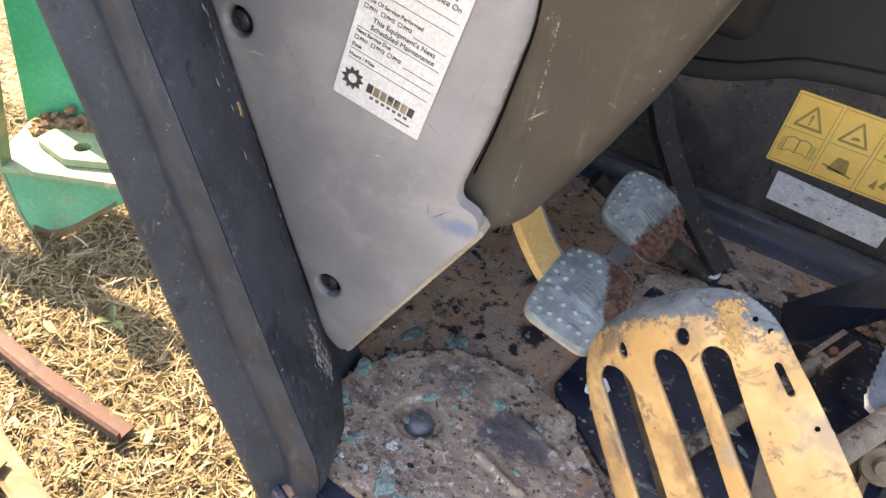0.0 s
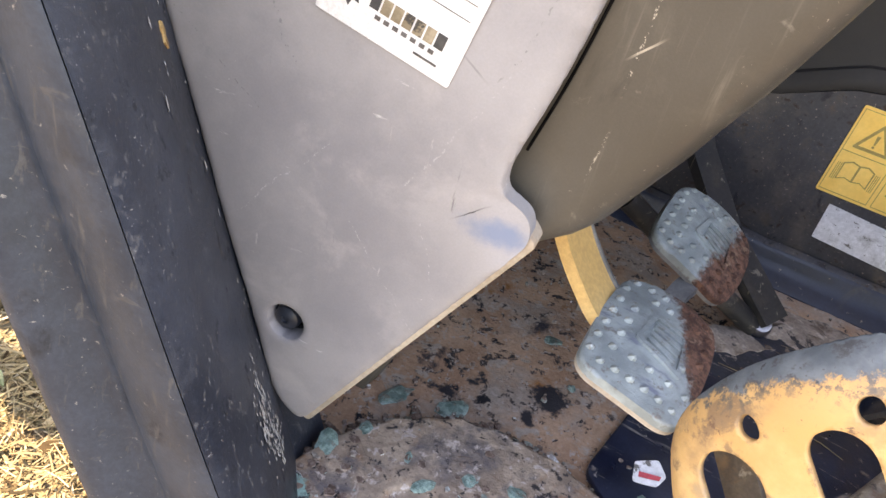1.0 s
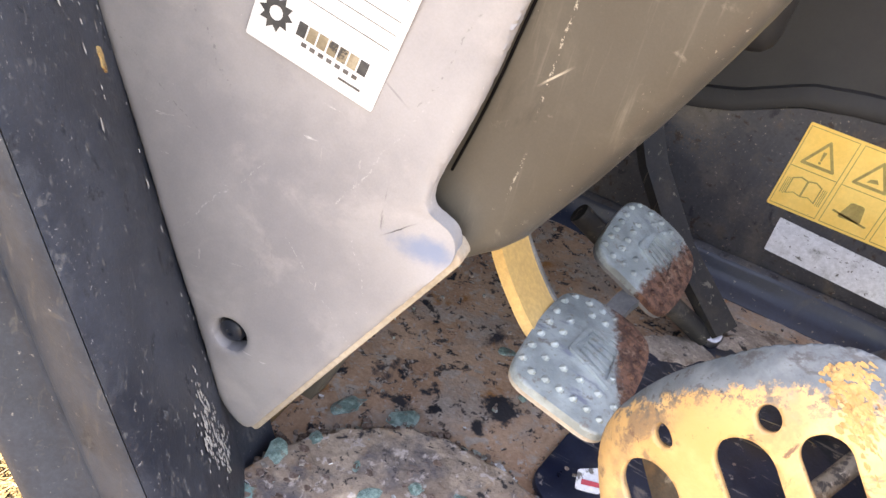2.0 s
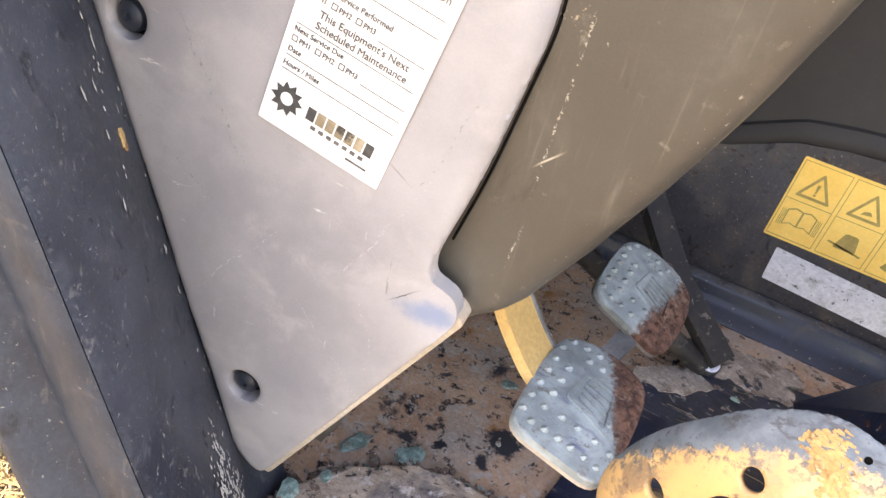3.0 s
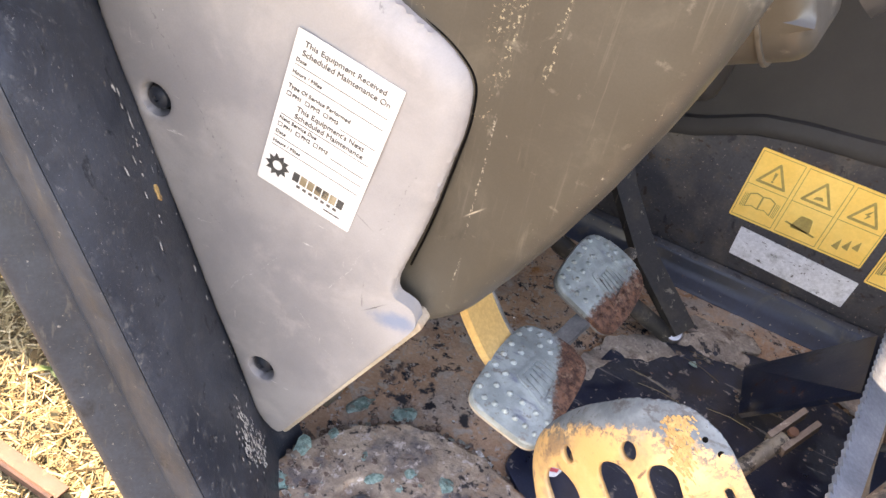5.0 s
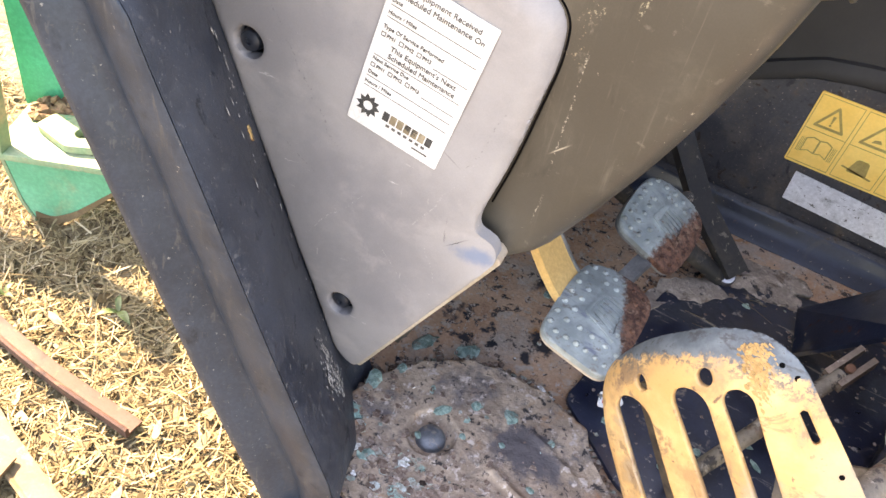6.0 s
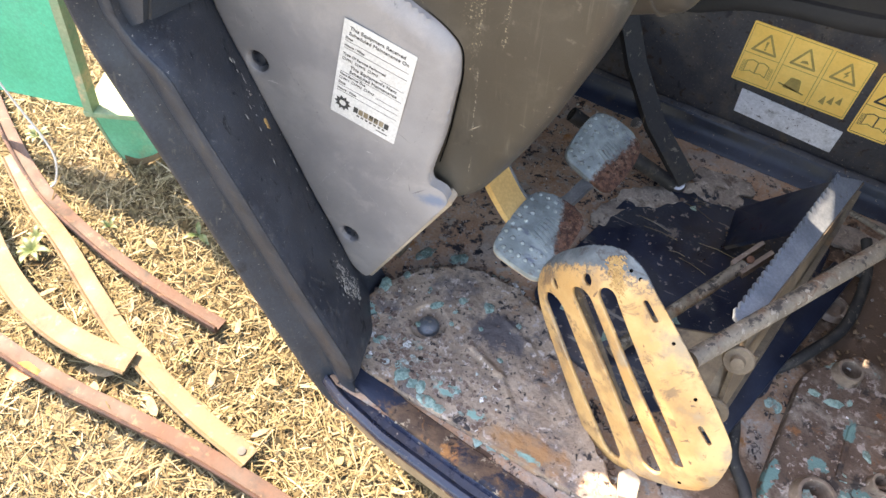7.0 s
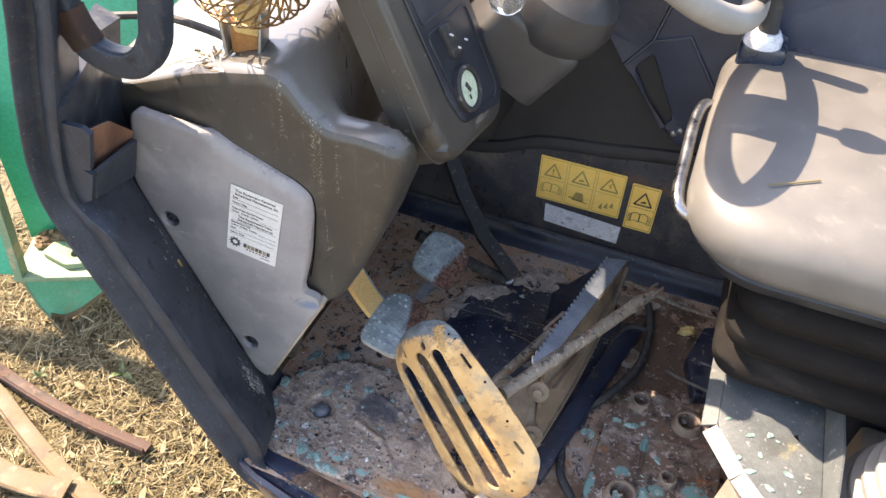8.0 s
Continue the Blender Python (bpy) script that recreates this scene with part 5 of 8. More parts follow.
def words(x, y, text, size, bold=0.0):
    lettering("print", text, size, IM @ Matrix.Translation((x, y, 0)), M["ink_grey"], sticker, bold)


words(0.007, SH - 0.0095, "This Equipment Received", 0.0058)
words(0.007, SH - 0.0160, "Scheduled Maintenance On", 0.0058)
words(0.004, SH - 0.0215, "Date", 0.0040)
words(0.004, SH - 0.0305, "Hours / Miles", 0.0040)
words(0.004, SH - 0.0415, "Type Of Service Performed", 0.0042)
words(0.0085, SH - 0.0475, "PM1", 0.0040), words(0.0225, SH - 0.0475, "PM2", 0.0040), words(0.0365, SH - 0.0475, "PM3", 0.0040)
words(0.014, SH - 0.0550, "This Equipment's Next", 0.0056)
words(0.014, SH - 0.0610, "Scheduled Maintenance", 0.0056)
words(0.004, SH - 0.0675, "Next Service Due", 0.0040)
words(0.0085, SH - 0.0730, "PM1", 0.0040), words(0.0225, SH - 0.0730, "PM2", 0.0040), words(0.0365, SH - 0.0730, "PM3", 0.0040)
words(0.004, SH - 0.0790, "Date", 0.0040)
words(0.004, SH - 0.0870, "Hours / Miles", 0.0040)
for d, x0 in ((0.0240, 0.004), (0.0330, 0.004), (0.0495, 0.046), (0.0635, 0.004), (0.0745, 0.046), (0.0815, 0.004), (0.0895, 0.004)):
    bar(x0, SH - d, SW - 0.004 - x0, 0.0004)
for d in (0.0478, 0.0733):
    for x0 in (0.0042, 0.0182, 0.0322):
        b = bmesh.new()
        plate(b, [(x0, SH - d), (x0 + 0.0034, SH - d), (x0 + 0.0034, SH - d + 0.0034), (x0, SH - d + 0.0034)], 0.0002, IM, holes=[[(x0 + 0.0005, SH - d + 0.0005), (x0 + 0.0029, SH - d + 0.0005), (x0 + 0.0029, SH - d + 0.0029), (x0 + 0.0005, SH - d + 0.0029)]])
        part("tick_box", b, M["ink_grey"], sticker)
b = bmesh.new()
star = []
for i in range(10):
    a0, a1 = 6.283 * i / 10, 6.283 * (i + 0.55) / 10
    star += [(0.0125 + 0.0098 * math.cos(a0), 0.0185 + 0.0098 * math.sin(a0)), (0.0125 + 0.0066 * math.cos(a1), 0.0185 + 0.0066 * math.sin(a1))]
plate(b, star, 0.0002, IM, holes=[circle((0.0125, 0.0185), 0.0038, 14)])
part("toothed_mark", b, M["ink"], sticker, "black toothed ring mark")
for i in range(7):
    bar(0.0255 + i * 0.0060, 0.0145, 0.0050, 0.0075, M["ink_brown"] if 0 < i < 6 else M["ink"], "wordmark_bar")
for i in range(7):
    bar(0.0300 + i * 0.0050, 0.0105, 0.0030, 0.0022, M["ink_grey"], "wordmark_bar")
bar(0.054, 0.0060, 0.013, 0.0012, M["ink_grey"], "small_print_bar")

# ---- dash cowl ----
cowl = thing("dash_cowl", (0.0, 0.6, 0.24), "dusty dark grey moulded dash cowl with scratches", "dash cowl")
TOP = [(-0.32, 0.50), (-0.25, 0.522), (-0.18, 0.548), (-0.11, 0.575), (-0.06, 0.588), (-0.01, 0.596), (0.01, 0.590), (0.035, 0.556), (0.06, 0.538), (0.10, 0.540), (0.13, 0.538), (0.18, 0.51), (0.30, 0.47)]
BOT = [(-0.32, 0.02), (-0.05, 0.05), (0.0, 0.20), (0.04, 0.235), (0.10, 0.242), (0.2, 0.25)]
bm = bmesh.new()
rings = []


def cowl_outline(s, grow):
    xr = 0.048 + 0.104 * s + 0.075 * s * (1 - s)
    pts = [(-0.32 - grow, 0.502 - 0.012 * s - grow), (xr + grow, 0.502 - 0.004 * s - grow), (xr + 0.012 + grow, 0.60), (xr + grow, 0.88 + grow), (-0.32 - grow, 0.88 + grow)]
    loop = []
    r = rounded(pts, [0.02, 0.022, 0.08, 0.03, 0.02], 7)
    for a, b in zip(r, r[1:] + r[:1]):
        k = max(1, int(math.hypot(b[0] - a[0], b[1] - a[1]) / 0.02))
        loop += [(a[0] + (b[0] - a[0]) * i / k, a[1] + (b[1] - a[1]) * i / k) for i in range(k)]
    return loop


def even(loop, n):
    p = [Vector((*q, 0)) for q in loop] + [Vector((*loop[0], 0))]
    d = np.cumsum([0] + [(b - a).length for a, b in zip(p, p[1:])])
    return [(float(np.interp(t, d, [q.x for q in p])), float(np.interp(t, d, [q.y for q in p]))) for t in np.linspace(0, d[-1], n, endpoint=False)]


N = 150
levels = [(0.0, -0.006), (0.008, -0.002), (0.03, 0.0)] + [(k / 20, 0.0) for k in range(1, 20)] + [(0.965, -0.001), (0.985, -0.005), (0.997, -0.012), (1.0, -0.022)] + [(1.0, -0.022 - 0.012 * k) for k in range(1, 13)]
for s, grow in levels:
    row = []
    for x, y in even(cowl_outline(s, grow), N):
        zb, zt = lerp_table(BOT, x), lerp_table(TOP, x)
        deep = max(0.0, y - 0.532)
        low = min(1.0, max(0.0, (x - 0.015) / 0.07))
        low = low * low * (3 - 2 * low)
        zt += 0.14 * deep * (1 - low)
        gate = min(1.0, deep / 0.075)
        drop = 0.44 * s * low * gate * gate * (3 - 2 * gate)
        x -= 0.104 * drop * min(1.0, max(0.0, (x + 0.02) / 0.12))
        zb += min(0.10, 0.7 * max(0.0, y - 0.512)) * min(1.0, max(0.0, (x + 0.02) / 0.05))
        row.append((x, y, zb + (zt - zb) * (s - drop)))
    rings.append(row)
# the top deck wears the lightened copy that carries the sun's glare
for lo_, hi_, nm, mat_, lab in ((0, 23, "body", "cowl", ""), (23, len(levels) - 1, "top_deck", "deck", "dusty top deck, lightened for the sun's glare")):
    bm = bmesh.new()
    vr = [[bm.verts.new(p) for p in r] for r in rings[lo_:hi_ + 1]]
    for r0, r1 in zip(vr, vr[1:]):
        for j in range(N):
            bm.faces.new((r0[j], r0[(j + 1) % N], r1[(j + 1) % N], r1[j]))
    bm.faces.new(vr[0][::-1] if lo_ == 0 else vr[-1])
    part(nm, bm, M[mat_], cowl, lab, sharp=70)
# black line added for the shade in the groove between the cover and the cowl
bm = bmesh.new()
groove_line = [CM @ Vector((x, z, 0)) for x, z in ROLLED]
tube(bm, [(p.x + 0.0006, 0.4985, p.z + 0.0004) for p in groove_line[::6]], 0.0008, 8, 1)
part("groove_shade", bm, M["hole"], cowl, "black line for the shade in the groove")
# ---- instrument pod ----
pod = thing("instrument_pod", (0.17, 0.62, 0.46), "dark grey instrument pod with switches and a round gauge", "instrument pod")
# its long axis runs up and forward; the face looks to the seat
PX = Vector((0.42, 0.0, -0.91)).normalized()
PN = Vector((0.91, 0.0, 0.42)).normalized()
PM = frame3((0.150, 0.655, 0.550), PX, PN)
bm = bmesh.new()
body = rounded([(-0.26, -0.072), (0.045, -0.087), (0.090, -0.070), (0.112, 0.085), (0.080, 0.120), (-0.26, 0.112)], [0.02, 0.04, 0.03, 0.025, 0.03, 0.02], 8)
plate(bm, body, 0.056, PM, bevel=0.015, seg=5)
part("housing", bm, M["pod"], pod)
bm = bmesh.new()
plate(bm, rounded([(-0.262, -0.0735), (0.046, -0.0888), (0.0922, -0.0715), (0.1143, 0.086), (0.081, 0.1223), (-0.262, 0.1142)], [0.02, 0.04, 0.03, 0.025, 0.03, 0.02], 10), 0.0028, PM @ Matrix.Translation((0, 0, -0.026)), bevel=0.0012)
part("seam", bm, M["pod"], pod, "moulded seam round the housing")
bm = bmesh.new()
plate(bm, rounded([(-0.25, -0.047), (0.020, -0.034), (0.062, -0.020), (0.090, 0.085), (0.076, 0.106), (-0.25, 0.100)], 0.012), 0.004, PM @ Matrix.Translation((0, 0, 0.003)), bevel=0.0015)
face = part("face", bm, M["pod_face"], pod, "blue-black face plate")
for loop in ([(-0.061, -0.028), (0.022, -0.020), (0.056, -0.008), (0.078, 0.078), (0.066, 0.092), (-0.055, 0.088)], [(-0.24, -0.036), (-0.071, -0.028), (-0.066, 0.086), (-0.24, 0.090)]):
    bm = bmesh.new()
    mid = Vector((sum(p[0] for p in loop) / len(loop), sum(p[1] for p in loop) / len(loop)))
    plate(bm, rounded(loop, 0.010), 0.0022, PM @ Matrix.Translation((0, 0, 0.0048)), holes=[rounded([tuple(Vector(p) + (mid - Vector(p)).normalized() * 0.0042) for p in loop], 0.009)], bevel=0.0008)
    part("raised_border", bm, M["pod_face"], face)
bm = bmesh.new()
plate(bm, rounded([(-0.060, 0.001), (-0.053, 0.031), (-0.010, 0.038), (-0.012, 0.006)], 0.007), 0.007, PM @ Matrix.Translation((0, 0, 0.0085)), bevel=0.0025)
sw = part("rocker_switch", bm, M["rubber"], pod, "black rocker switch")
for mx, my, wx in ((-0.040, 0.018, 0.008), (-0.020, 0.025, 0.006), (-0.018, 0.054, 0.007)):
    bm = bmesh.new()
    box(bm, PM @ Vector((mx, my, 0.0090 if my < 0.04 else 0.0052)), (wx, 0.0022, 0.0012), (PM @ pose(0, 0, 0, 0, 0, 55)).to_3x3())
    part("switch_mark", bm, M["white"], sw, "white mark")
GM = PM @ Matrix.Translation((0.029, 0.010, 0.004))
bm = bmesh.new()
lathe(bm, [(0.030, -0.002), (0.030, 0.006), (0.027, 0.009), (0.0235, 0.008), (0.0235, 0.002), (0.0, 0.002)], GM, 36)
bez = part("gauge", bm, M["rubber"], pod, "black gauge bezel")
bm = bmesh.new()
lathe(bm, [(0.023, 0.003), (0.023, 0.0045), (0.0, 0.0045)], GM, 36)
part("dial", bm, M["dial"], bez, "pale green dial")
bm = bmesh.new()
box(bm, GM @ Vector((-0.002, 0.0, 0.0052)), (0.014, 0.006, 0.001), (GM @ pose(0, 0, 0, 0, 0, 25)).to_3x3())
box(bm, GM @ Vector((0.010, -0.003, 0.0052)), (0.006, 0.003, 0.001), GM.to_3x3())
part("dial_mark", bm, M["ink"], bez, "dark dial mark")

# ---- steering column and wheel ----
col = thing("steering_column", (0.24, 0.70, 0.50), "grey plastic steering column shroud", "steering column")
bm = bmesh.new()
cm = frame3((0.196, 0.83, 0.505), (0.6, 0.2, -0.5), (0.5, 0.05, 0.8))
plate(bm, rounded([(-0.09, -0.055), (0.050, -0.055), (0.062, 0.05), (-0.09, 0.085)], 0.025), 0.10, cm @ Matrix.Translation((0, 0, 0.06)), bevel=0.016, seg=4)
part("lower_shroud", bm, M["shroud"], col)
bm = bmesh.new()
dm = frame3((0.232, 0.845, 0.572), (1, 0, -0.4), (0.45, 0.0, 0.85))
lathe(bm, [(0.0, -0.06), (0.045, -0.055), (0.072, -0.03), (0.080, 0.0), (0.074, 0.03), (0.05, 0.05), (0.0, 0.06)], dm, 36)
part("upper_shroud", bm, M["shroud"], col, "rounded grey shroud under the wheel")
jm = frame3((0.199, 0.70, 0.642), (1, 0, 0), (0.1, -0.3, 1))
jar = thing("clear_knob", (0.203, 0.665, 0.63), "scratched clear plastic knob on the steering column", "knob")
bm = bmesh.new()
lathe(bm, [(0.0, -0.024), (0.012, -0.022), (0.021, -0.012), (0.024, 0.0), (0.022, 0.02), (0.018, 0.03), (0.0, 0.032)], jm, 28)
part("bulb", bm, M["lens"], jar)
bm = bmesh.new()
lathe(bm, [(0.0, 0.030), (0.019, 0.030), (0.019, 0.06), (0.0, 0.062)], jm, 24)
part("collar", bm, M["steel"], jar, "dull steel collar")

wheel = thing("steering_wheel", (0.31, 0.83, 0.70), "grey steering wheel with three spokes and a spinner knob", "steering wheel")
WM = frame3((0.336, 0.866, 0.722), (0.788, 0, -0.616), (0.616, 0.0, 0.788))
bm = bmesh.new()
RW = 0.175
rows = []
for i in range(72):
    a = 6.2832 * i / 72
    rows.append([bm.verts.new(WM @ Vector(((RW + 0.0165 * math.cos(b)) * math.cos(a), (RW + 0.0165 * math.cos(b)) * math.sin(a), 0.0165 * math.sin(b)))) for b in [6.2832 * k / 14 for k in range(14)]])
for i in range(72):
    for k in range(14):
        bm.faces.new((rows[i][k], rows[i][(k + 1) % 14], rows[(i + 1) % 72][(k + 1) % 14], rows[(i + 1) % 72][k]))
part("rim", bm, M["boot"], wheel)
for a in (0.9, 3.05, 5.4):
    bm = bmesh.new()
    sweep(bm, [WM @ Vector((0.03 * math.cos(a), 0.03 * math.sin(a), 0.028)), WM @ Vector((0.10 * math.cos(a), 0.10 * math.sin(a), 0.018)), WM @ Vector((0.172 * math.cos(a), 0.172 * math.sin(a), 0.0))], [(-0.02, -0.004), (0.02, -0.004), (0.02, 0.004), (-0.02, 0.004)], up=WM.to_3x3().col[2])
    part("spoke", bm, M["pod"], wheel)
bm = bmesh.new()
lathe(bm, [(0.0, -0.05), (0.05, -0.045), (0.055, 0.02), (0.045, 0.04), (0.0, 0.045)], WM, 28)
part("hub", bm, M["shroud"], wheel)
bm = bmesh.new()
lathe(bm, [(0.0, 0.0), (0.010, 0.0), (0.010, 0.03), (0.022, 0.036), (0.026, 0.055), (0.018, 0.072), (0.0, 0.076)], WM @ Matrix.Translation((0.165, -0.02, 0.01)), 24)
part("spinner_knob", bm, M["rubber"], wheel, "black spinner knob")

# ---- caged work lamp on the cowl ----
lamp = thing("caged_lamp", (-0.07, 0.545, 0.57), "rusted work lamp with a wire cage on the dash", "lamp")
bm = bmesh.new()
box(bm, (-0.066, 0.546, 0.600), (0.034, 0.012, 0.046), pose(0, 0, 0, -14, 0, 14).to_3x3(), 0.003)
part("bracket", bm, M["orange_rust"], lamp, "orange rusted bracket")
for dx in (-0.021, 0.021):
    bm = bmesh.new()
    box(bm, (-0.066 + dx, 0.546 + dx * 0.25, 0.604), (0.004, 0.030, 0.060), pose(0, 0, 0, -10, dx * 300, 14).to_3x3(), 0.0015)
    part("side_tab", bm, M["steel"], lamp, "bent steel side tab")
bm = bmesh.new()
box(bm, (-0.058, 0.55, 0.632), (0.034, 0.024, 0.05), pose(0, 0, 0, 0, 10, 20).to_3x3(), 0.006)
part("neck", bm, M["foam"], lamp, "tan neck")
bm = bmesh.new()
lc = Vector((-0.040, 0.55, 0.704))
lax = Vector((0.78, -0.50, 0.05)).normalized()
lm = frame3(lc, Vector((0, 0, 1)), lax)
for k in range(26):
    a = 6.2832 * k / 26
    sweep(bm, [lm @ Vector((0.082 * math.sin(p) * math.cos(a + 0.35 * p), 0.082 * math.sin(p) * math.sin(a + 0.35 * p), 0.062 * math.cos(p))) for p in np.linspace(0.12, 2.1, 12)], ring(0.0014, 5))
for k in range(26):
    a = 6.2832 * k / 26
    sweep(bm, [lm @ Vector((0.082 * math.sin(p) * math.cos(a - 0.35 * p), 0.082 * math.sin(p) * math.sin(a - 0.35 * p), 0.062 * math.cos(p))) for p in np.linspace(0.12, 2.1, 12)], ring(0.0014, 5))
tagged(part("wire_cage", bm, M["wire"], lamp, "rusted wire cage"), "rusted wire cage", kind="stuff")
bm = bmesh.new()
lathe(bm, [(0.0, -0.055), (0.040, -0.045), (0.066, -0.018), (0.070, 0.0), (0.064, 0.004), (0.0, 0.006)], lm @ Matrix.Translation((0.012, 0, 0)), 32)
part("reflector", bm, M["cream"], lamp, "faded housing")
cord = thing("frayed_cord", (-0.085, 0.535, 0.572), "pale frayed cord and fibres tangled at the lamp's foot", "cord")
r5 = random.Random(21)
for k in range(16):
    p = Vector((-0.085 + r5.gauss(0, 0.016), 0.532 + r5.gauss(0, 0.010), 0.588))
    pts = [p]
    for _ in range(4):
        p = p + Vector((r5.gauss(0, 0.014), r5.gauss(-0.002, 0.008), 0))
        pts.append(Vector((p.x, p.y, 0.579 + 0.004 * r5.random() + 0.10 * min(0.0, p.x + 0.06))))
    bm = bmesh.new()
    tube(bm, pts, r5.uniform(0.0006, 0.0016), 6, 4)
    part("strand", bm, M["paper"] if k % 2 else M["chip"], cord)
for line, r in (([(-0.25, 0.52, 0.60), (-0.18, 0.54, 0.605), (-0.12, 0.55, 0.595), (-0.08, 0.55, 0.585)], 0.005), ([(-0.23, 0.52, 0.67), (-0.17, 0.55, 0.645), (-0.14, 0.56, 0.645), (-0.10, 0.57, 0.68)], 0.006)):
    bm = bmesh.new()
    tube(bm, line, r, 8)
    solo("cable", bm, M["rubber"], "black cable running to the work lamp", "cable")

# ---- grab handle and cut bracket on the pillar ----
bm = bmesh.new()
hp = [(-0.155, 0.365, 0.90), (-0.13, 0.37, 0.72), (-0.122, 0.372, 0.672), (-0.10, 0.376, 0.652), (-0.068, 0.380, 0.652), (-0.044, 0.382, 0.675), (-0.030, 0.384, 0.72), (0.03, 0.386, 0.95)]
line2 = smooth_line(hp, 7)
sweep(bm, line2, rounded([(-0.014, -0.010), (0.014, -0.010), (0.014, 0.010), (-0.014, 0.010)], 0.005, 3), up=(0, 1, 0))
gh = thing("grab_handle", (-0.13, 0.37, 0.66), "bent black grab handle on the door pillar, rusted at the weld", "grab handle")
part("bar", bm, M["black"], gh)
bm = bmesh.new()
sweep(bm, [(-0.128, 0.371, 0.70), (-0.124, 0.3715, 0.682), (-0.116, 0.373, 0.664)], rounded([(-0.0152, -0.0112), (0.0152, -0.0112), (0.0152, 0.0112), (-0.0152, 0.0112)], 0.005, 3), up=(0, 1, 0))
part("weld", bm, M["dark_rust"], gh, "rusted weld bead")
bk = thing("cut_bracket", (-0.19, 0.40, 0.42), "cut-off square black steel bracket on the pillar", "bracket")


def quad_plate(pts, thick):
    b = bmesh.new()
    pts = [Vector(p) for p in pts]
    n = (pts[1] - pts[0]).cross(pts[2] - pts[0]).normalized() * thick / 2
    f = [b.verts.new(p + n) for p in pts]
    k = [b.verts.new(p - n) for p in pts]
    b.faces.new(f), b.faces.new(k[::-1])
    for i in range(len(pts)):
        j = (i + 1) % len(pts)
        b.faces.new((f[i], f[j], k[j], k[i]))
    return b


part("front_plate", quad_plate([(-0.178, 0.345, 0.580), (-0.134, 0.347, 0.580), (-0.126, 0.348, 0.573), (-0.147, 0.349, 0.520), (-0.158, 0.349, 0.517), (-0.146, 0.349, 0.514), (-0.165, 0.350, 0.471), (-0.180, 0.350, 0.462), (-0.187, 0.349, 0.420), (-0.215, 0.347, 0.420), (-0.205, 0.345, 0.52)], 0.006), M["black"], bk)
part("side_plate", quad_plate([(-0.146, 0.3525, 0.516), (-0.187, 0.452, 0.482), (-0.209, 0.452, 0.420), (-0.166, 0.353, 0.470)], 0.005), M["black"], bk)
part("back_plate", quad_plate([(-0.150, 0.362, 0.561), (-0.170, 0.410, 0.538), (-0.193, 0.456, 0.490), (-0.222, 0.456, 0.41), (-0.195, 0.362, 0.45)], 0.004), M["rust"], bk, "rusted inner plate")
# uncut hole, its shade drawn as a black disc
bm = bmesh.new()
lathe(bm, [(0.0, 0.0), (0.006, 0.0), (0.006, 0.0015), (0.0, 0.0018)], frame3((-0.1935, 0.4267, 0.4585), (0.4, 0.9, 0), (0.80, -0.45, 0.40)), 14)
part("hole", bm, M["hole"], bk, "black disc for the shade in a drilled hole")
bm = bmesh.new()
sweep(bm, [(-0.186, 0.351, 0.462), (-0.190, 0.351, 0.435), (-0.197, 0.351, 0.405)], [(-0.004, -0.003), (0.004, -0.003), (0.002, 0.003), (-0.002, 0.003)], up=(0, 1, 0), scales=[1.3, 1.0, 0.3])
part("torn_edge", bm, M["ink"], bk, "dark torn weld edge")


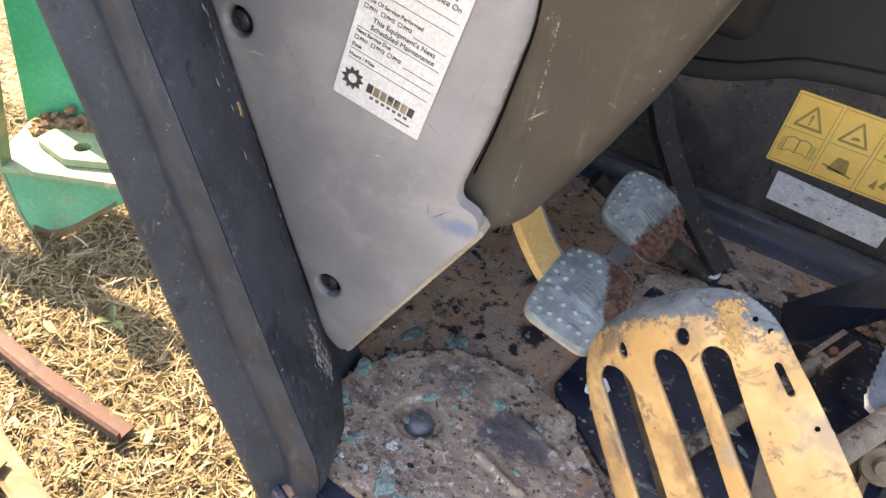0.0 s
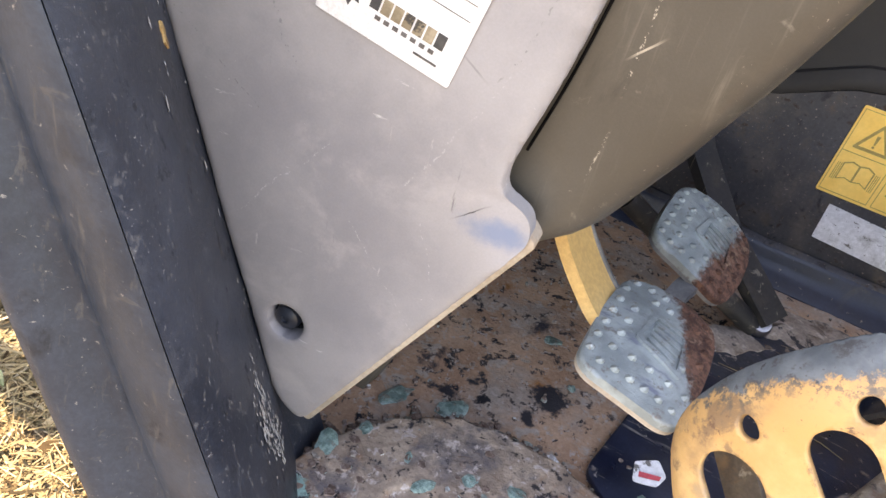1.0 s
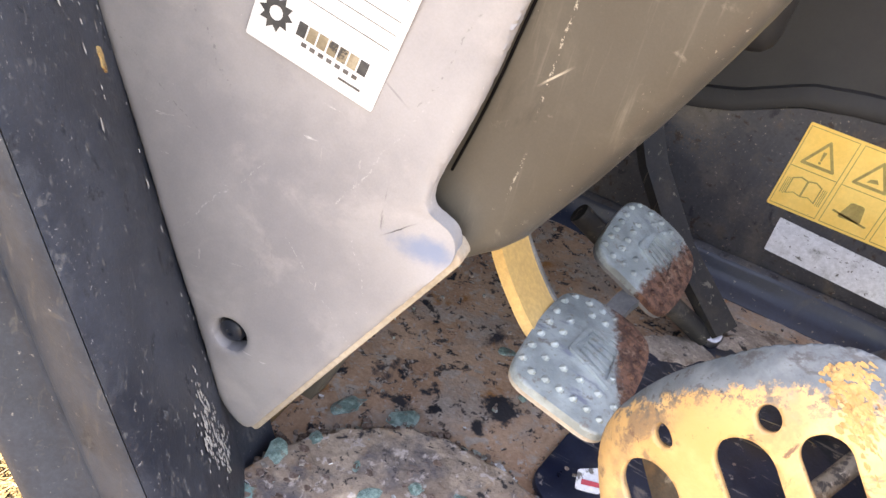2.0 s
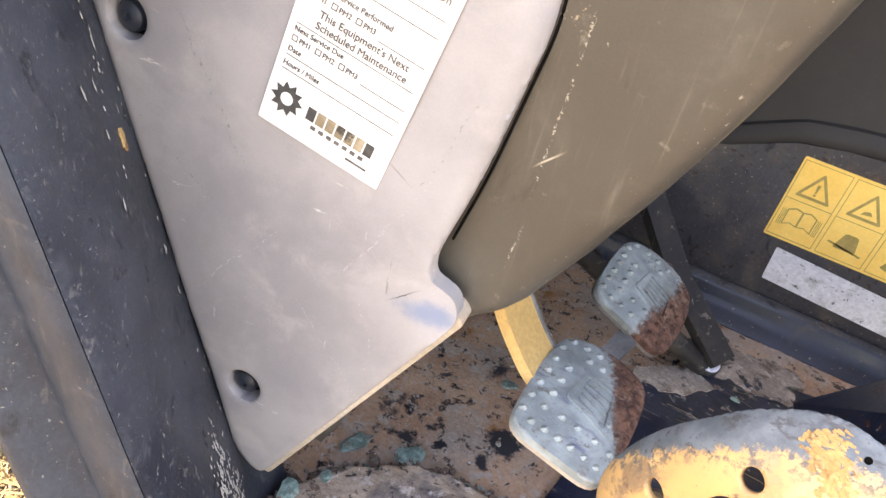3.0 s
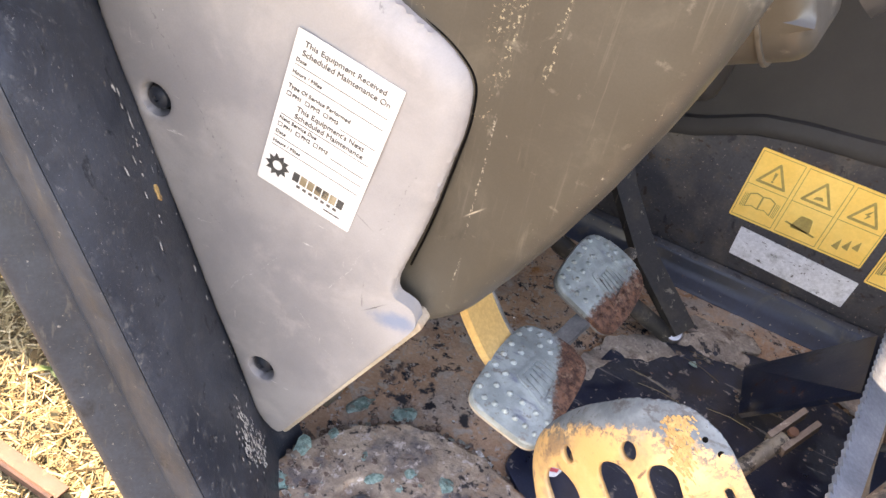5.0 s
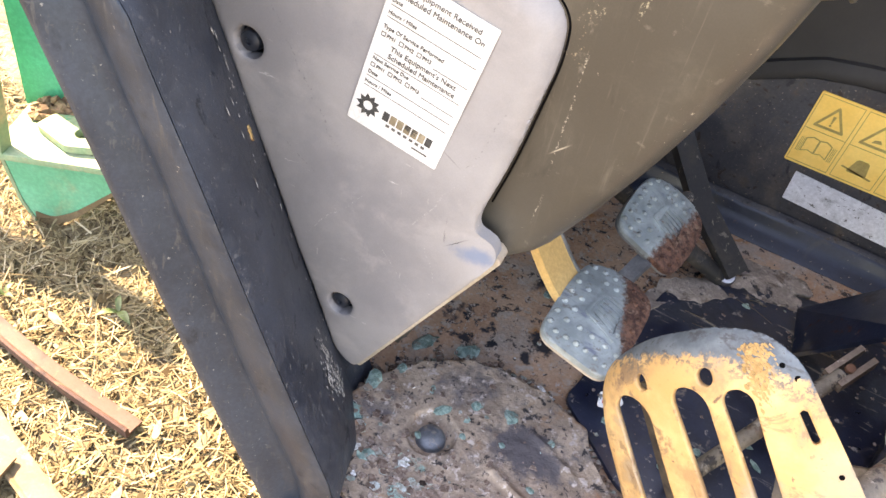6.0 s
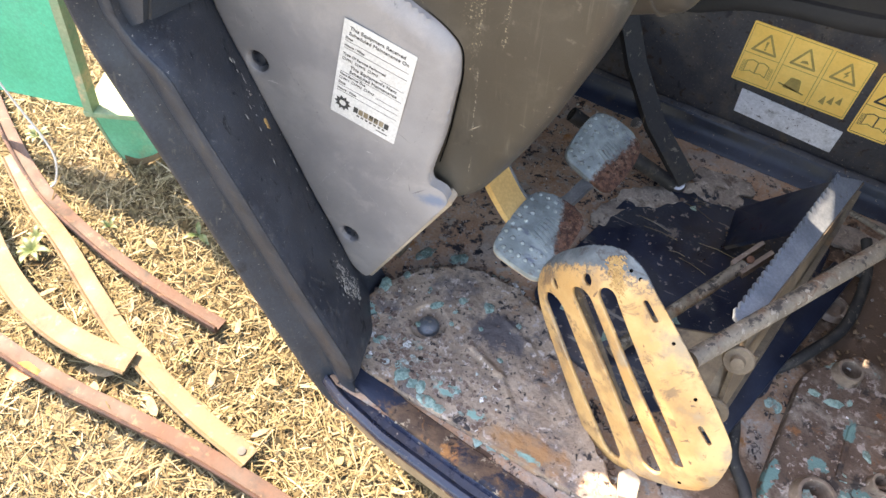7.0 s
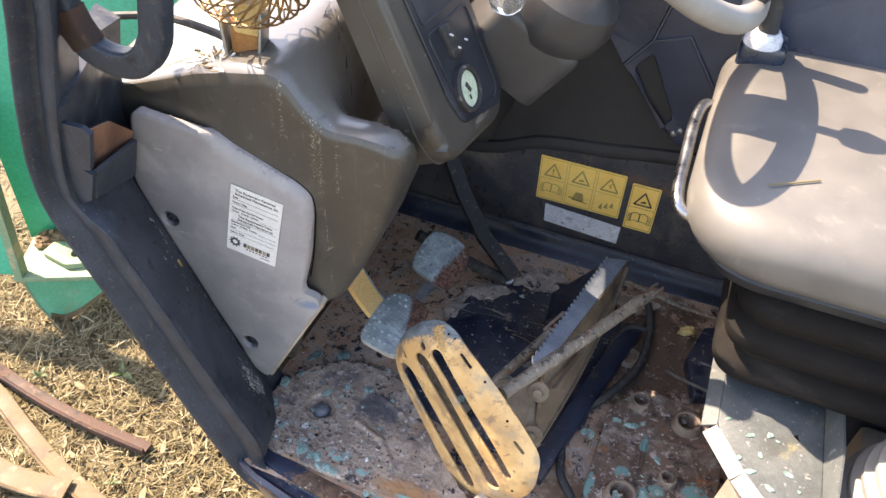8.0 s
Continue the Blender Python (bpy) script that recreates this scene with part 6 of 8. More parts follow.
# ---- pedals ----
def pedal(a, b, c, d, group_label, arm, pad_mat, back_mat, back_label):
    """a, b: the pad's upper corners (near, far); c, d: its lower corners (far, near)."""
    a, b, c, d = map(Vector, (a, b, c, d))
    mid = (a + b + c + d) / 4
    u = ((b + c) - (a + d)).normalized()
    v = ((a + b) - (d + c)).normalized()
    n = u.cross(v)
    n = n if n.z > 0 else -n
    w, h = ((b - a).length + (c - d).length) / 2, ((a - d).length + (b - c).length) / 2
    m = frame3(mid, u, n)
    sgn = 1 if m.to_3x3().col[1].dot(v) > 0 else -1
    p = thing("pedal", mid, group_label, "pedal", "foot pedals")
    bend = lambda x, y: -3.2 * y * y - 1.2 * x * x
    bm = bmesh.new()
    out = rounded([(-w * 0.5, -h * 0.47), (0.0, -h * 0.52), (w * 0.5, -h * 0.47), (w * 0.52, 0.0), (w * 0.48, h * 0.47), (0.0, h * 0.52), (-w * 0.48, h * 0.47), (-w * 0.52, 0.0)], [0.020, 0.03, 0.020, 0.03, 0.020, 0.03, 0.020, 0.03], 6)
    plate(bm, out, 0.006, m, bevel=0.0022, seg=3, bend=bend)
    pad = part("pad", bm, pad_mat, p)
    bm = bmesh.new()
    plate(bm, [(x * 0.985, y * 0.985) for x, y in out], 0.0045, m @ Matrix.Translation((0, 0, -0.0055)), bevel=0.001, bend=bend)
    part("backing", bm, back_mat, p, back_label)
    spots = [(x, 0.42) for x in (-0.34, -0.22, -0.10, 0.03, 0.16, 0.30)] + [(-0.40, y) for y in (0.30, 0.17, 0.04, -0.09, -0.22, -0.35)]
    spots += [(-0.26, y) for y in (0.27, 0.10, -0.06, -0.24, -0.40)] + [(x, 0.27) for x in (-0.13, 0.0, 0.13)] + [(x, -0.41) for x in (-0.12, 0.03, 0.17, 0.30)] + [(x, -0.28) for x in (-0.10, 0.05)]
    spots += [(0.41, y) for y in (0.36, 0.22, 0.08, -0.06, -0.20, -0.34)] + [(0.30, y) for y in (0.14, 0.0, -0.15, -0.28)]
    for k, (x, y) in enumerate(spots):
        bm = bmesh.new()
        x, y = x * w, sgn * y * h
        lean = Matrix.Rotation(radians(24), 4, Vector((1, -0.4, 0)))
        lathe(bm, [(0.0029, -0.0012), (0.0025, 0.0010), (0.0012, 0.0026), (0.0, 0.0029)], m @ Matrix.Translation((x, y, bend(x, y))) @ lean, 6)
        part("stud", bm, pad_mat, pad)
    # a raised frame, wider at one end, with slanting bars inside
    trap = [(-0.20, -0.30), (0.22, -0.22), (0.20, 0.10), (-0.10, 0.17)]
    mid_ = (0.03, -0.07)
    frame_ = [(x * w, sgn * y * h) for x, y in trap]
    hole = [((mid_[0] + (x - mid_[0]) * 0.80) * w, sgn * (mid_[1] + (y - mid_[1]) * 0.80) * h) for x, y in trap]
    bm = bmesh.new()
    plate(bm, rounded(frame_, 0.004, 3), 0.003, m @ Matrix.Translation((0, 0, 0.0014)), holes=[rounded(hole, 0.003, 2)], bend=bend)
    part("raised_frame", bm, pad_mat, pad)
    for i in range(5):
        x0, x1 = (-0.10 + 0.062 * i) * w, (-0.045 + 0.052 * i) * w
        bm = bmesh.new()
        plate(bm, rounded([(x0 - 0.0017, sgn * -0.215 * h), (x0 + 0.0017, sgn * -0.205 * h), (x1 + 0.0017, sgn * 0.055 * h), (x1 - 0.0017, sgn * 0.065 * h)], 0.001, 1), 0.003, m @ Matrix.Translation((0, 0, 0.0012)), bend=bend)
        part("raised_bar", bm, pad_mat, pad)
    if arm:
        bm = bmesh.new()
        sweep(bm, smooth_line(arm[0], 6), [(-arm[1], -0.004), (arm[1], -0.004), (arm[1], 0.004), (-arm[1], 0.004)], up=arm[2])
        ar = part("arm", bm, M["arm"] if arm[3] else M["arm_edge"], p, "yellow painted arm" if arm[3] else "grey steel arm")
        if arm[3]:
            bm = bmesh.new()
            off = Vector((0.0, arm[1] + 0.0012, 0.0))
            sweep(bm, smooth_line([Vector(q) + off for q in arm[0]], 6), [(-0.0015, -0.0045), (0.0015, -0.0045), (0.0015, 0.0045), (-0.0015, 0.0045)], up=arm[2])
            part("worn_edge", bm, M["arm_edge"], ar, "worn grey edge")
    return p


pedal((0.072, 0.510, 0.170), (0.073, 0.622, 0.166), (0.149, 0.617, 0.156), (0.141, 0.502, 0.158), "worn foot pedal, blue-grey pad half rusted, on a yellow arm",
      ([(0.085, 0.572, 0.150), (0.062, 0.576, 0.165), (0.030, 0.585, 0.200), (0.0, 0.595, 0.26)], 0.021, (1, 0, 0.6), True), M["pad"], M["cream"], "cream painted backing plate")
pedal((0.077, 0.681, 0.164), (0.082, 0.780, 0.170), (0.158, 0.776, 0.142), (0.152, 0.684, 0.128), "worn foot pedal, grey pad half rusted, beside the bulkhead",
      ([(0.125, 0.715, 0.128), (0.115, 0.680, 0.128), (0.10, 0.640, 0.12), (0.05, 0.62, 0.12)], 0.008, (0, 0, 1), False), M["pad_far"], M["arm_edge"], "grey steel backing plate")

strut = thing("pedal_link", (0.205, 0.855, 0.0), "black steel pedal link with a bright pivot bolt", "link")
bm = bmesh.new()
sweep(bm, [(0.045, 0.948, 0.185), (0.080, 0.924, 0.134), (0.14, 0.885, 0.078), (0.215, 0.855, 0.026)], [(-0.0155, -0.007), (0.0155, -0.007), (0.0135, 0.005), (-0.0135, 0.005)], up=(0.5, -0.6, 0.6))
part("strap", bm, M["strap"], strut)
bm = bmesh.new()
lathe(bm, [(0.0105, -0.006), (0.0105, 0.004), (0.009, 0.0065), (0.0, 0.0075)], frame3((0.206, 0.853, 0.016), (1, 0, 0), (0.15, -0.5, 0.85)), 20)
part("pivot_bolt", bm, M["chrome"], strut, "bright pivot bolt")
bm = bmesh.new()
tube(bm, [(0.04, 0.80, 0.115), (0.10, 0.82, 0.075), (0.20, 0.852, 0.012)], 0.011, 10)
part("cross_bar", bm, M["rubber"], strut, "dark cross bar")
bm = bmesh.new()
lathe(bm, [(0.003, 0.0), (0.0075, 0.0), (0.0075, 0.0015), (0.0035, 0.002), (0.0035, 0.004), (0.0, 0.0045)], frame3((0.123, 0.834, 0.113), (1, 0, 0), (0.4, -0.6, 0.6)), 16)
part("washer", bm, M["rod"], strut, "steel washer and pin")

# ---- labels on the bulkhead ----
def warning_label(x0, x1, z0, z1, tiles, marks, material, label):
    """Tiles side by side, each with a warning triangle over a pictogram."""
    t = thing("warning_label", (x0, 0.998, z0), label, "label", "labels on the bulkhead")
    m = frame3((x0, 0.9985, z0), (1, 0, 0), (0, -1, 0))
    w, h = (x1 - x0), z1 - z0
    bm = bmesh.new()
    plate(bm, rounded([(0, 0), (w, 0), (w, h), (0, h)], 0.002, 2), 0.0012, m)
    part("backing", bm, M["label"], t)
    im = m @ Matrix.Translation((0, 0, 0.0004))
    tw = w / tiles

    def shape(name, pts, holes=()):
        b = bmesh.new()
        plate(b, pts, 0.0003, im, holes=holes)
        part(name, b, material, t)

    for i in range(tiles):
        a, b = i * tw + 0.002, (i + 1) * tw - 0.002
        lo, hi = 0.003, h - 0.003
        rect = [(a, lo), (b, lo), (b, hi), (a, hi)]
        shape("tile_border", rect, [[(a + 0.0007, lo + 0.0007), (b - 0.0007, lo + 0.0007), (b - 0.0007, hi - 0.0007), (a + 0.0007, hi - 0.0007)]])
        shape("divider", [(a, h * 0.5), (b, h * 0.5), (b, h * 0.5 + 0.0007), (a, h * 0.5 + 0.0007)])
        c = (a + b) / 2
        tr = lambda s, y: [(c - 0.0185 * s, h * 0.56 + y), (c + 0.0185 * s, h * 0.56 + y), (c, h * 0.56 + y + 0.033 * s)]
        shape("triangle", rounded(tr(1.0, 0), 0.003, 3), [tr(0.72, 0.0032)])
        kind = marks[i]
        if kind[0] == "bang":
            shape("exclamation_mark", [(c - 0.0008, h * 0.56 + 0.009), (c + 0.0008, h * 0.56 + 0.009), (c + 0.0018, h * 0.56 + 0.019), (c - 0.0018, h * 0.56 + 0.019)])
            shape("exclamation_dot", circle((c, h * 0.56 + 0.0065), 0.0014, 8))
        elif kind[0] == "bolt":
            y = h * 0.56 + 0.006
            shape("lightning_mark", [(c - 0.001, y), (c + 0.004, y + 0.007), (c + 0.001, y + 0.0075), (c + 0.004, y + 0.015), (c - 0.003, y + 0.007), (c + 0.0005, y + 0.0065)])
        else:
            y = h * 0.56 + 0.006
            shape("worn_mark", [(c - 0.005, y), (c + 0.006, y + 0.002), (c + 0.003, y + 0.006), (c - 0.003, y + 0.004)])
        if kind[1] == "book":
            for s in (-1, 1):
                q = [(c, 0.020), (c + s * 0.008, 0.022), (c + s * 0.016, 0.018), (c + s * 0.016, 0.038), (c + s * 0.008, 0.042), (c, 0.040)]
                q2 = [(c + (x - c) * 0.86 + s * 0.001, 0.030 + (y - 0.030) * 0.88) for x, y in q]
                shape("book_page", q, [q2])
                for k in range(3):
                    xx = c + s * (0.0175 + 0.0018 * k)
                    shape("page_edge", [(xx, 0.017), (xx + 0.0007, 0.017), (xx + 0.0007, 0.037), (xx, 0.037)])
        elif kind[1] == "block":
            shape("pictogram", rounded([(c - 0.012, 0.016), (c + 0.012, 0.016), (c + 0.008, 0.036), (c - 0.006, 0.036)], 0.003, 3))
            shape("pictogram_bar", [(c - 0.019, 0.020), (c - 0.018, 0.022), (c + 0.019, 0.016), (c + 0.018, 0.014)])
        else:
            for k in range(3):
                shape("worn_pictogram", rounded([(c - 0.014 + 0.010 * k, 0.014 + 0.004 * k), (c - 0.006 + 0.010 * k, 0.012 + 0.004 * k), (c - 0.008 + 0.010 * k, 0.028 + 0.003 * k)], 0.001, 2))
    return t


warning_label(0.2025, 0.364, 0.1115, 0.2115, 3, (("bang", "book"), ("worn", "block"), ("bolt", "worn")), M["olive"], "faded yellow warning label with three tiles on the black bulkhead")
warning_label(0.376, 0.428, 0.097, 0.201, 1, (("worn", "book"),), M["ink"], "yellow warning label with black print on the bulkhead")
bm = bmesh.new()
plate(bm, rounded([(0.2255, 0.058), (0.3725, 0.050), (0.3735, 0.092), (0.2235, 0.101)], 0.0015, 2), 0.001, frame3((0, 0.9985, 0), (1, 0, 0), (0, -1, 0)))
solo("blank_label", bm, M["white"], "scratched blank white label below the warnings", "label", group="labels on the bulkhead")

# ---- yellow slotted guard ----
GL, GN = Vector((0.70, -0.31, -0.64)).normalized(), Vector((-0.40, -0.915, 0.0)).normalized()
GC = GN.cross(GL).normalized()
GO = Vector((0.161, 0.484, 0.194))
guard = thing("slotted_guard", GO + GL * 0.2, "bent yellow slotted steel guard with worn paint", "guard")
# the flat face, and the whole sheet unrolled past it; places are (across, along)
FACE = np.array(rounded([(-0.052, 0.048), (-0.038, 0.016), (0.000, 0.003), (0.035, -0.003), (0.055, 0.012), (0.046, 0.205), (0.02, 0.222), (-0.056, 0.224), (-0.077, 0.205)], [0.02, 0.03, 0.03, 0.012, 0.02, 0.02, 0.02, 0.02, 0.02], 10))
SHEET = np.array(rounded([(-0.072, 0.05), (-0.062, 0.006), (-0.026, -0.024), (0.020, -0.038), (0.070, -0.040), (0.106, -0.030), (0.126, -0.006), (0.131, 0.05), (0.135, 0.16), (0.134, 0.196), (0.098, 0.234), (0.05, 0.252), (0.0, 0.258), (-0.05, 0.256), (-0.090, 0.238), (-0.100, 0.20)], 0.03, 6))
# slots and holes: two ends, with the half width at each
CUTS = [((-0.018, 0.028), (-0.036, 0.206), 0.0185, 0.0162), ((0.0430, 0.0155), (0.0330, 0.207), 0.0154, 0.0140), ((0.0800, 0.014), (0.0745, 0.200), 0.0110, 0.0065), ((0.117, 0.024), (0.118, 0.044), 0.0024, 0.0024), ((0.114, 0.160), (0.116, 0.178), 0.0024, 0.0024), ((0.003, -0.002), (0.003, -0.001), 0.0060, 0.0060), ((0.0615, -0.0065), (0.0615, -0.0055), 0.0058, 0.0058)]


def sheet_gap(p):
    """Below nought inside the sheet's steel."""
    d, _ = nearest(SHEET, p)
    out = np.where(inside(SHEET, p), -d, d)
    for a, b, r0, r1 in CUTS:
        a, b = np.array(a), np.array(b)
        t = np.clip(((p - a) @ (b - a)) / ((b - a) @ (b - a)), 0, 1)
        out = np.maximum(out, (r0 + (r1 - r0) * t) - np.hypot(*(p - a - t[:, None] * (b - a)).T))
    return out


def roll(p):
    """Places on the sheet rolled back past the edge of the flat face."""
    d, at = nearest(FACE, p)
    ins = inside(FACE, p)
    o = np.where(ins[:, None], 0.0, (p - at) / np.maximum(d, 1e-6)[:, None])
    wr, wl, wt, wb = np.maximum(o[:, 0], 0) ** 2, np.maximum(-o[:, 0], 0) ** 2, np.maximum(-o[:, 1], 0) ** 2, np.maximum(o[:, 1], 0) ** 2
    r = np.where(ins, 0.05, wr * 0.095 + wl * 0.018 + wt * 0.030 + wb * 0.028)
    a = np.minimum(d / r, 1.5)
    flat = at + o * (r * np.sin(a))[:, None]
    c = np.where(ins, p[:, 0], flat[:, 0])
    l = np.where(ins, p[:, 1], flat[:, 1])
    n = np.where(ins, 0.0, -r * (1 - np.cos(a)) - np.maximum(d - r * 1.5, 0))
    return c, l, n


def guard_point(c, l):
    c, l, n = roll(np.array([[c, l]]))
    return GO + GL * float(l[0]) + GC * float(c[0]) + GN * float(n[0])


P, cells = cut_sheet(sheet_gap, np.arange(-0.116, 0.142, 0.0021), np.arange(-0.046, 0.266, 0.0021))
cc, ll, nn_ = roll(P)
nn_ = nn_ + 0.0007 * np.sin(cc * 60 + ll * 35)
bm = sheet_mesh([GO + GL * float(l) + GC * float(c) + GN * float(n) for c, l, n in zip(cc, ll, nn_)], cells)
sheet = part("sheet", bm, M["guard"], guard, sharp=80)
sol = sheet.modifiers.new("thickness", "SOLIDIFY")
sol.thickness, sol.offset = 0.0042, 0.0
# small holes left uncut, black discs stand for the shade in them
for c, l, r in ((0.119, 0.002, 0.0028), (0.112, -0.008, 0.0024), (0.124, 0.070, 0.0024), (0.121, 0.130, 0.0024), (0.117, 0.196, 0.0026), (0.062, 0.226, 0.0026), (-0.015, 0.240, 0.0026)):
    bm = bmesh.new()
    p = guard_point(c, l)
    e1, e2 = guard_point(c + 0.003, l) - p, guard_point(c, l + 0.003) - p
    nn = e1.cross(e2)
    nn = nn if nn.dot(GN + Vector((0.3, 0, 0.6))) > 0 else -nn
    lathe(bm, [(r * 0.75, -0.002), (r * 0.75, 0.0024), (0.0, 0.0024)], frame3(p, e1, nn), 12)
    part("hole", bm, M["hole"], guard, "black disc for the shade in a punched hole")
bm = bmesh.new()
for i in range(520):
    c, l = 0.099 + rng.gauss(0, 0.0048), -0.018 + abs(rng.gauss(0, 0.022))
    if float(sheet_gap(np.array([[c, l - 0.006]]))[0]) > -0.003:
        continue
    p = guard_point(c, l - 0.006)
    out = bmesh.ops.create_icosphere(bm, subdivisions=1, radius=rng.uniform(0.0006, 0.0024), matrix=Matrix.Translation(p + GN * 0.0016) @ frame3((0, 0, 0), GL, GN) @ Matrix.Diagonal((1.2, 0.9, 0.30, 1)))
    for v in out["verts"]:
        v.co += noise.noise_vector(v.co * 700) * 0.0007
tagged(part("flaking_paint", bm, M["flaky"], guard, "flaking orange paint", sharp=30), kind="stuff")
# back leaf of the guard
bm = bmesh.new()
bo = GO - GN * 0.042
plate(bm, rounded([(0.02, -0.056), (0.20, -0.079), (0.20, -0.055), (0.02, -0.032)], 0.01), 0.004, frame3(bo, GL, GN), holes=[circle((0.06, -0.048), 0.003, 10)])
part("back_leaf", bm, M["web"], guard, "dusty back leaf")

# ---- rods behind the guard ----
r1 = thing("fork_rod", (0.349, 0.758, 0.07), "dusty steel rod with a forked end", "rod")
bm = bmesh.new()
a, b = Vector((0.234, 0.540, 0.026)), Vector((0.328, 0.700, 0.094))
sweep(bm, [a, (a + b) / 2, b], ring(0.0080, 14))
part("bar", bm, M["rod"], r1)
for s in (-1, 1):
    bm = bmesh.new()
    d = (b - a).normalized()
    sd = d.cross(Vector((0, 0, 1))).normalized() * 0.008 * s
    sweep(bm, [b - d * 0.012 + sd, b + d * 0.034 + sd], [(-0.0028, -0.0075), (0.0028, -0.0075), (0.0028, 0.0075), (-0.0028, 0.0075)])
    part("fork", bm, M["boss"], r1)
bm = bmesh.new()
lathe(bm, [(0.0045, -0.002), (0.0045, 0.003), (0.0, 0.004)], frame3(b + (b - a).normalized() * 0.006 + Vector((0, -0.004, 0.009)), (1, 0, 0), (0, -0.4, 1)), 14)
part("pin", bm, M["rust"], r1, "rusted pin")
r2 = thing("lever_rod", (0.33, 0.47, 0.23), "bare dusty steel rod resting on the serrated pedal", "rod")
bm = bmesh.new()
a, b = Vector((0.311, 0.468, 0.208)), Vector((0.462, 0.757, 0.189))
sweep(bm, [a + (b - a) * t for t in (0, 0.2, 0.5, 0.9, 0.94, 1.0)], ring(0.0095, 14), scales=[1, 1, 1, 1, 0.85, 0.8])
part("bar", bm, M["rod"], r2)
for sd in (-0.0055, 0.0055):
    bm = bmesh.new()
    box(bm, b + (b - a).normalized() * 0.004 + Vector((0.86, -0.46, 0)) * sd, (0.004, 0.022, 0.014), pose(0, 0, 0, -3, 0, -27.6).to_3x3(), 0.0015)
    part("prong", bm, M["rod"], r2)
bm = bmesh.new()
lathe(bm, [(0.0, -0.010), (0.0028, -0.010), (0.0028, 0.010), (0.0, 0.0105)], frame3(b + (b - a).normalized() * 0.008, (0, 0, 1), (0.86, -0.46, 0)), 10)
part("cotter", bm, M["rust"], r2, "rusted cotter end")

# ---- serrated pedal ----
tp = thing("serrated_pedal", (0.37, 0.65, 0.0), "blue-grey serrated steel pedal with dusty webs", "pedal")
A0, A1 = Vector((0.331, 0.540, 0.201)), Vector((0.378, 0.823, 0.168))
B0, B1 = Vector((0.347, 0.532, 0.198)), Vector((0.407, 0.848, 0.153))
NT = 26
bm = bmesh.new()
up = (A1 - A0).cross(B0 - A0).normalized()
up = up if up.z > 0 else -up
lo, hi = [], []
for i in range(NT * 2 + 1):
    t = i / (NT * 2)
    tooth = 0.0055 if i % 2 else 0.0
    p = A0.lerp(A1, t) - (B0 - A0).normalized() * tooth + up * (0.004 if i % 2 else 0.0)
    q = B0.lerp(B1, t)
    inn = A0.lerp(A1, t).lerp(q, 0.22) + up * 0.002
    hi.append((bm.verts.new(p + up * 0.002), bm.verts.new(q + up * 0.002), bm.verts.new(inn)))
    lo.append((bm.verts.new(p - up * 0.003), bm.verts.new(q - up * 0.003)))
for i in range(NT * 2):
    bm.faces.new((hi[i][0], hi[i][2], hi[i + 1][2], hi[i + 1][0]))
    bm.faces.new((hi[i][2], hi[i][1], hi[i + 1][1], hi[i + 1][2]))
    bm.faces.new((lo[i][0], lo[i + 1][0], lo[i + 1][1], lo[i][1]))
    bm.faces.new((hi[i][0], hi[i + 1][0], lo[i + 1][0], lo[i][0]))
    bm.faces.new((hi[i][1], lo[i][1], lo[i + 1][1], hi[i + 1][1]))
bm.faces.new((hi[0][0], lo[0][0], lo[0][1], hi[0][1], hi[0][2])), bm.faces.new((hi[-1][0], hi[-1][2], hi[-1][1], lo[-1][1], lo[-1][0]))
part("tread", bm, M["tread"], tp, sharp=25)

part("outer_web", quad_plate([B1, B0 + (B1 - B0) * 0.02, (0.360, 0.497, 0.112), (0.367, 0.499, 0.090), (0.385, 0.63, 0.078), (0.398, 0.74, 0.086), (0.404, 0.81, 0.104), (0.405, 0.855, 0.133)], 0.005), M["web"], tp, "dusty tan outer web")
part("inner_web", quad_plate([A1 + Vector((0.0, 0.012, -0.02)), A0 + (A1 - A0) * 0.62 + Vector((0, 0, -0.012)), (0.302, 0.775, 0.020), (0.294, 0.850, 0.020)], 0.005), M["wall_foot"], tp, "navy-black inner web")
for nm_, line in (("edge_flange", [(0.368, 0.500, 0.092), (0.387, 0.63, 0.080), (0.400, 0.74, 0.088), (0.407, 0.81, 0.106), (0.409, 0.852, 0.134)]), ("stiffener", [(0.366, 0.530, 0.168), (0.386, 0.66, 0.128), (0.402, 0.78, 0.118)])):
    bm = bmesh.new()
    sweep(bm, smooth_line(line, 4), [(-0.003, -0.0015), (0.003, -0.0015), (0.003, 0.0045), (-0.003, 0.0045)], up=(1, -0.2, 0.1))
    part(nm_, bm, M["web"], tp)
part("base_plate", quad_plate([(0.285, 0.545, 0.13), (0.345, 0.545, 0.165), (0.372, 0.488, 0.09), (0.345, 0.455, 0.075), (0.30, 0.48, 0.09)], 0.006), M["web"], tp, "dusty base plate")
for c in ((0.352, 0.508, 0.186), (0.358, 0.486, 0.114)):
    bm = bmesh.new()
    lathe(bm, [(0.0, 0.0), (0.015, 0.0), (0.0155, 0.004), (0.014, 0.006), (0.0075, 0.006), (0.0065, 0.012), (0.0, 0.013)], frame3(c, (1, 0, 0), (0.5, -0.75, 0.4)), 18)
    part("bolt", bm, M["web"], tp, "dusty bolt and washer")
bm = bmesh.new()
box(bm, (0.41, 0.655, 0.012), (0.032, 0.36, 0.022), pose(0, 0, 0, 0, 0, -13).to_3x3(), 0.003)
solo("floor_bar", bm, M["wall_foot"], "navy-black steel bar bolted along the floor", "bar")
bm = bmesh.new()
